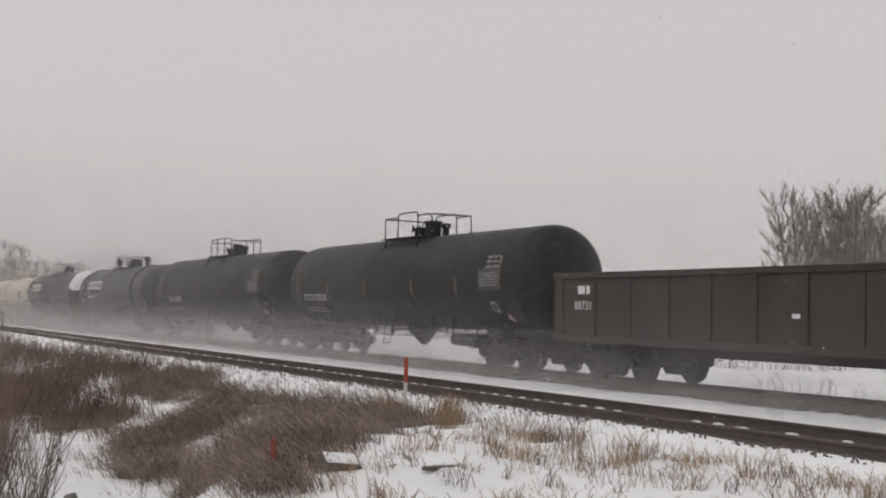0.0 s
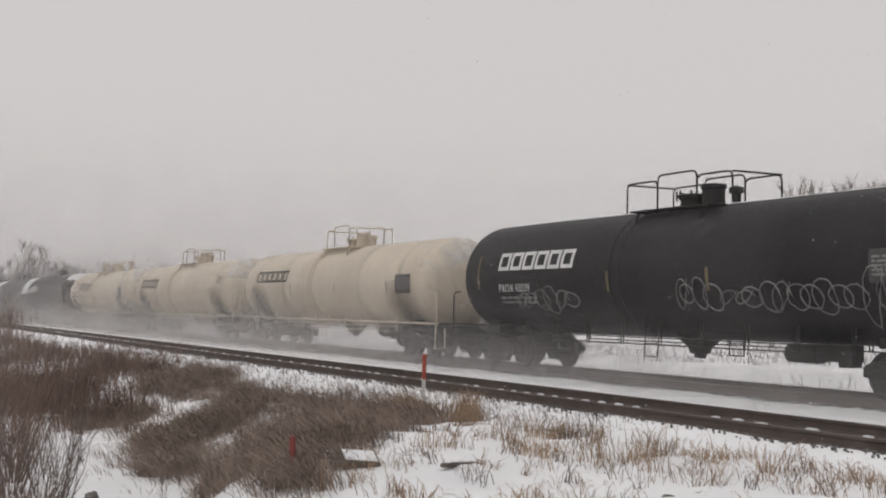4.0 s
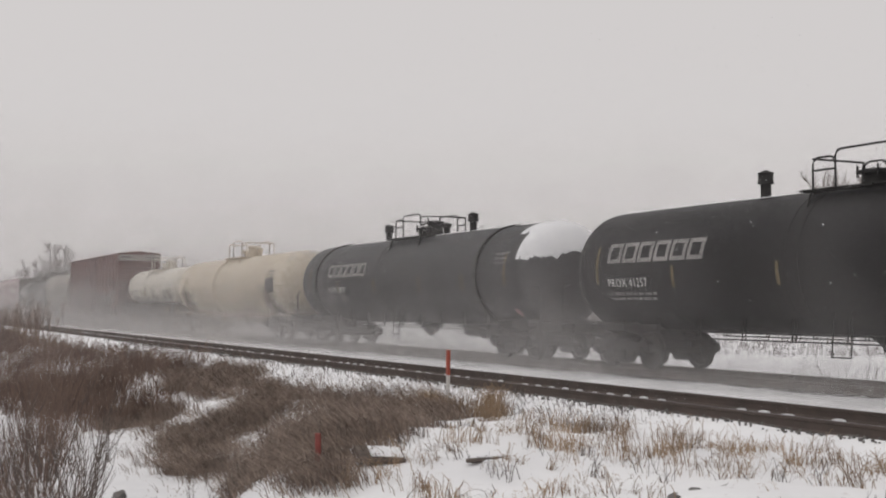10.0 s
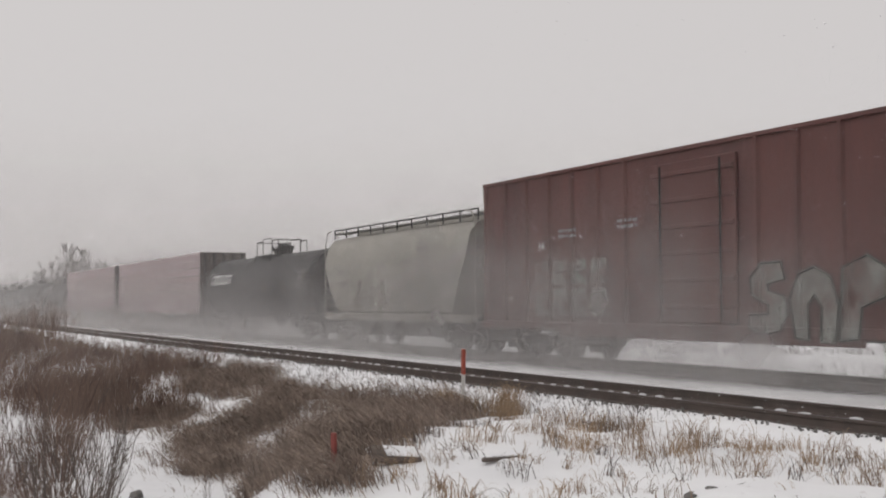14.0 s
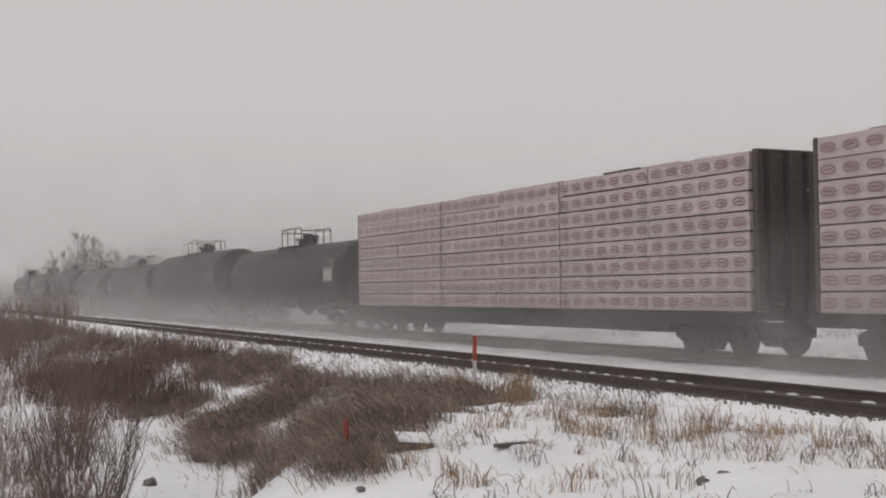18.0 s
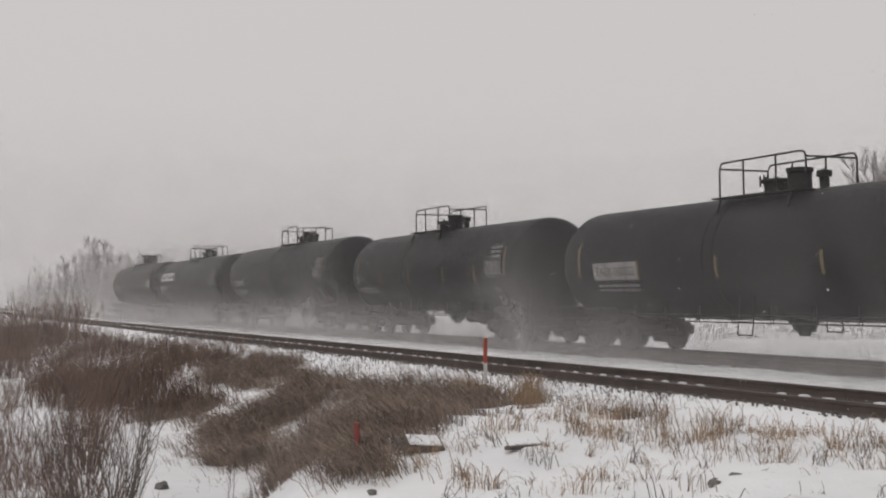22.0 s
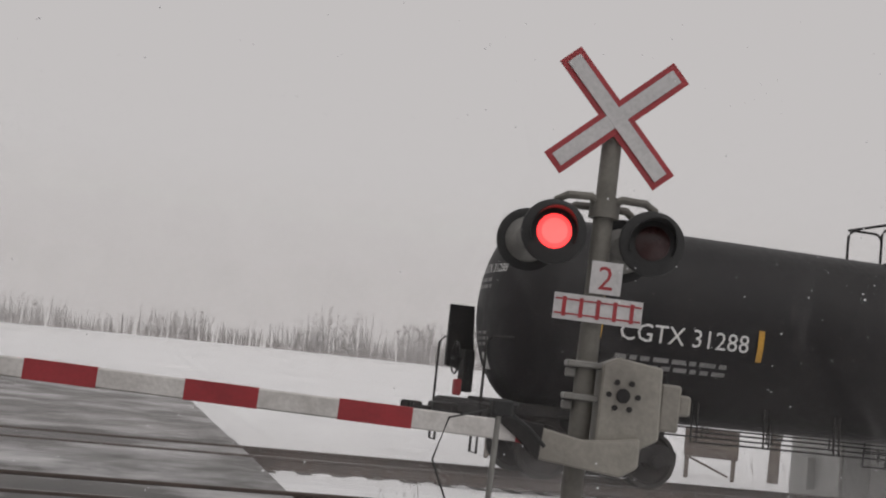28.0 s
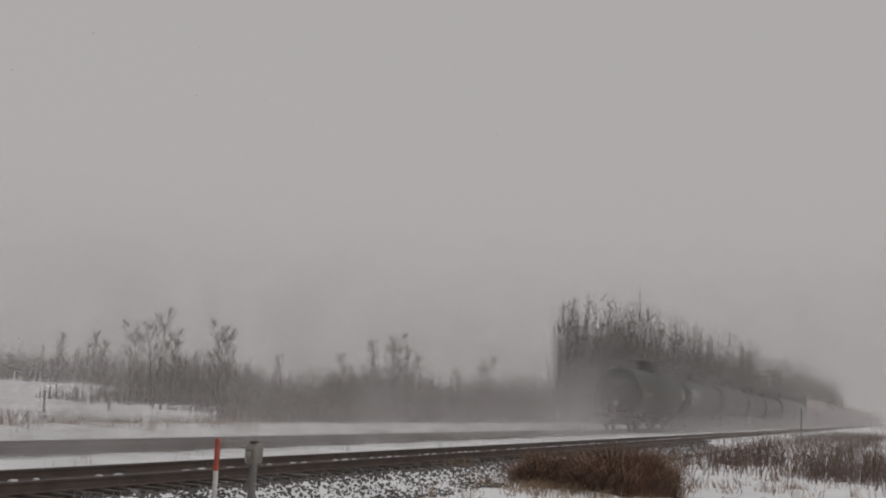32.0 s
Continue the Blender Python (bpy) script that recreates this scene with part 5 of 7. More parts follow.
def boxcar(front, rear):
    c, L = (front + rear) / 2, front - rear - 0.1
    car = thing("boxcar", "dark red steel boxcar with graffiti and a white end stripe", "boxcar", pose(c, FAR_TRACK, 0), "cars of the freight train")
    h, w = L / 2, 1.5
    part("body", Kit().box((0, 0, 3.1), (L, 2 * w - 0.12, 4.1)).mesh("body", 0.03), BOXRED, car)
    part("roof", Kit().prism([(-w, 5.12), (-w, 5.22), (0, 5.38), (w, 5.22), (w, 5.12)], -h - 0.03, h + 0.03, "x").mesh("roof", 0.01), BOXRED, car, "low-pitched ribbed roof")
    ribs = kept("boxrib", lambda: Kit().prism([(-0.10, 0), (-0.05, -0.07), (0.05, -0.07), (0.10, 0)], 1.0, 5.15, "z").mesh("rib"))
    for s in (-1, 1):
        for i in range(17):
            x = -h + 0.12 + i * (L - 0.24) / 16
            if abs(x - 0.3) > 1.7:
                part("side_post", ribs, BOXRED, car, m=pose(x, s * (w - 0.06), 0, 0, 0, 0 if s < 0 else 180))
        d = part("door", Kit().box((0.3, s * (w - 0.01), 3.0), (3.1, 0.08, 3.75)).mesh("door", 0.02), BOXRED, car, "ribbed sliding door")
        k = Kit()
        for z in np.linspace(1.5, 4.6, 6):
            k.box((0.3, s * (w + 0.04), z), (3.0, 0.05, 0.10))
        part("door_ribs", k.mesh("door_ribs", 0.01), BOXRED, d)
        rail_loop(d, "lock_bars", [[(x, s * (w + 0.09), 1.15), (x, s * (w + 0.09), 4.8)] for x in (-0.8, 1.4)], 0.025, DARK)
        part("side_sill", Kit().box((0, s * (w - 0.02), 0.98), (L, 0.12, 0.22)).box((0, s * (w - 0.02), 0.82), (L * 0.55, 0.10, 0.2)).mesh("side_sill", 0.02), BOXRED, car)
    for s in (-1, 1):
        for i in range(9):
            part("end_rib", kept("endrib", lambda: Kit().lathe([(-1.3, 0.01), (-1.2, 0.055), (1.2, 0.055), (1.3, 0.01)], "y", 10).mesh("end_rib", smooth=True)), BOXRED, car, m=pose(s * h, 0, 1.3 + i * 0.36))
        part("end_stripe", Kit().box((s * (h + 0.02), 0, 4.90), (0.06, 2 * w - 0.03, 0.44)).mesh("end_stripe", 0.01), ENDBAND, car, "pale height-warning band")
        b = part("end_print", Kit().box((s * (h + 0.075), -1.0, 4.94), (0.01, 0.7, 0.08)).box((s * (h + 0.075), 0.75, 4.92), (0.01, 0.8, 0.08)).mesh("end_print"), DARKMARK, car)
        rail_loop(car, "end_ladder", [[(s * (h + 0.12), -1.35, 1.0), (s * (h + 0.12), -1.35, 2.6)], [(s * (h + 0.12), -0.95, 1.0), (s * (h + 0.12), -0.95, 2.6)]] +
                  [[(s * (h + 0.12), -1.35, z), (s * (h + 0.12), -0.95, z)] for z in np.linspace(1.1, 2.5, 5)], 0.018, DARK)
        coupler(car, s * (h + 0.05), s, DARK)
        bogie(car, s * (h - 2.6), DARK)
    part("underframe", Kit().box((0, 0, 0.92), (L, 0.4, 0.3)).box((0, 0, 0.85), (3, 1.6, 0.25)).mesh("underframe", 0.02), DARK, car)
    y = -w - 0.075
    # graffiti block letters near the leading end
    shapes = [
        [(0.0, 1.2), (0.35, 0.95), (0.95, 1.0), (1.2, 1.4), (1.1, 1.9), (0.62, 2.1), (0.6, 2.35), (1.1, 2.4), (1.0, 2.9), (0.4, 2.95), (0.05, 2.6), (0.1, 2.1), (0.6, 1.75), (0.6, 1.5), (0.05, 1.55)],
        [(0.1, 0.95), (-0.05, 2.0), (0.2, 2.7), (0.65, 2.95), (1.1, 2.7), (1.3, 2.0), (1.2, 0.98), (0.8, 0.95), (0.85, 1.9), (0.65, 2.2), (0.45, 1.9), (0.48, 0.95)],
        [(0.0, 0.9), (0.1, 2.8), (0.75, 3.0), (1.25, 2.6), (1.2, 1.9), (0.6, 1.7), (0.5, 0.9)],
        [(0.05, 0.95), (0.0, 2.5), (0.4, 2.9), (0.6, 2.2), (0.8, 2.95), (1.25, 2.7), (1.1, 1.0), (0.75, 1.0), (0.7, 1.6), (0.5, 1.6), (0.4, 0.95)],
        [(0.0, 0.95), (0.0, 2.9), (1.2, 3.05), (1.45, 2.6), (0.6, 2.4), (0.6, 2.15), (1.2, 2.1), (1.2, 1.75), (0.55, 1.7), (0.55, 1.4), (1.35, 1.5), (1.5, 1.1), (0.6, 0.9)]]
    g, o = Kit(), Kit()
    for i, shape in enumerate(shapes):
        pts = [(h - 7.6 + i * 1.3 + u, 0.85 + (w_ - 0.9) * 0.74 + 0.12 * math.sin(3.1 * i + u)) for u, w_ in shape]
        part("graffiti_letter", Kit().prism(pts, y - 0.006, y, "y").mesh("graffiti_letter"), SPRAY, car, "large pale green spray-paint letter shape")
        part("graffiti_outline", Kit().tube([(u, y - 0.012, w_) for u, w_ in pts + pts[:1]], 0.03, 4).mesh("graffiti_outline"), GRAFDARK, car, "dark spray-paint outline")
    q = Kit()
    q.prism([(h - 1.6, 1.15), (h - 1.55, 2.2), (h - 1.15, 2.35), (h - 1.0, 1.2)], y - 0.004, y, "y")
    part("graffiti_fill", q.mesh("graffiti_fill"), PINK, car, "pink spray-paint flecks")
    g2 = Kit()
    for i in range(4):
        x0 = -h + 3.2 + i * 0.95
        for zz, hh in ((1.25, 0.75), (2.1, 0.65)):
            g2.prism([(x0, zz), (x0 + 0.08, zz + hh), (x0 + 0.75, zz + hh), (x0 + 0.8, zz + hh * 0.6), (x0 + 0.35, zz + hh * 0.5), (x0 + 0.8, zz + 0.1), (x0 + 0.7, zz)], y - 0.004, y, "y")
    part("graffiti", g2.mesh("graffiti"), SPRAY, car, "gray spray-paint lettering")
    for x, z, t, s in ((-h + 3.4, 3.05, "34", 0.36),):
        part("stencil", flat_on(letters(t, s), y - 0.006, x, z), WHITEMARK, car, "stencilled number")
    for x, z, n in ((-2.6, 3.6, 2), (-5.4, 3.5, 2), (h - 1.7, 2.5, 3)):
        part("stencil_lines", flat_on(small_print(n, 0.9, 0.08, int(x * 10)), y - 0.006, x, z), DULLMARK, car)
    part("warning_square", flat_on(plates([(0, 0, 0.5, 0.5)]), y - 0.007, h - 1.35, 1.75), WHITEMARK, car, "white consolidated stencil square")
    part("square_print", flat_on(plates([(0.05, 0.05, 0.17, 0.17), (0.28, 0.05, 0.17, 0.17), (0.05, 0.28, 0.17, 0.17), (0.28, 0.28, 0.17, 0.17)]), y - 0.010, h - 1.35, 1.75), DARKMARK, car)
    part("reflector_strip", flat_on(plates([(0, 0, 0.1, 1.0)]), y - 0.007, h - 0.35, 1.2), YELLOW, car)
    return car


def hopper(front, rear):
    c, L = (front + rear) / 2, front - rear - 0.6
    h = L / 2
    car = thing("covered_hopper", "gray-green covered hopper car with curved sides", "hopper car", pose(c, FAR_TRACK, 0), "cars of the freight train")
    sect = [(-1.0, 1.05), (-1.42, 1.35), (-1.56, 2.2), (-1.55, 3.2), (-1.42, 3.85), (-1.15, 4.18), (-0.6, 4.32), (0.6, 4.32), (1.15, 4.18), (1.42, 3.85), (1.55, 3.2), (1.56, 2.2), (1.42, 1.35), (1.0, 1.05)]
    k = Kit()
    n = len(sect)
    xs_ = [-h, -h + 0.02, h - 0.02, h]
    vs = [(x * 1.0 if 0 < i < 3 else x, y, z) for i, x in enumerate(xs_) for y, z in sect]
    # the ends slope inwards towards the bottom
    vs = [(x - math.copysign(max(0, 3.0 - z) * 0.75, x), y, z) for x, y, z in vs]
    fs = [(i * n + j, (i + 1) * n + j, (i + 1) * n + (j + 1) % n, i * n + (j + 1) % n) for i in range(3) for j in range(n)] + [tuple(range(n)), tuple(3 * n + j for j in range(n))]
    k.add(vs, fs)
    part("body", k.mesh("body", smooth=True), HOPGRAY, car)
    for x in np.linspace(-h + 1.2, h - 1.2, 4):
        part("bay", Kit().prism([(-1.2, 1.2), (1.2, 1.2), (0.35, 0.45), (-0.35, 0.45)], -1.0, 1.0, "y").mesh("bay", 0.02), DARK, car, "discharge bay", pose(x * 0.62, 0, 0))
    part("side_sill", Kit().box((0, -1.38, 1.12), (L + 0.4, 0.12, 0.26)).box((0, 1.38, 1.12), (L + 0.4, 0.12, 0.26)).mesh("side_sill", 0.02), HOPGRAY, car)
    part("roof_walk", Kit().box((0, -0.85, 4.46), (L + 0.2, 0.5, 0.05)).box((0, 0.85, 4.46), (L + 0.2, 0.5, 0.05)).mesh("roof_walk", 0.01), GALV, car, "running board along the roof")
    rail_loop(car, "roof_rail", [[(-h, y, 4.6), (h, y, 4.6)] for y in (-1.12, 1.12)] + [[(x, y, 4.25), (x, y, 4.6)] for x in np.linspace(-h, h, 11) for y in (-1.12, 1.12)], 0.03, DARK)
    part("hatch_row", Kit().box((0, 0, 4.42), (L - 1.2, 0.7, 0.16)).mesh("hatch_row", 0.03), HOPGRAY, car, "long trough hatches")
    for s in (-1, 1):
        loops = [[(s * (h + 0.35), y, 1.05), (s * (h + 0.35), y, 4.0), (s * (h + 0.1), y, 4.5), (s * (h - 0.4), y, 4.55)] for y in (-1.4, -0.95)]
        loops += [[(s * (h + 0.35), -1.4, z), (s * (h + 0.35), -0.95, z)] for z in np.linspace(1.2, 3.9, 9)]
        rail_loop(car, "end_ladder", loops, 0.025, HOPGRAY, "end ladder")
        part("end_platform", Kit().box((s * (h + 0.1), 0, 1.1), (0.7, 2.8, 0.1)).box((s * (h - 0.8), 0, 0.9), (2.4, 0.4, 0.32)).mesh("end_platform", 0.02), DARK, car)
        part("slope_braces", Kit().box((s * (h - 0.5), -0.6, 1.9), (0.08, 0.08, 1.7)).box((s * (h - 0.5), 0.6, 1.9), (0.08, 0.08, 1.7)).mesh("slope_braces"), HOPGRAY, car)
        coupler(car, s * (h + 0.4), s, DARK)
        bogie(car, s * (h - 1.3), DARK)
    for x, z, n, w in ((-h + 1.6, 2.75, 1, 0.55), (-h + 1.6, 2.25, 1, 0.95), (h - 5.0, 3.0, 1, 1.6), (h - 3.6, 3.35, 1, 0.7)):
        part("stencil_lines", flat_on(small_print(n, w, 0.2 if w < 1 else 0.1, int(x * 7)), -1.575, x, z), HOPMARK, car)
    part("warning_square", flat_on(plates([(0, 0, 0.5, 0.42)]), -1.575, h - 4.4, 1.95), HOPMARK, car, "dark consolidated stencil square")
    part("rust_streaks", flat_on(plates([(0, 0, 10.0, 1.2)]), -1.585, -5.0, 1.3), RUSTFILM, car, "faint rust streaks on the lower side")
    return car


def lumber_car(front, rear):
    c, L = (front + rear) / 2, front - rear - 1.3
    h = L / 2
    car = thing("lumber_flatcar", "centre-beam flatcar stacked with white-wrapped lumber", "flatcar", pose(c, FAR_TRACK, 0), "cars of the freight train")
    part("deck", Kit().box((0, 0, 0.95), (L + 0.6, 2.7, 0.18)).box((0, 0, 0.72), (L * 0.62, 0.6, 0.5)).mesh("deck", 0.02), DARK, car)
    for s in (-1, 1):
        part("side_sill", Kit().box((0, s * 1.36, 0.90), (L + 0.6, 0.1, 0.28)).mesh("side_sill", 0.01), DARK, car)
        part("bulkhead", Kit().box((s * (h + 0.12), 0, 2.82), (0.16, 2.66, 3.55)).mesh("bulkhead", 0.02), LUMBEREND, car, "dark end bulkhead")
        for i in range(5):
            part("bulkhead_rib", Kit().box((s * (h + 0.24), -1.1 + i * 0.55, 2.8), (0.1, 0.1, 3.5)).mesh("bulkhead_rib", 0.01), DARK, car)
        coupler(car, s * (h + 0.45), s, DARK)
        bogie(car, s * (h - 1.9), DARK)
    part("centre_beam", Kit().box((0, 0, 2.85), (L, 0.12, 3.4)).mesh("centre_beam"), DARK, car)
    rnd = random.Random(int(-c))
    cols, rows, z0, dz = 6, 8, 1.06, 0.442
    for s in (-1, 1):
        for j in range(rows):
            x = -h
            cut = [(L / cols) * (1 + rnd.uniform(-0.06, 0.06)) for _ in range(cols)]
            cut = [q * L / sum(cut) for q in cut]
            for i, w in enumerate(cut):
                p = part("lumber_pack", kept("pack", lambda: Kit().box((0, 0, 0), (1, 1.26, 0.405)).mesh("lumber_pack", 0.012)), WRAP, car, "",
                         pose(x + w / 2, s * (0.76 + rnd.uniform(-0.012, 0.012)), z0 + j * dz + 0.2) @ Matrix.Diagonal((w - 0.03, 1, 1 if j < rows - 1 else rnd.uniform(0.92, 1.2), 1)))
                x += w
        for j in range(rows):
            part("stickers", kept(("stick", round(L, 1)), lambda: Kit().box((0, 0, 0), (L, 1.22, 0.035)).mesh("stickers")), LUMBEREND, car, m=pose(0, s * 0.76, z0 + j * dz - 0.015))
    n = 38
    for j in range(rows):
        k = Kit()
        for i in range(n):
            x, z = -h + (i + 0.5) * L / n, z0 + j * dz + 0.2
            y = -1.415
            ring = [(math.copysign(abs(math.cos(a)) ** 0.7, math.cos(a)), math.copysign(abs(math.sin(a)) ** 0.8, math.sin(a))) for a in np.linspace(0, 2 * math.pi, 14, endpoint=False)]
            o = [(x + 0.21 * u, y, z + 0.10 * v) for u, v in ring]
            q = [(x + 0.165 * u, y, z + 0.065 * v) for u, v in ring]
            k.add(o + q, [(t, (t + 1) % 14, 14 + (t + 1) % 14, 14 + t) for t in range(14)])
            k.add([(x - 0.12, y, z - 0.022), (x + 0.12, y, z - 0.022), (x + 0.12, y, z + 0.022), (x - 0.12, y, z + 0.022)], [(0, 1, 2, 3)])
        part("wrap_print", k.mesh("wrap_print"), WRAPINK, car, "row of rose oval print marks")
    part("corner_strap", Kit().box((0, -1.42, 0), (0.03, 0.006, 3.5)).mesh("corner_strap"), LUMBEREND, car, m=pose(-h + L * 0.33, 0, 2.8))
    part("corner_strap", Kit().box((0, -1.42, 0), (0.03, 0.006, 3.5)).mesh("corner_strap"), LUMBEREND, car, m=pose(-h + L * 0.66, 0, 2.8))
    for i in range(12):
        x = -h + 1.5 + i * (L - 3) / 11 + rnd.uniform(-0.6, 0.6)
        w = rnd.uniform(0.5, 2.2)
        part("wrap_flap", Kit().box((x, rnd.uniform(-0.8, -0.3), z0 + rows * dz + 0.02), (w, 1.1, rnd.uniform(0.03, 0.1))).mesh("wrap_flap", 0.01), (LUMBEREND, WRAP, SNOWCAP)[i % 3], car, "loose wrap on the top packs")
    return car


def gondola(front, rear):
    c, L = (front + rear) / 2, front - rear - 0.5
    h = L / 2
    car = thing("gondola", "dark brown ribbed steel gondola with white stencils", "gondola car", pose(c, FAR_TRACK, 0), "cars of the freight train")
    for s in (-1, 1):
        part("side", Kit().box((0, s * 1.42, 1.78), (L, 0.08, 1.5)).box((0, s * 1.44, 2.56), (L, 0.16, 0.14)).box((0, s * 1.44, 1.0), (L, 0.16, 0.18)).mesh("side", 0.01), GONDOLA, car)
        part("end", Kit().box((s * h, 0, 1.8), (0.1, 2.8, 1.6)).box((s * h, 0, 2.58), (0.2, 2.9, 0.14)).mesh("end", 0.01), GONDOLA, car)
        for i in range(12):
            part("side_post", kept("gonpost", lambda: Kit().box((0, 0, 1.78), (0.14, 0.05, 1.42)).mesh("side_post", 0.01)), GONDOLA, car, m=pose(-h + 0.35 + i * (L - 0.7) / 11, s * 1.475, 0))
        coupler(car, s * (h + 0.05), s, DARK)
        bogie(car, s * (h - 1.9), DARK)
    part("floor_plate", Kit().box((0, 0, 1.0), (L, 2.8, 0.1)).box((0, 0, 0.82), (L, 0.4, 0.3)).mesh("floor_plate"), GONDOLA, car)
    rail_loop(car, "end_ladder", [[(-h - 0.12, y, 0.8), (-h - 0.12, y, 2.5)] for y in (-1.4, -1.0)] + [[(-h - 0.12, -1.4, z), (-h - 0.12, -1.0, z)] for z in np.linspace(1.0, 2.4, 5)], 0.02, GONDOLA)
    part("reporting_mark", flat_on(small_print(1, 0.5, 0.2, 2), -1.555, -h + 1.15, 2.1), WHITEMARK, car)
    part("reporting_mark", flat_on(letters("88731", 0.3), -1.555, -h + 1.0, 1.72), WHITEMARK, car, "stencilled number")
    part("paint_scrape", flat_on(plates([(0, 0, 0.22, 0.09)]), -1.555, 0.4, 1.6), WHITEMARK, car)
    return car


TRAIN = []


def make_train():
    add = TRAIN.append
    black = "black tank car with pipe railing on top"
    add(gondola(-9.2, -25.5))
    add(tank_car(-25.7, -45.15, -35.3, "black", "black tank car with worn white reporting mark", num="CTCX 732519", num_size=0.36, logo_x=-6.9, num_z=1.95, zc=2.58, r=1.5))
    add(tank_car(-45.15, -64.7, -54.7, "black", "black tank car with yellow tape along its side", num="DBUX 303099", num_size=0.36, logo_x=-6.0, num_z=1.9, zc=2.58, style="long"))
    add(tank_car(-64.7, -84.5, -74.3, "black", "black tank car with two raised bands and capped vents", rings=True, vents=True, worn=True, style="short", logo=1, num="PROX 47006", num_size=0.32, logo_x=-5.5, r=1.5, zc=2.5, board=False, strips=4))
    add(tank_car(-84.5, -104.7, -94.6, "black", "black tank car with graffiti and a snow-covered leading end", style="wide", logo=1, num="PROX 43529", num_size=0.3, logo_x=-6.6, snow=1, graffiti=1, r=1.55, zc=2.52, strips=4))
    add(tank_car(-104.7, -125.2, -114.7, "cream", "cream tank car streaked with grime", logo=1, logo_x=-7.2, r=1.48, zc=2.45))
    add(tank_car(-125.2, -146.1, -135.6, "cream", "cream tank car with dark block markings", logo=1, num="PROX 41514", num_size=0.3, logo_x=-7.5, r=1.48, zc=2.42, board=False))
    add(tank_car(-146.1, -167.0, -156.6, "cream", "cream tank car with capped vents and dark marks", logo=1, num="PROX 40817", num_size=0.34, logo_x=-5.5, r=1.48, zc=2.44, vents=True, style="short"))
    add(tank_car(-167.0, -187.7, -177.4, "black", "black tank car with a half snowy leading end", logo=1, num="PROX 41977", num_size=0.34, logo_x=-7.3, snow=4, r=1.56, zc=2.44))
    add(tank_car(-187.7, -208.4, -198.0, "black", "black tank car with capped vents and a snowy end", logo=2, snow=2, vents=True, style="short", r=1.53, zc=2.44, num="PROX 41257", num_size=0.3, logo_x=-7.5))
    add(tank_car(-208.4, -229.3, -218.8, "black", "black tank car with bands and capped vents", logo=2, worn=True, rings=True, vents=True, snow=3, style="short", num="ACDX 11817", num_size=0.3, logo_x=-6.0, zc=2.48, board=False))
    add(tank_car(-229.3, -250.0, -239.8, "cream", "cream tank car with a black reporting mark", num="PROX 41588", num_size=0.38, logo_x=-7.4, num_z=2.0, r=1.52, zc=2.5))
    add(tank_car(-250.0, -265.0, -257.3, "white", "short off-white tank car on a black side sill", num="FMLX 17042", num_size=0.34, r=1.16, zc=2.72, style="plain", sill_black=True, board=False, logo_x=-5.0, num_z=2.42, extra=peroxide))
    add(boxcar(-265.5, -285.4))
    add(hopper(-286.1, -299.4))
    add(tank_car(-299.6, -319.8, -309.7, "black", "black tank car between hopper and lumber flatcar", logo=1, num="PROX 44", num_size=0.2, logo_x=-7.2, r=1.55, zc=2.5))
    add(lumber_car(-319.6, -344.6))
    add(lumber_car(-345.4, -370.0))
    add(tank_car(-369.9, -389.4, -379.7, "black", "black tank car with a white data board", board=2, num="TAEX 001", num_size=0.3, r=1.46, zc=2.34, style="long"))
    add(tank_car(-389.4, -409.1, -399.1, "black", "black tank car with yellow tape and faded marks", num="CTCX 731548", num_size=0.36, logo_x=-7.2, num_z=2.12, r=1.53, zc=2.57))
    add(tank_car(-409.1, -428.1, -419.1, "black", "black tank car with a boxed white reporting mark", num="TAEX 000523", num_size=0.32, boxed=True, logo_x=-6.4, r=1.45, zc=2.31, style="long"))
    add(tank_car(-428.1, -444.8, -437.0, "black", "shorter black tank car with scuffed sides", num="CBTX 71", num_size=0.2, r=1.48, zc=2.4, style="long"))
    add(tank_car(-444.8, -463.8, -453.75, "black", "black tank car with a pale data panel", num="CTCX 731545", num_size=0.34, logo_x=-7.0, num_z=2.15, r=1.56, zc=2.58))
    add(tank_car(-463.8, -483.1, -473.6, "black", "black tank car with white block markings", style="wide", logo=1, num="PROX 43485", num_size=0.3, logo_x=-7.1, r=1.55, zc=2.54))
    add(tank_car(-483.1, -501.9, -492.7, "black", "black tank car at the end of the train, yellow tape", style="bonnet", num="CGTX 31288", num_size=0.40, r=1.58, zc=2.62, logo_x=-6.8, extra=end_brake))


make_train()


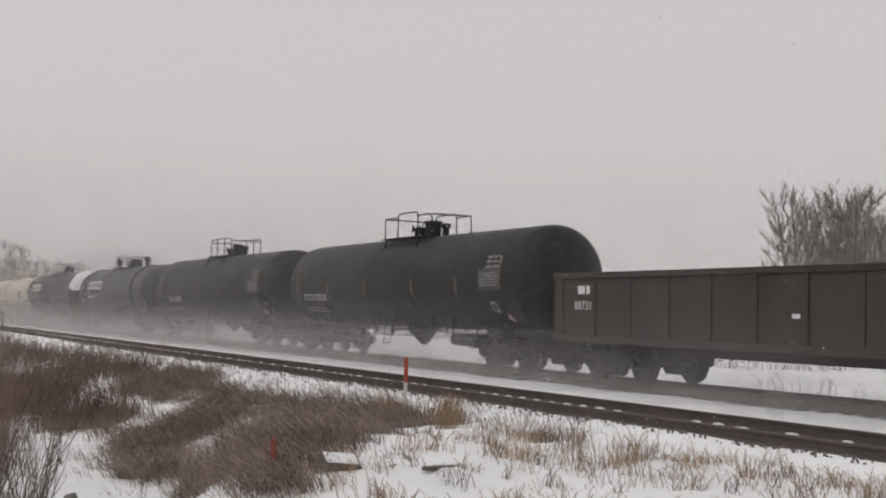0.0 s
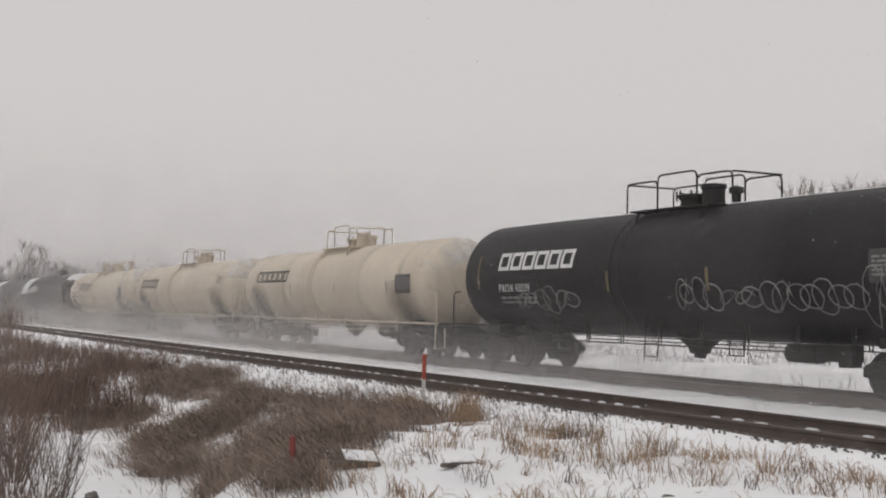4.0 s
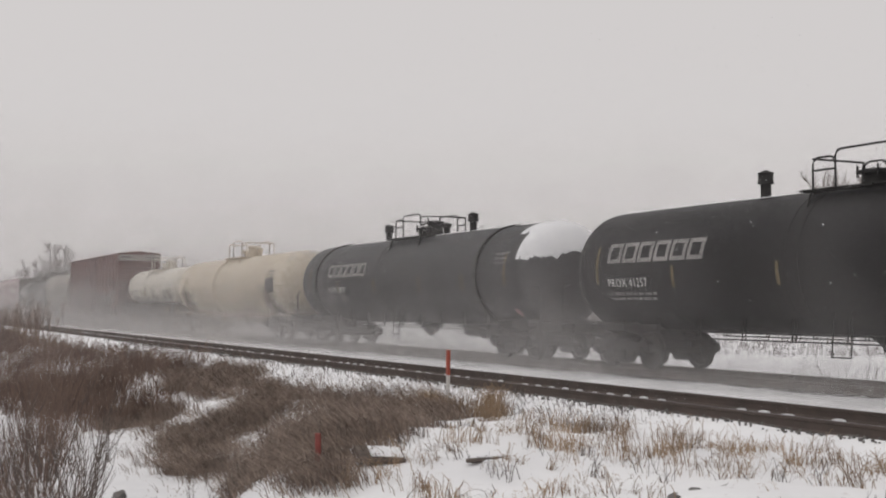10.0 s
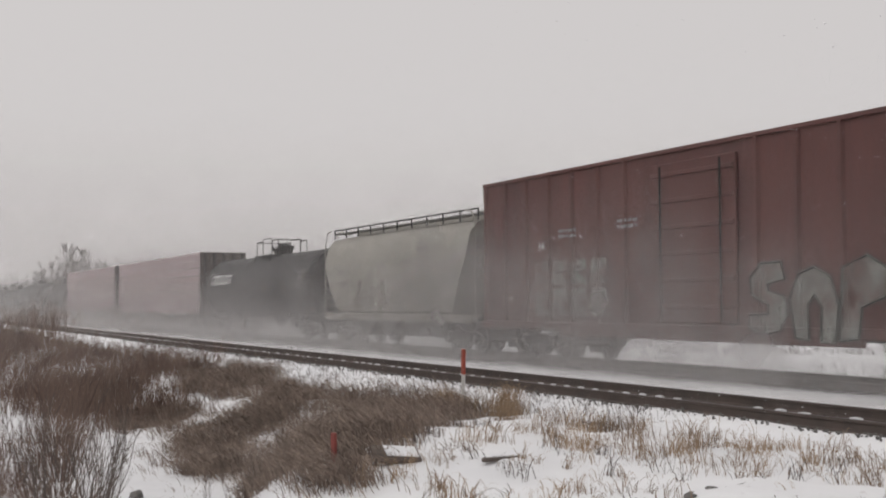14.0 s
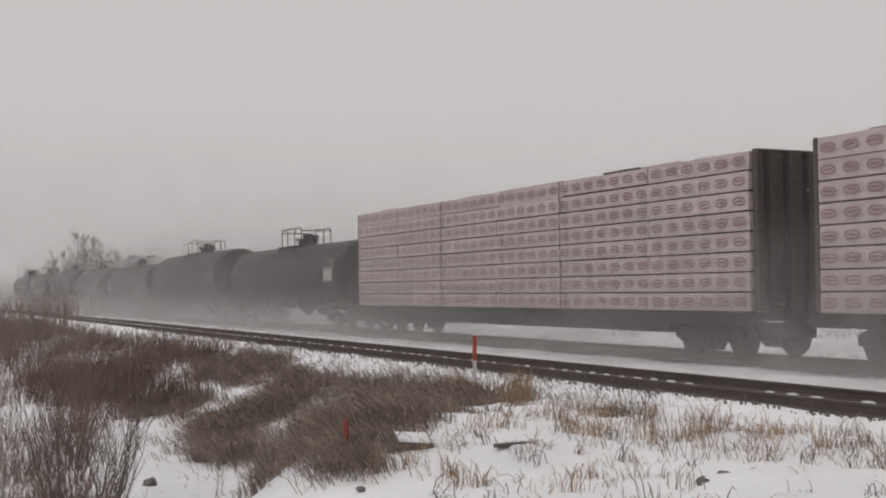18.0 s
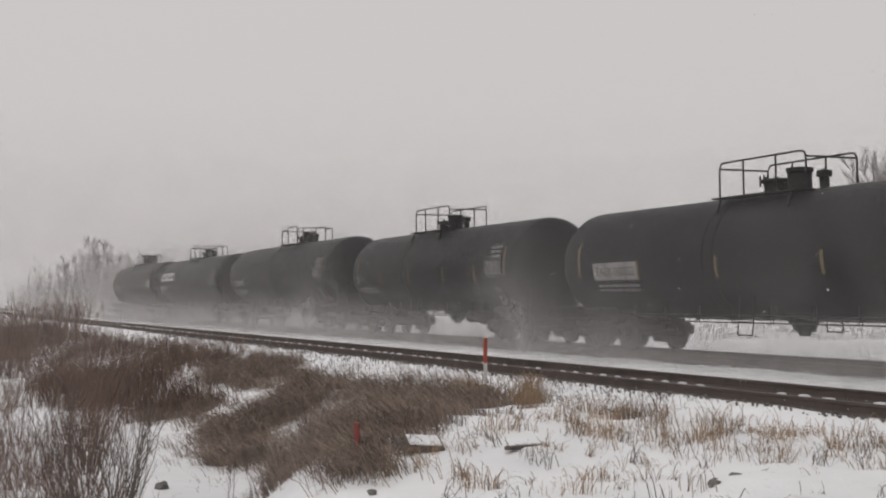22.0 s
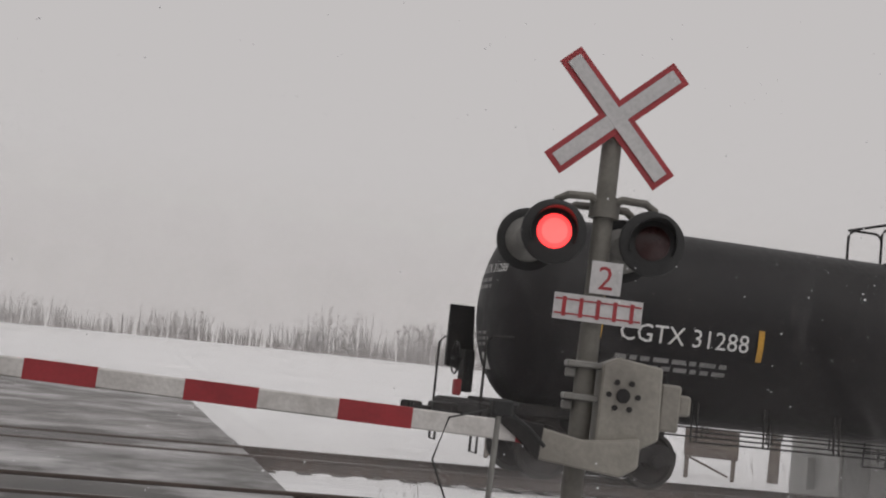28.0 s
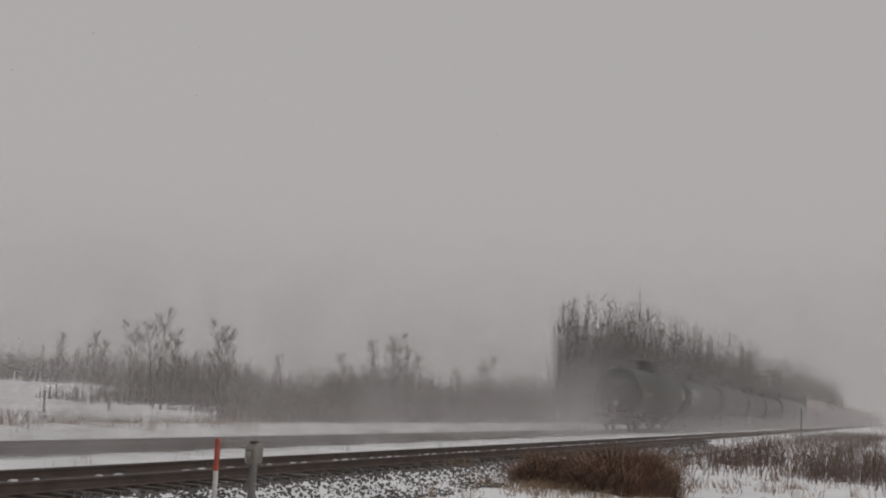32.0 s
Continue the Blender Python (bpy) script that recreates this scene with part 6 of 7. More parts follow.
# ---- crossing signal and gate ----
def signal_lamp(parent, x, y, z, face, lit, label):
    """A round black background plate with hood, body and lens; face -1 looks to the near road, 1 away from it."""
    m = pose(x, y, z, 0, 0, 0 if face < 0 else 180)
    plate = part("background_plate", kept("bgplate", lambda: Kit().lathe([(-0.01, 0.001), (-0.012, 0.225), (0.0, 0.25), (0.03, 0.255), (0.035, 0.24), (0.01, 0.001)], "y", 32).mesh("background_plate", smooth=True)), BLACKPL, parent, label, m)
    part("lamp_body", kept("lampbody", lambda: Kit().lathe([(0.01, 0.19), (0.10, 0.17), (0.2, 0.11), (0.22, 0.001)], "y", 20).mesh("lamp_body", smooth=True)), GALV, plate)
    hood = Kit()
    n = 20
    for i in range(n):
        a, b = (math.pi * (-0.15 + 1.3 * t / n) for t in (i, i + 1))
        q = [(0.185 * math.cos(a), 0.185 * math.sin(a)), (0.185 * math.cos(b), 0.185 * math.sin(b))]
        d = [0.22 * max(0.25, math.sin(t)) for t in (a, b)]
        hood.add([(q[0][0], 0, q[0][1]), (q[1][0], 0, q[1][1]), (q[1][0], -d[1], q[1][1]), (q[0][0], -d[0], q[0][1]),
                  (q[0][0] * 0.95, 0, q[0][1] * 0.95), (q[1][0] * 0.95, 0, q[1][1] * 0.95), (q[1][0] * 0.95, -d[1], q[1][1] * 0.95), (q[0][0] * 0.95, -d[0], q[0][1] * 0.95)],
                 [(0, 1, 2, 3), (7, 6, 5, 4), (3, 2, 6, 7)])
    part("hood", kept("hood", lambda: hood.mesh("hood", smooth=True)), BLACKPL, plate)
    part("lens", kept("lens", lambda: Kit().lathe([(-0.045, 0.001), (-0.04, 0.07), (-0.018, 0.132), (-0.01, 0.136)], "y", 24).mesh("lens", smooth=True)), LITRED if lit else LENSRED, plate,
         "glowing red lens" if lit else "dark red lens")
    if lit:
        part("lamp_core", kept("lampcore", lambda: Kit().lathe([(-0.05, 0.001), (-0.047, 0.06), (-0.037, 0.1)], "y", 20).mesh("lamp_core", smooth=True)), LITCORE, plate, "hot middle of the lit lens")


def crossing_signal(x, y):
    s = thing("crossing_signal", "gray crossing mast with white crossbuck, red lamps and lowered gate", "crossing signal", pose(x, y, 0, 0, 1.2, -14))
    part("foundation", Kit().lathe([(-0.6, 0.3), (0.35, 0.26), (0.36, 0.2), (0.55, 0.17), (0.56, 0.07)], "z", 8).mesh("foundation", 0.01), MASTGRAY, s, "base casting with bolts")
    part("mast", Kit().lathe([(0.3, 0.085), (3.55, 0.078), (3.56, 0.04)], "z", 20).mesh("mast", smooth=True), MASTGRAY, s)
    for a, lab in ((56, "white blade with red edge"), (-34, "white blade with red edge")):
        q = pose(0, -0.105 if a > 0 else -0.112, 3.62, 0, a - 8, 0)
        b = part("crossbuck_blade", Kit().box((0, 0, 0), (1.24, 0.012, 0.205)).mesh("crossbuck_blade", 0.002), REDMARK, s, "red-edged crossbuck blade", q)
        part("blade_face", Kit().box((0, -0.019 if a > 0 else -0.010, 0), (1.15, 0.006, 0.115)).mesh("blade_face"), SIGNWHITE, b, lab)
    arm = Kit()
    for d in (-1, 1):
        arm.tube([(0, -0.02, 2.92), (d * 0.12, -0.08, 2.99), (d * 0.30, -0.1, 2.98), (d * 0.38, -0.06, 2.94), (d * 0.38, 0.0, 2.86)], 0.032, 8)
        arm.tube([(0, 0.05, 2.93), (d * 0.2, 0.2, 2.95), (d * 0.34, 0.3, 2.86)], 0.032, 8)
    arm.lathe([(2.84, 0.12), (3.0, 0.12)], "z", 12)
    part("lamp_arm", arm.mesh("lamp_arm", smooth=True), MASTGRAY, s, "cross arm that carries the lamps")
    for d, lit in ((-1, True), (1, False)):
        signal_lamp(s, d * 0.38, -0.12, 2.68, -1, lit, "round black lamp plate with hood")
        signal_lamp(s, d * 0.38 - 0.16, 0.32, 2.64, 1, False, "lamp that faces away")
    n = part("track_count_plate", Kit().box((0.06, -0.11, 2.37), (0.24, 0.01, 0.25)).mesh("track_count_plate"), SIGNWHITE, s, "small white number plate")
    part("digit", flat_on(letters("2", 0.26), -0.118, -0.01, 2.28), REDMARK, n, "red figure")
    t = part("track_plate", Kit().box((0.02, -0.125, 2.12), (0.68, 0.01, 0.2)).mesh("track_plate"), SIGNWHITE, s, "white plate with a red track symbol")
    k = Kit()
    for z in (2.065, 2.175):
        k.box((0.02, -0.133, z), (0.66, 0.004, 0.012))
    for i in range(5):
        k.box((-0.24 + i * 0.13, -0.134, 2.12), (0.03, 0.004, 0.15))
    part("track_symbol", k.mesh("track_symbol"), REDMARK, t, "red rails and ties")
    part("gate_box", Kit().prism([(0.10, 1.05), (0.10, 1.72), (0.22, 1.78), (0.55, 1.74), (0.57, 1.2), (0.44, 1.12), (0.44, 0.98), (0.15, 0.98)], -0.22, 0.16, "y").mesh("gate_box", 0.015), BOXGRAY, s, "gate mechanism box")
    part("gate_motor_cover", Kit().box((0.64, -0.03, 1.45), (0.16, 0.26, 0.36)).box((0.76, -0.03, 1.48), (0.10, 0.16, 0.16)).mesh("gate_motor_cover", 0.02), BOXGRAY, s)
    k = Kit()
    k.lathe([(-0.245, 0.05), (-0.225, 0.055)], "y", 12, (0.27, 0, 1.5))
    for i in range(6):
        a = i * math.pi / 3
        k.lathe([(-0.24, 0.022), (-0.22, 0.022)], "y", 8, (0.27 + 0.11 * math.cos(a), 0, 1.5 + 0.11 * math.sin(a)))
    part("gate_bolts", k.mesh("gate_bolts"), DARK, s, "ring of dark bolts")
    for z in (1.7, 1.45):
        part("clamp", Kit().box((-0.02, 0, z), (0.28, 0.24, 0.05)).box((-0.12, -0.02, z - 0.07), (0.08, 0.06, 0.07)).mesh("clamp", 0.01), GALV, s)
    part("gate_elbow", Kit().prism([(0.42, 1.2), (0.42, 0.98), (0.30, 0.90), (-0.35, 0.96), (-0.42, 1.1), (-0.35, 1.2), (0.0, 1.14), (0.2, 1.16)], -0.30, -0.19, "y").mesh("gate_elbow", 0.015), BOXGRAY, s, "bent arm support")
    part("gate_joint", Kit().prism([(-0.32, 0.94), (-0.30, 1.22), (-0.72, 1.26), (-0.5, 1.1)], -0.33, -0.30, "y").mesh("gate_joint", 0.01), DARK, s)
    g = part("gate_arm", Kit().box((-2.55, -0.26, 1.14), (4.5, 0.05, 0.15)).mesh("gate_arm", 0.012), POSTWHITE, s, "white gate arm with red bands")
    for x in (-0.45, -1.55, -2.7, -3.9):
        part("red_band", Kit().box((x, -0.26, 1.14), (0.55 if x < -1 else 0.10, 0.056, 0.156)).mesh("red_band"), REDMARK, g, "red reflective band")
    return s


crossing_signal(3.40, 8.6)


def tripod(x, y):
    s = thing("camera_tripod", "slim gray tripod with a black head and cable", "tripod", pose(x, y, -0.08))
    part("column", Kit().tube([(0, 0, 0.75), (0.02, 0, 1.42)], 0.016, 10).mesh("column", smooth=True), GALV, s)
    part("head", Kit().box((0.03, 0, 1.46), (0.12, 0.09, 0.09)).box((0.08, 0, 1.48), (0.1, 0.05, 0.03)).mesh("head", 0.012), BLACKPL, s, "black pan head")
    part("collar", Kit().lathe([(0.70, 0.05), (0.74, 0.065), (0.84, 0.06), (0.88, 0.025)], "z", 12).mesh("collar", smooth=True), BLACKPL, s)
    for i in range(3):
        a = 0.5 + i * 2.094
        part("leg", Kit().tube([(0.03 * math.cos(a), 0.03 * math.sin(a), 0.78), (0.42 * math.cos(a), 0.42 * math.sin(a), 0.0)], 0.016, 8).mesh("leg", smooth=True), GALV, s)
    part("pan_bar", Kit().tube([(0.06, 0, 1.45), (0.22, 0.05, 1.36), (0.32, 0.06, 1.27)], 0.012, 8).mesh("pan_bar", smooth=True), BLACKPL, s)
    part("cable", Kit().tube([(-0.01, 0, 1.45), (-0.25, 0.02, 1.38), (-0.32, 0.02, 1.15), (-0.22, 0, 0.92), (-0.05, 0, 0.72), (0.2, 0, 0.66), (0.42, 0.02, 0.75)], 0.006, 5).mesh("cable", smooth=True), BLACKPL, s, "thin black cable")


tripod(1.98, 6.2)


# ---- trackside furniture ----
def marker_post(x, y, h, tilt):
    z = float(ground_height(x, y))
    s = thing("marker_post", "orange and white marker post in the snow by the track", "marker post", pose(x, y, z, 0, tilt, 0), "marker posts along the track")
    part("post", Kit().box((0, 0, h / 2 - 0.2), (0.095, 0.05, h + 0.4)).mesh("post", 0.01), POSTWHITE, s, "white lower post")
    part("orange_band", Kit().box((0, 0, h * 0.77), (0.10, 0.056, h * 0.48)).mesh("orange_band", 0.01), ORANGE, s, "orange upper band")


marker_post(-21.15, 10.7, 1.05, 1)
marker_post(17.0, 10.6, 1.1, -1)


def stake(x, y):
    s = thing("survey_stake", "faded red wooden stake among dead grass", "stake", pose(x, y, float(ground_height(x, y)) - 0.42, 2, 1, 30))
    part("stake_shaft", Kit().box((0, 0, 0.35), (0.06, 0.03, 1.1)).mesh("stake_shaft", 0.006), BOARDWOOD, s)
    part("stake_flagging", Kit().box((0, 0, 0.5), (0.07, 0.04, 0.82)).mesh("stake_flagging", 0.01), STAKERED, s, "red painted upper end")


stake(-12.4, 4.68)


def switch_box(x, y):
    s = thing("trackside_box", "weathered gray junction box on a short post", "junction box", pose(x, y, float(ground_height(x, y))))
    part("box_post", Kit().lathe([(-0.3, 0.07), (0.8, 0.065)], "z", 12).mesh("box_post", smooth=True), GALV, s)
    part("box", Kit().prism([(-0.14, 0.72), (-0.16, 0.98), (-0.06, 1.08), (0.1, 1.08), (0.15, 0.98), (0.14, 0.72)], -0.1, 0.1, "y").box((-0.2, 0, 0.88), (0.1, 0.08, 0.1)).mesh("box", 0.02), BOXGRAY, s)
    part("box_cap", Kit().lathe([(1.06, 0.09), (1.10, 0.08), (1.11, 0.001)], "z", 10).mesh("box_cap", smooth=True), DARK, s)


switch_box(18.0, 10.5)


def old_board(x, y, size, rz, label, tip=0):
    z = float(ground_height(x, y))
    s = thing("old_board", label, "board", pose(x, y, z + 0.035 + 0.002 * tip, tip, 5, rz))
    part("plank", Kit().box((0, 0, 0), size).mesh("plank", 0.012), BOARDWOOD, s)
    part("plank_snow", Kit().box((0.05, 0, size[2] / 2 + 0.012), (size[0] * 0.7, size[1] * 0.8, 0.02)).mesh("plank_snow", 0.008), SNOWCAP, s, "a dusting of snow")


old_board(-12.72, 5.56, (0.56, 0.30, 0.07), 84, "weathered plank lying half under snow", 22)
old_board(-12.3, 6.82, (1.15, 0.07, 0.05), 121, "gray stick lying on the snow")


def dirt_clod(x, y, r, seed):
    rnd = random.Random(seed)
    bm = bmesh.new()
    bmesh.ops.create_icosphere(bm, subdivisions=2, radius=r)
    for v in bm.verts:
        v.co *= 0.75 + 0.5 * rnd.random()
        v.co.z *= 0.6
    me = bpy.data.meshes.new("clod")
    bm.to_mesh(me)
    bm.free()
    ob = part("dirt_clod", me, STONE, None, "", pose(x, y, float(ground_height(x, y)) + r * 0.2))
    tagged(ob, "dark frozen clod of soil on the snow", "clod")


dirt_clod(-20.1, 4.1, 0.13, 1)
dirt_clod(-11.0, 4.3, 0.05, 2)
for i in range(16):
    dirt_clod(-9.1 - 0.05 * i - 0.06 * (i % 3), 6.95 + 0.115 * i, 0.028 + 0.012 * (i * 7 % 4), 10 + i)


def equipment_hut():
    z = -0.55
    s = thing("equipment_hut", "gray sheet-metal signal hut with roof vent", "equipment hut", pose(15.6, 22.9, z, 0, 0, -4))
    w, d, h = 1.95, 2.2, 2.55
    part("walls", Kit().box((0, 0, h / 2 + 0.12), (w, d, h - 0.1)).mesh("walls", 0.02), HUTGRAY, s)
    part("roof", Kit().prism([(-w / 2 - 0.07, h + 0.06), (-w / 2 - 0.07, h + 0.12), (0, h + 0.17), (w / 2 + 0.07, h + 0.12), (w / 2 + 0.07, h + 0.06)], -d / 2 - 0.07, d / 2 + 0.07, "y").mesh("roof", 0.01), HUTGRAY, s)
    part("roof_vent", Kit().lathe([(0, 0.13), (0.16, 0.13), (0.17, 0.2), (0.28, 0.2), (0.32, 0.001)], "z", 14, (0.3, -0.2, h + 0.14)).mesh("roof_vent", smooth=True), GALV, s)
    dr = part("door", Kit().box((0.1, -d / 2 - 0.02, 1.2), (0.86, 0.04, 2.0)).mesh("door", 0.01), HUTGRAY, s, "closed sheet-metal door")
    part("door_handle", Kit().box((-0.2, -d / 2 - 0.07, 1.25), (0.05, 0.06, 0.22)).mesh("door_handle", 0.01), DARK, dr)
    for x in (-w / 2, w / 2):
        part("corner_trim", Kit().box((x, -d / 2, h / 2 + 0.1), (0.07, 0.07, h)).mesh("corner_trim", 0.01), GALV, s)
    for x, y in ((-w / 2, -d / 2), (w / 2, -d / 2), (-w / 2, d / 2), (w / 2, d / 2)):
        k = Kit()
        k.tube([(x + 0.07 * math.cos(a), y, h + 0.2 + 0.07 * math.sin(a)) for a in np.linspace(0, 6.28, 12)], 0.015, 5)
        part("lifting_eye", k.mesh("lifting_eye"), GALV, s)
    part("footing", Kit().box((0, 0, 0.03), (w - 0.1, d - 0.1, 0.3)).mesh("footing"), GALV, s)
    part("cable_box", Kit().box((-w / 2 - 0.1, 0.2, 0.7), (0.2, 0.5, 0.7)).mesh("cable_box", 0.02), HUTGRAY, s)


equipment_hut()


def utility_pole(x, y, h, gear):
    z = float(ground_height(x, y))
    s = thing("utility_pole", "weathered wooden utility pole with transformer" if gear else "plain weathered wooden utility pole", "utility pole", pose(x, y, z, 0, 1.2, 0), "poles beside the road")
    part("pole_shaft", Kit().lathe([(-0.5, 0.16), (0.5, 0.15), (h, 0.10), (h + 0.01, 0.02)], "z", 12).mesh("pole_shaft", smooth=True), POLEWOOD, s)
    if gear:
        part("transformer", Kit().lathe([(h - 1.45, 0.12), (h - 1.42, 0.17), (h - 0.85, 0.17), (h - 0.82, 0.1)], "z", 14, (-0.27, 0, 0)).lathe([(h - 0.82, 0.03), (h - 0.65, 0.04)], "z", 8, (-0.3, 0, 0)).mesh("transformer", smooth=True), GALV, s, "gray can transformer")
        part("cutout", Kit().box((0.15, 0, h - 0.95), (0.08, 0.08, 0.45)).mesh("cutout", 0.01), DARK, s)
        part("top_insulator", Kit().tube([(0, 0, h - 0.05), (-0.2, 0, h - 0.08), (-0.28, 0, h - 0.16)], 0.025, 6).lathe([(h - 0.1, 0.04), (h + 0.02, 0.03)], "z", 8, (-0.28, 0, 0)).mesh("top_insulator"), DARK, s)
        part("meter", Kit().box((0.0, -0.16, 1.3), (0.18, 0.1, 0.25)).mesh("meter", 0.01), GALV, s)


utility_pole(17.7, 29.8, 6.45, True)
utility_pole(14.6, 44.0, 4.1, False)


def wire():
    pts = [Vector((17.45, 29.8, 4.85)).lerp(Vector((14.6, 44.0, 3.9)), t) - Vector((0, 0, 0.35 * 4 * t * (1 - t))) for t in np.linspace(0, 1, 18)]
    ob = part("overhead_wire", Kit().tube(pts, 0.007, 4).mesh("overhead_wire"), DARK)
    tagged(ob, "thin sagging service wire from the pole", "wire")


wire()


def notice_board():
    z = float(ground_height(15.6, 29.5))
    s = thing("notice_board", "blank gray board on two wooden posts", "sign board", pose(15.6, 29.5, z, 0, 0, -20))
    for x in (-0.62, 0.62):
        part("post", Kit().box((x, 0, 0.5), (0.11, 0.11, 1.5)).mesh("post", 0.01), POLEWOOD, s)
    part("panel", Kit().box((0, -0.08, 0.95), (1.45, 0.05, 0.78)).mesh("panel", 0.01), BOARDWOOD, s)
    part("brace", Kit().tube([(-0.6, 0.05, 0.55), (0.5, 0.05, 0.1)], 0.035, 6).mesh("brace"), POLEWOOD, s)


notice_board()


def field_fence():
    s = thing("field_fence", "low wooden fence rails in front of the field", "fence", pose(0, 0, 0), kind="")
    for i, x in enumerate(np.linspace(9.5, 14.2, 4)):
        part("post", Kit().box((x, 30.2, float(ground_height(x, 30.2)) + 0.35), (0.11, 0.11, 1.1)).mesh("post", 0.01), POLEWOOD, s)
    part("rail", Kit().tube([(9.5, 30.1, 0.05), (14.2, 30.1, 0.08)], 0.045, 6).mesh("rail"), POLEWOOD, s)
    for i in range(9):
        x, y = 30 + i * 9.0, 41 + i * 2.2
        part("wire_post", Kit().lathe([(-0.2, 0.06), (1.25, 0.05)], "z", 8, (x, y, float(ground_height(x, y)))).mesh("wire_post", smooth=True), POLEWOOD, s)
    for z in (0.5, 0.9):
        part("wire", Kit().tube([(30 + i * 9.0, 41 + i * 2.2, float(ground_height(30 + i * 9.0, 41 + i * 2.2)) + z) for i in range(9)], 0.008, 4).mesh("wire"), GALV, s)


field_fence()


def distant_signal(x, y, h, label):
    s = thing("track_sign", label, "track sign", pose(x, y, float(ground_height(x, y))))
    part("sign_post", Kit().lathe([(-0.3, 0.06), (h, 0.05)], "z", 8).mesh("sign_post"), GALV, s)
    part("sign_head", Kit().box((0, 0, h), (0.75, 0.06, 0.4)).mesh("sign_head", 0.02), DARK, s)


distant_signal(-98, 42, 3.0, "small dark sign on a post beyond the tracks")
distant_signal(96, 8.2, 2.6, "thin dark marker sign beside the track")


# ---- trees ----
def bare_tree(h, seed, leaders=3, fan=0.16, limbs=11, twigs=(7, 7), thick=1.0, reach=1.0):
    """A short trunk that parts into upright leaders; limbs arch up from these and fork into a crown of fine bare twigs."""
    rnd = random.Random(seed)
    wood, fine = Kit(), Kit()

    def shoot(kit, p, d, length, r, up, n, sides, sway=0.09):
        pts, q, e = [p.copy()], p.copy(), d.copy()
        for _ in range(n):
            e = (e + Vector((rnd.gauss(0, sway), rnd.gauss(0, sway), up + rnd.gauss(0, 0.05)))).normalized()
            q = q + e * length / n
            pts.append(q.copy())
        kit.tube(pts, r, sides, r * 0.3)
        return pts

    def along(pts, t):
        k = min(len(pts) - 2, int(t * (len(pts) - 1)))
        return pts[k].lerp(pts[k + 1], t * (len(pts) - 1) - k), (pts[k + 1] - pts[k]).normalized()

    for q in range(leaders):
        a = 6.28 * (q + rnd.uniform(-0.3, 0.3)) / leaders
        d = Vector((math.cos(a) * fan, math.sin(a) * fan, 1)).normalized() if leaders > 1 else Vector((rnd.gauss(0, 0.03), rnd.gauss(0, 0.03), 1))
        tall = h * (rnd.uniform(0.8, 1.0) if q else 0.98)
        stem = shoot(wood, Vector((math.cos(a) * 0.1, math.sin(a) * 0.1, -0.2)) * (leaders > 1), d, tall, h * 0.0105 * thick, 0.03, 6, 6, 0.035)
        for i in range(limbs):
            t = 0.22 + 0.74 * (i + rnd.random()) / limbs
            p, e = along(stem, t)
            b = rnd.uniform(0, 6.28)
            side = (e * 0.75 + Vector((math.cos(b), math.sin(b), 0.1)) * rnd.uniform(0.5, 0.9)).normalized()
            limb = shoot(wood, p, side, reach * tall * (0.40 - 0.30 * t) * rnd.uniform(0.75, 1.2), h * 0.0034 * reach * thick * (1.2 - 0.5 * t), 0.13, 4, 4)
            for _ in range(twigs[0]):
                p2, e2 = along(limb, rnd.uniform(0.2, 1.0))
                c = rnd.uniform(0, 6.28)
                w = (e2 * 0.8 + Vector((math.cos(c), math.sin(c), rnd.uniform(-0.2, 0.5))) * 0.6).normalized()
                spray = shoot(fine, p2, w, tall * rnd.uniform(0.06, 0.13), h * 0.0020 * thick, 0.1, 2, 3)
                for _ in range(twigs[1]):
                    p3, e3 = along(spray, rnd.uniform(0.1, 1.0))
                    c = rnd.uniform(0, 6.28)
                    w = (e3 + Vector((math.cos(c), math.sin(c), rnd.uniform(-0.1, 0.6))) * 0.6).normalized()
                    fine.tube([p3, p3 + w * tall * rnd.uniform(0.025, 0.06)], h * 0.0014 * thick, 3, h * 0.0006 * thick)
    return wood.mesh("trunk"), fine.mesh("crown")


TREES = [bare_tree(8.5, 40 + i, (4, 3, 5, 3, 4)[i], (0.20, 0.13, 0.24, 0.15, 0.18)[i], 10) for i in range(5)]
TREES += [bare_tree(8.5, 60 + i, (1, 2, 1)[i], 0.1, (20, 15, 18)[i], (7, 7), 0.55, 0.85) for i in range(3)]


def plant_tree(x, y, h, kind, rz, label, group):
    s = thing("bare_tree", label, "tree", pose(x, y, float(ground_height(x, y)), 0, 0, rz) @ Matrix.Scale(h / 8.5, 4), group)
    part("trunk", TREES[kind][0], BARK, s)
    part("crown", TREES[kind][1], TWIG, s, "bare twigs")


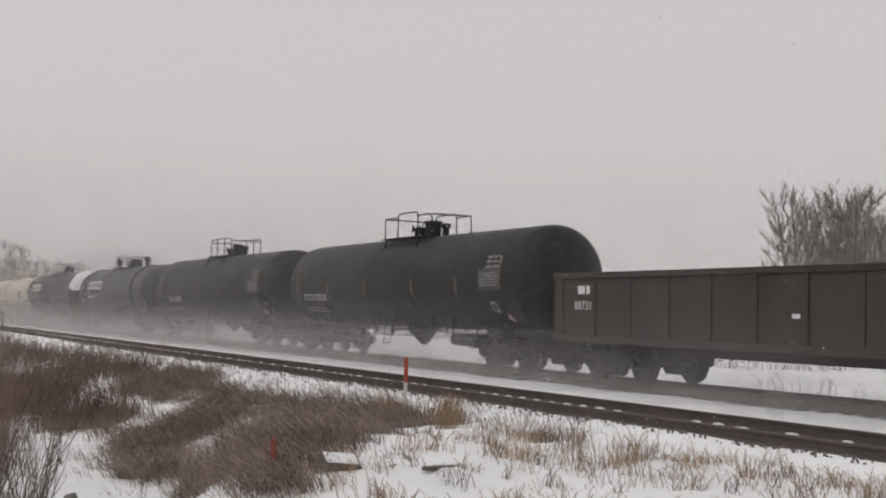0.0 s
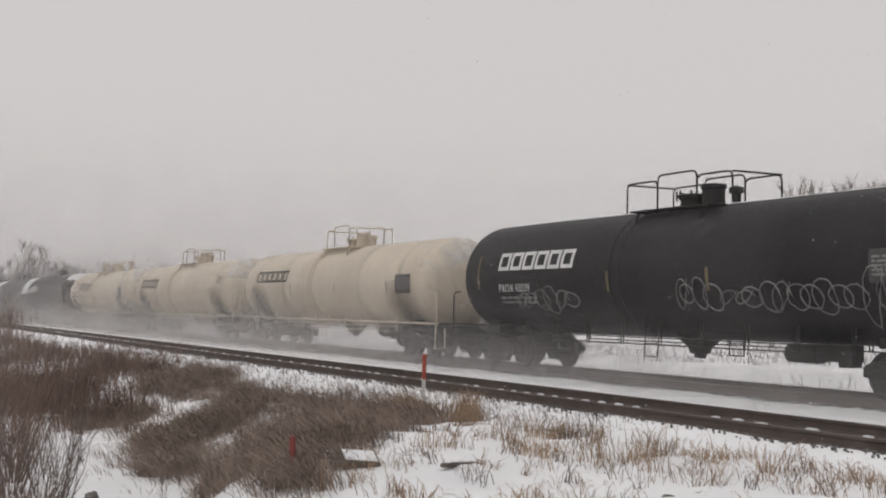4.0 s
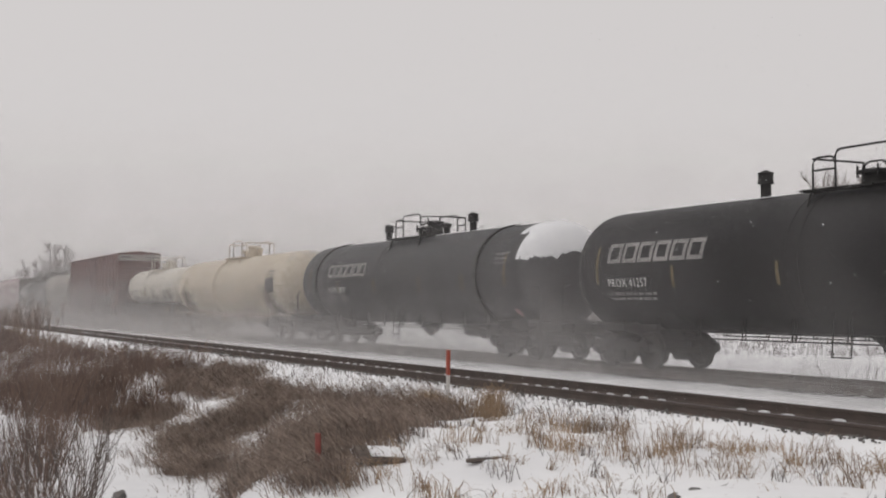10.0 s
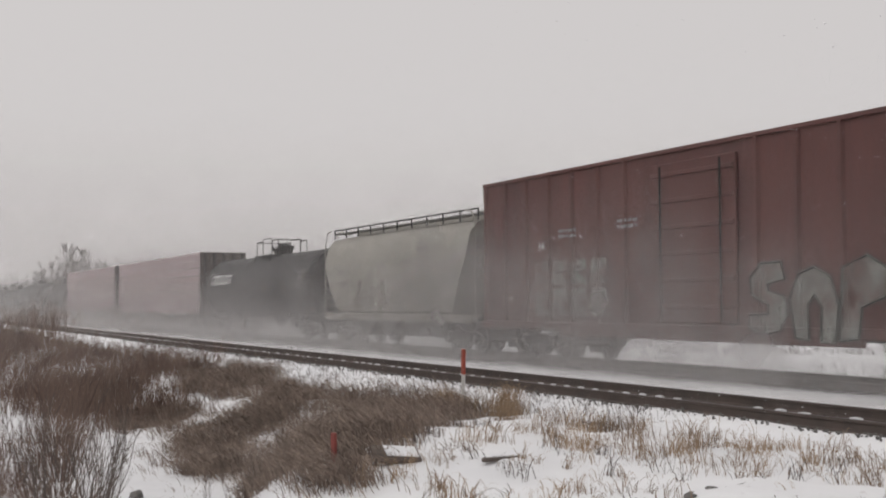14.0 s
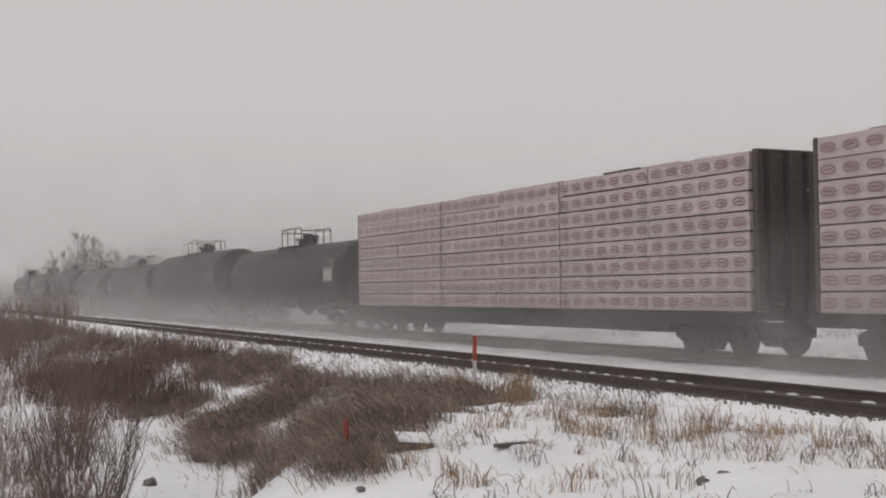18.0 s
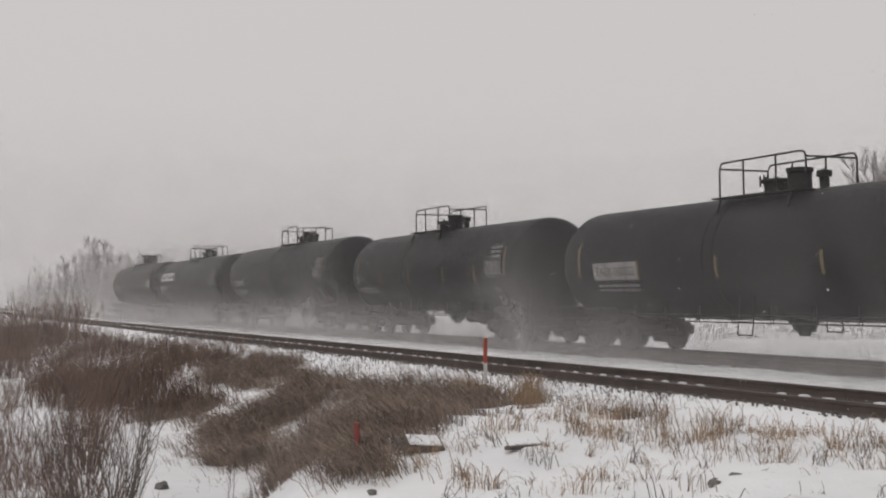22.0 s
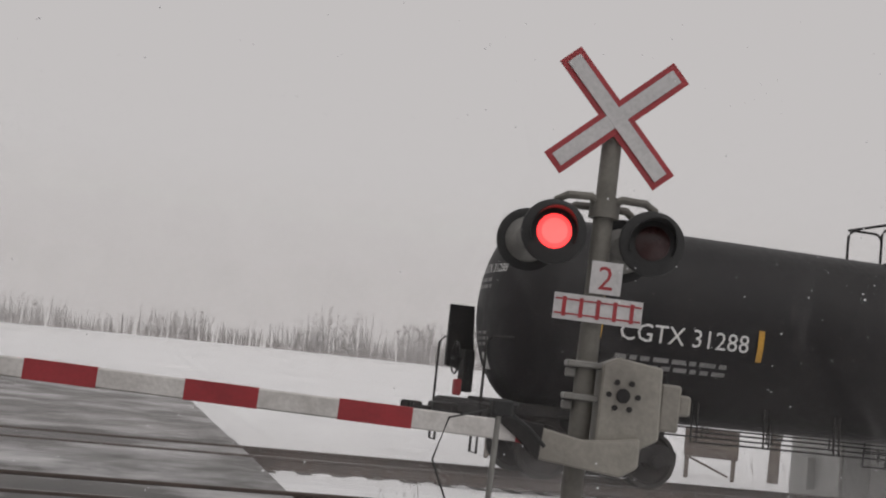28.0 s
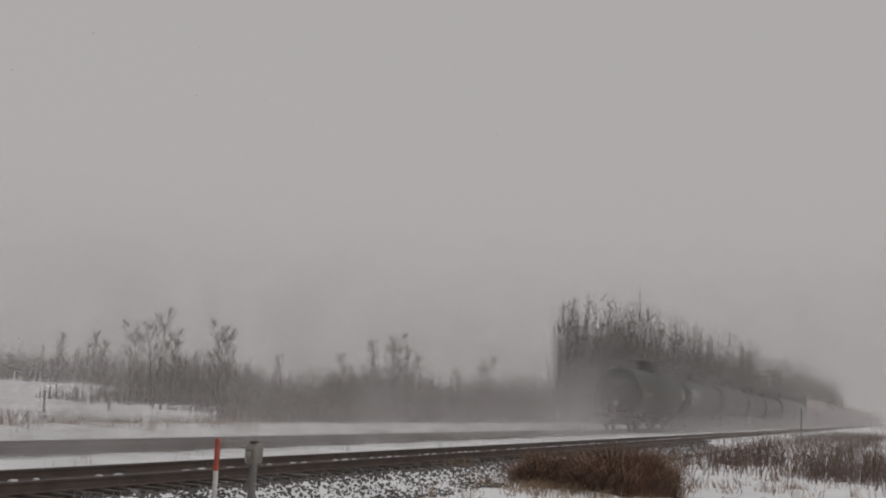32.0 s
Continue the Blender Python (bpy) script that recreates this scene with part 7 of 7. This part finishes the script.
def plant():
    rnd = random.Random(5)
    for az, d, h, k in ((42.4, 92, 11.0, 0), (41.4, 94, 10.2, 2), (44.4, 95, 11.4, 0), (40.3, 96, 10.4, 3), (44.6, 97, 10.0, 3), (39.2, 97, 9.4, 0), (38.2, 99, 8.6, 2), (43.4, 97, 11.6, 3), (42.9, 94, 11.4, 2), (36.8, 100, 7.8, 0)):
        plant_tree(-d * math.sin(radians(az)), d * math.cos(radians(az)), h * 1.08, k, rnd.uniform(0, 360), "bare gray poplar beyond the tracks", "trees beyond the tracks")
    for az, d, h, k in ((54.9, 100, 7.0, 1), (55.6, 104, 5.8, 4), (53.9, 101, 6.0, 1), (52.2, 96, 5.0, 4), (57.9, 104, 6.6, 1), (58.4, 108, 6.0, 3), (66.0, 112, 6.9, 1), (65.0, 115, 6.0, 3), (66.8, 118, 6.2, 4),
                        (70.4, 108, 5.2, 1), (63.3, 110, 4.6, 2), (69.0, 118, 4.4, 4), (50.6, 110, 4.8, 0), (60.5, 116, 4.4, 0)):
        plant_tree(d * math.sin(radians(az)), d * math.cos(radians(az)), h * 1.15, 5 + k % 3, rnd.uniform(0, 360), "thin bare sapling at the field edge", "saplings at the field edge")
    for az, d, h, k in ((81.5, 172, 11.5, 1), (81.0, 176, 10.0, 3), (82.4, 178, 9.0, 0), (79.5, 178, 8.6, 2), (80.3, 174, 9.2, 4), (77.6, 178, 7.6, 0), (76.0, 180, 8.4, 2), (75.0, 182, 8.0, 0)):
        plant_tree(-d * math.sin(radians(az)), d * math.cos(radians(az)), h * 0.94, k, rnd.uniform(0, 360), "bare tree in the hazy distance", "trees down the line")
    for i in range(7):
        az, d = 13.0 + i * 1.1, 240
        plant_tree(d * math.sin(radians(az)), d * math.cos(radians(az)), rnd.uniform(7, 9.5), (0, 2)[i % 2], rnd.uniform(0, 360), "bare broad tree on the far field", "trees on the far field")


plant()


def far_woods(name, label, rows, seed, thick=0.05, material=FARTWIG, twigs=14):
    """Massed bare stems with side twigs, too many to count. rows: (x0, y0, x1, y1, depth, count, height from, height to)."""
    rnd = np.random.RandomState(seed)
    vs, fs, k = [], [], 0
    for x0, y0, x1, y1, depth, n, h0, h1 in rows:
        for i in range(n):
            t = rnd.rand()
            nx, ny = -(y1 - y0), (x1 - x0)
            q = math.hypot(nx, ny)
            o = rnd.rand() * depth
            x, y = x0 + (x1 - x0) * t + nx / q * o, y0 + (y1 - y0) * t + ny / q * o
            z = float(ground_height(x, y)) - 0.3
            h = (h0 + (h1 - h0) * t) * rnd.uniform(0.5, 1.05) * (0.85 + 0.3 * math.sin(x * 0.21 + 1.3 * math.sin(y * 0.17 + x * 0.05)))
            stems = [((x, y, z), (x + rnd.normal(0, 0.09) * h, y + rnd.normal(0, 0.09) * h, z + h), thick * 1.0)]
            for _ in range(twigs):
                s = rnd.uniform(0.12, 0.97)
                a = rnd.uniform(0, 6.28)
                b = h * rnd.uniform(0.07, 0.2) * (1.15 - 0.7 * s)
                px, py, pz = x + (stems[0][1][0] - x) * s, y + (stems[0][1][1] - y) * s, z + h * s
                stems.append(((px, py, pz), (px + math.cos(a) * b, py + math.sin(a) * b, pz + b * rnd.uniform(0.3, 1.4)), thick * 0.5))
            for (ax, ay, az_), (bx, by, bz), w in stems:
                vs += [(ax - w, ay, az_), (ax + w * 0.5, ay - w * 0.87, az_), (ax + w * 0.5, ay + w * 0.87, az_), (bx, by, bz)]
                fs += [(k, k + 1, k + 3), (k + 1, k + 2, k + 3), (k + 2, k, k + 3)]
                k += 4
    me = bpy.data.meshes.new(name)
    me.from_pydata(vs, [], fs)
    me.materials.append(material)
    tagged(new(name, me), label, "woods", kind="stuff")


far_woods("grove", "dense dark grove of bare trees beside the track", [(126, 27.5, 420, 22, 8, 3600, 13.0, 14.0), (126, 34, 134, 34, 3, 150, 12.6, 12.6), (127, 28.5, 215, 26.5, 7, 1300, 12.6, 12.9)], 61, 0.078, twigs=24)
far_woods("brush_belt", "belt of bare bushes along the field", [(92, 60, 180, 42, 14, 3600, 4.8, 6.0), (90, 38, 180, 30, 8, 1900, 2.4, 3.8), (80, 62, 96, 58, 9, 240, 2.6, 4.4), (76, 46, 104, 43, 9, 420, 1.6, 2.8)], 62, 0.06, TWIG)
far_woods("far_woods", "distant bare woods behind the field", [(-40, 236, 330, 236, 30, 2600, 6.0, 7.0), (110, 128, 330, 90, 26, 2400, 6.0, 6.0), (35, 232, 70, 240, 12, 160, 10.0, 8.0)], 63, 0.12, twigs=15)
far_woods("line_woods", "hazy bare woods down the line", [(-195, 20, -165, 40, 10, 1000, 10.5, 8.5), (-165, 40, -120, 78, 14, 1100, 7.5, 5.5), (-330, 26, -195, 34, 16, 500, 9.0, 9.0), (-120, 78, -85, 150, 20, 700, 5.0, 4.6)], 64, 0.09)


def shrub(x, y, h, n, seed, material, label):
    rnd = random.Random(seed)
    z = float(ground_height(x, y))
    s = thing("bare_shrub", label, "shrub", pose(x, y, z), "shrubs in the ditch")
    k, f = Kit(), Kit()
    for i in range(n):
        a, l = rnd.uniform(0, 6.28), h * rnd.uniform(0.6, 1.1)
        d = Vector((math.cos(a) * 0.32, math.sin(a) * 0.32, 1)).normalized()
        p = [Vector((math.cos(a) * 0.12, math.sin(a) * 0.12, -0.05))]
        for j in range(4):
            p.append(p[-1] + (d + Vector((rnd.uniform(-0.2, 0.2), rnd.uniform(-0.2, 0.2), 0.1))) * l / 4)
        k.tube(p, 0.009, 4, 0.003)
        for j in range(7):
            b = p[rnd.randint(1, 4)]
            e = (d + Vector((rnd.uniform(-0.8, 0.8), rnd.uniform(-0.8, 0.8), 0.2))).normalized()
            f.tube([b, b + e * l * 0.14, b + e * l * 0.26 + Vector((0, 0, 0.05))], 0.0045, 3, 0.0015)
    part("branchwork", k.mesh("branchwork"), material, s)
    tagged(part("twig_mass", f.mesh("twig_mass"), material, s), kind="stuff")


for i, (x, y, h) in enumerate(((-15.2, 2.25, 1.5), (-16.4, 2.7, 1.6), (-17.6, 2.4, 1.7), (-18.8, 3.2, 1.5), (-20.5, 2.9, 1.7), (-22.5, 3.2, 1.8), (-14.3, 2.0, 1.3), (-25.0, 3.6, 1.9), (-28.0, 4.0, 2.0))):
    shrub(x, y, h, 16, 70 + i, TWIG if i < 4 else REDTWIG, "bare many-stemmed shrub rising from the snowy ditch")


# ---- snow in the air ----
def snow_veils():
    """Falling snow that fills the air, as thin curtains at growing distance from the road."""
    radii = [30, 42, 56, 72, 92, 116, 145, 180, 225, 290, 380]
    for a, b in zip(radii[:-1], radii[1:]):
        thin = 1 - math.exp(-0.0030 * (b - a))
        top = 5 + 0.15 * b
        n = 64
        zs = [-3.0, 1.0, top * 0.3, top * 0.6, top]
        vs = [(b * math.cos(2 * math.pi * j / n), b * math.sin(2 * math.pi * j / n), z) for z in zs for j in range(n)]
        fs = [(i * n + j, i * n + (j + 1) % n, (i + 1) * n + (j + 1) % n, (i + 1) * n + j) for i in range(len(zs) - 1) for j in range(n)]
        me = bpy.data.meshes.new("snow_veil")
        me.from_pydata(vs, [], fs)
        for p in me.polygons:
            p.use_smooth = True
        me.materials.append(airborne("falling_snow_air", thin * 1.25, 0.05, 0.0, 0.75, fade=(top * 0.2, top), white=0.78))
        tagged(new("snow_veil", me), "thin veil of fine falling snow in the air", "snowfall", kind="stuff")


snow_veils()

WAKE = []


def soft_sheet(name, w, h, along, waves, seed, nu=28, nv=10):
    """A billowing sheet of powder, w wide and h high about its middle; along: it lies along the track, else across it."""
    vs, fs = [], []
    for j in range(nv + 1):
        for i in range(nu + 1):
            u, v = (i / nu - 0.5) * w, (j / nv - 0.5) * h
            o = waves * noise.noise(Vector((u * 0.45, v * 0.6, seed * 7.3)))
            vs.append((u, o, v) if along else (o, u, v))
    for j in range(nv):
        for i in range(nu):
            k = j * (nu + 1) + i
            fs.append((k, k + 1, k + nu + 2, k + nu + 1))
    me = bpy.data.meshes.new(name)
    me.from_pydata(vs, [], fs)
    for p in me.polygons:
        p.use_smooth = True
    return me


def snow_wake():
    """Powder whirled up by the train: rigid billows that travel with it, thicker behind the trucks and behind the last car."""
    rnd = random.Random(9)
    low = airborne("low_powder_snow", 0.07, 0.3, 0.15, 0.9, (1, 1, 1.3), ball=(8.5, 3.0, 2.2), white=0.70)
    haze = airborne("powder_haze", 0.06, 0.16, -0.05, 0.9, ball=(2.6, 2.5, 5.0), white=0.58)
    thick = airborne("thick_powder_haze", 0.155, 0.16, -0.05, 0.9, ball=(2.6, 2.5, 5.0), white=0.58)
    plume = airborne("rising_powder", 0.55, 0.42, 0.28, 0.78, (1, 1, 1.0), ball=(6.5, 3.0, 3.1), white=0.62)
    lows = [soft_sheet("powder_billow", 17, 4.4, True, 0.9, q) for q in range(5)]
    hazes = [soft_sheet("powder_haze", 6.6, 10.2, False, 1.6, 10 + q, 16, 12) for q in range(4)]
    dense = [soft_sheet("powder_haze", 6.6, 10.2, False, 1.6, 40 + q, 16, 12) for q in range(4)]
    plumes = [soft_sheet("powder_plume", 13, 6.4, True, 0.5, 20 + q) for q in range(3)]

    def let(me, mat_, m, label):
        if not me.materials:
            me.materials.append(mat_)
        ob = new("powder_cloud", me)
        ob.matrix_basis = m
        tagged(ob, label, "snow cloud", "powder clouds along the train", "stuff")
        WAKE.append(ob)
    # one long low bank of powder on each side of the wheels, thinning out upwards
    for y, top, d in ((-2.05, 1.0, 0.04), (-2.6, 0.7, 0.08), (-3.2, 0.5, 0.14), (1.9, 1.7, 0.3)):
        bank = soft_sheet("powder_bank", 520, 3.0, True, 0.25, y, 260, 6)
        let(bank, airborne("powder_bank_snow", d, 0.16, 0.22, 0.66, (1, 1, 1.2), fade=(-1.3, top - 1.2), white=0.74), pose(-8 - 260, FAR_TRACK + y, 1.2),
            "long low bank of powder snow along the wheels")
    for i in range(104):
        x = -12 - i * 4.75 + rnd.uniform(-1.5, 1.5)
        s = rnd.uniform(0.8, 1.25)
        let(lows[i % 5], low, pose(x, FAR_TRACK - 1.75 - (i % 3) * 0.55, 0.05 + rnd.uniform(-0.25, 0.45), 0, 0, rnd.choice((0, 180))) @ Matrix.Scale(s, 4), "billow of powder snow whirled up beside the wheels")
    for i in range(300):
        x = -14 - i * 1.63 + rnd.uniform(-0.6, 0.6)
        heavy = -425 < x < -195
        let((hazes, dense)[heavy][i % 4], (haze, thick)[heavy], pose(x, FAR_TRACK - 3.7, 0.5 + rnd.uniform(-0.4, 0.4), 0, 0, rnd.choice((0, 180)) + rnd.uniform(-20, 20)), "thin haze of powder snow round the train")
    creep = airborne("creeping_powder", 0.14, 0.3, 0.02, 0.85, ball=(2.6, 2.9, 1.6), white=0.68)
    creeps = [soft_sheet("powder_creep", 6.4, 4.0, False, 1.2, 30 + q, 16, 8) for q in range(4)]
    for i in range(318):
        x = -14 - i * 1.52 + rnd.uniform(-1.0, 1.0)
        let(creeps[i % 4], creep, pose(x, FAR_TRACK - 2.5, 0.0 + rnd.uniform(-0.2, 0.3), 0, 0, rnd.choice((0, 180)) + rnd.uniform(-25, 25)), "powder snow creeping along the ground beside the train")
    for i, (x, z) in enumerate(((-279, 2.2), (-283, 2.7), (-287, 1.9), (-291, 2.1), (-281, 1.3), (-276, 1.0), (-284, 0.6), (-289, 1.2), (-296, 1.0), (-303, 1.3), (-308, 1.0), (-313, 1.2), (-271, 0.7), (-120, 0.7), (-143, 0.9), (-166, 0.8), (-187, 0.9), (-208, 0.9), (-229, 0.8), (-318, 0.7), (-344, 0.5), (-389, 0.9), (-409, 0.9),
                                (-428, 0.8), (-446, 0.9),)):
        let(plumes[i % 3], plume, pose(x + rnd.uniform(-1.5, 1.5), FAR_TRACK - 1.9 - 0.12 * (i % 4), z, 0, 0, rnd.choice((0, 180))), "plume of powder snow rising beside a car")
    # what hangs in the air behind the last car
    for i in range(20):
        x = -510 - i * 2.6
        let(dense[(i + 2) % 4], thick, pose(x - 1.3, FAR_TRACK - 2.2 + rnd.uniform(-1.6, 1.2), 0.4, 0, 0, rnd.uniform(-12, 12)), "trailing haze of powder snow behind the train")
        let(dense[i % 4], thick, pose(x, FAR_TRACK - 2.2 + rnd.uniform(-1.6, 1.2), 0.4, 0, 0, rnd.choice((0, 180)) + rnd.uniform(-12, 12)) , "trailing haze of powder snow behind the train")
        let(creeps[i % 4], creep, pose(x, FAR_TRACK - 1.4 + rnd.uniform(-1.4, 1.6), 0.2, 0, 0, rnd.choice((0, 180)) + rnd.uniform(-30, 30)), "powder snow settling behind the train")
        if i % 3 == 0:
            let(lows[i % 5], low, pose(x, FAR_TRACK + rnd.uniform(-2.5, 0.8), 0.3, 0, 0, rnd.choice((0, 180))), "powder snow settling behind the train")
            let(plumes[i % 3], plume, pose(x - 2, FAR_TRACK + rnd.uniform(-2.5, 1.5), 0.1, 0, 0, rnd.choice((0, 180))), "swirl of powder snow behind the last car")


snow_wake()


def hanging_powder():
    """Powder that the earlier part of the train has left hanging over the line on both sides of the road, thicker further off."""
    rnd = random.Random(14)
    for i in range(30):
        x = -36 - 3.4 * i
        me = soft_sheet("hanging_powder", 15, 17, False, 1.4, 50 + i, 18, 14)
        me.materials.append(airborne("hanging_powder_snow", 0.05 + 0.11 * min(1, i / 16), 0.14, 0.0, 0.85, ball=(7.0, 7.4, 8.3), white=0.66))
        ob = new("hanging_powder", me)
        ob.matrix_basis = pose(x, FAR_TRACK + 2.2 + rnd.uniform(-0.6, 0.6), 0.6, 0, 0, rnd.uniform(-8, 8))
        tagged(ob, "haze of powder snow hanging over the tracks", "snow cloud", "hanging powder over the line", "stuff")
    for i in range(26):
        me = soft_sheet("hanging_powder", 13, 13, False, 1.4, 150 + i, 18, 12)
        me.materials.append(airborne("hanging_powder_snow", 0.05 + 0.10 * min(1, i / 8), 0.14, 0.0, 0.85, ball=(7.0, 6.3, 6.3), white=0.60))
        ob = new("hanging_powder", me)
        ob.matrix_basis = pose(36 + 3.6 * i, FAR_TRACK - 0.6 + rnd.uniform(-0.6, 0.6), 0.4, 0, 0, rnd.uniform(-8, 8))
        tagged(ob, "haze of powder snow hanging over the tracks", "snow cloud", "hanging powder over the line", "stuff")
    for i in range(44):
        me = soft_sheet("drifting_powder", 7.4, 4.4, False, 1.0, 90 + i, 14, 8)
        me.materials.append(airborne("drifting_powder_snow", 0.07 + 0.25 * min(1, i / 14), 0.3, 0.0, 0.85, ball=(3.0, 3.5, 2.0), white=0.70))
        ob = new("drifting_powder", me)
        ob.matrix_basis = pose(-25 - 2.2 * i, FAR_TRACK - 1.2 + rnd.uniform(-0.4, 0.4), 0.3, 0, 0, rnd.uniform(-12, 12))
        tagged(ob, "powder snow drifting low over the rails", "snow cloud", "hanging powder over the line", "stuff")


hanging_powder()


FLAKES = []


def snowflakes():
    """Large single flakes drifting past in the wind, in two swarms."""
    rnd = np.random.RandomState(77)
    base = np.array([(1, 0, 0), (-1, 0, 0), (0, 1, 0), (0, -1, 0), (0, 0, 1), (0, 0, -1)], float)
    tri = np.array([(0, 2, 4), (2, 1, 4), (1, 3, 4), (3, 0, 4), (2, 0, 5), (1, 2, 5), (3, 1, 5), (0, 3, 5)])
    for q, (x0, x1, y0, y1) in enumerate(((-130, 20, 5, 15), (-130, 60, 6, 16))):
        n = 5200
        c = np.stack([rnd.uniform(x0, x1, n), rnd.uniform(y0, y1, n), rnd.uniform(-0.2, 6.5, n)], -1)
        v = c[:, None] + base[None] * rnd.uniform(0.0035, 0.0085, (n, 1, 1))
        f = (tri[None] + 6 * np.arange(n)[:, None, None]).reshape(-1, 3)
        me = bpy.data.meshes.new("snowflakes")
        me.from_pydata(v.reshape(-1, 3).tolist(), [], f.tolist())
        me.materials.append(SNOWCAP)
        ob = tagged(new("snowflakes", me), "single large snowflakes drifting in the wind", "snowflakes", kind="stuff")
        FLAKES.append((ob, (2.6, 1.9)[q], (-0.03, -0.05)[q]))


snowflakes()


def motions():
    """The whole train and the powder round it run along the far track at one speed."""
    for ob in TRAIN + WAKE:
        m = ob.matrix_basis.copy()
        rot = m.to_quaternion().to_matrix().to_4x4()
        walk(ob, [(t, Matrix.Translation(m.translation + Vector((SPEED * t, 0, 0))) @ rot) for t in (0, 8, 16, 24, 32)])
    for ob, wind, fall in FLAKES:
        walk(ob, [(t, pose(wind * t, 0, fall * t)) for t in (0, 16, 32)])


motions()
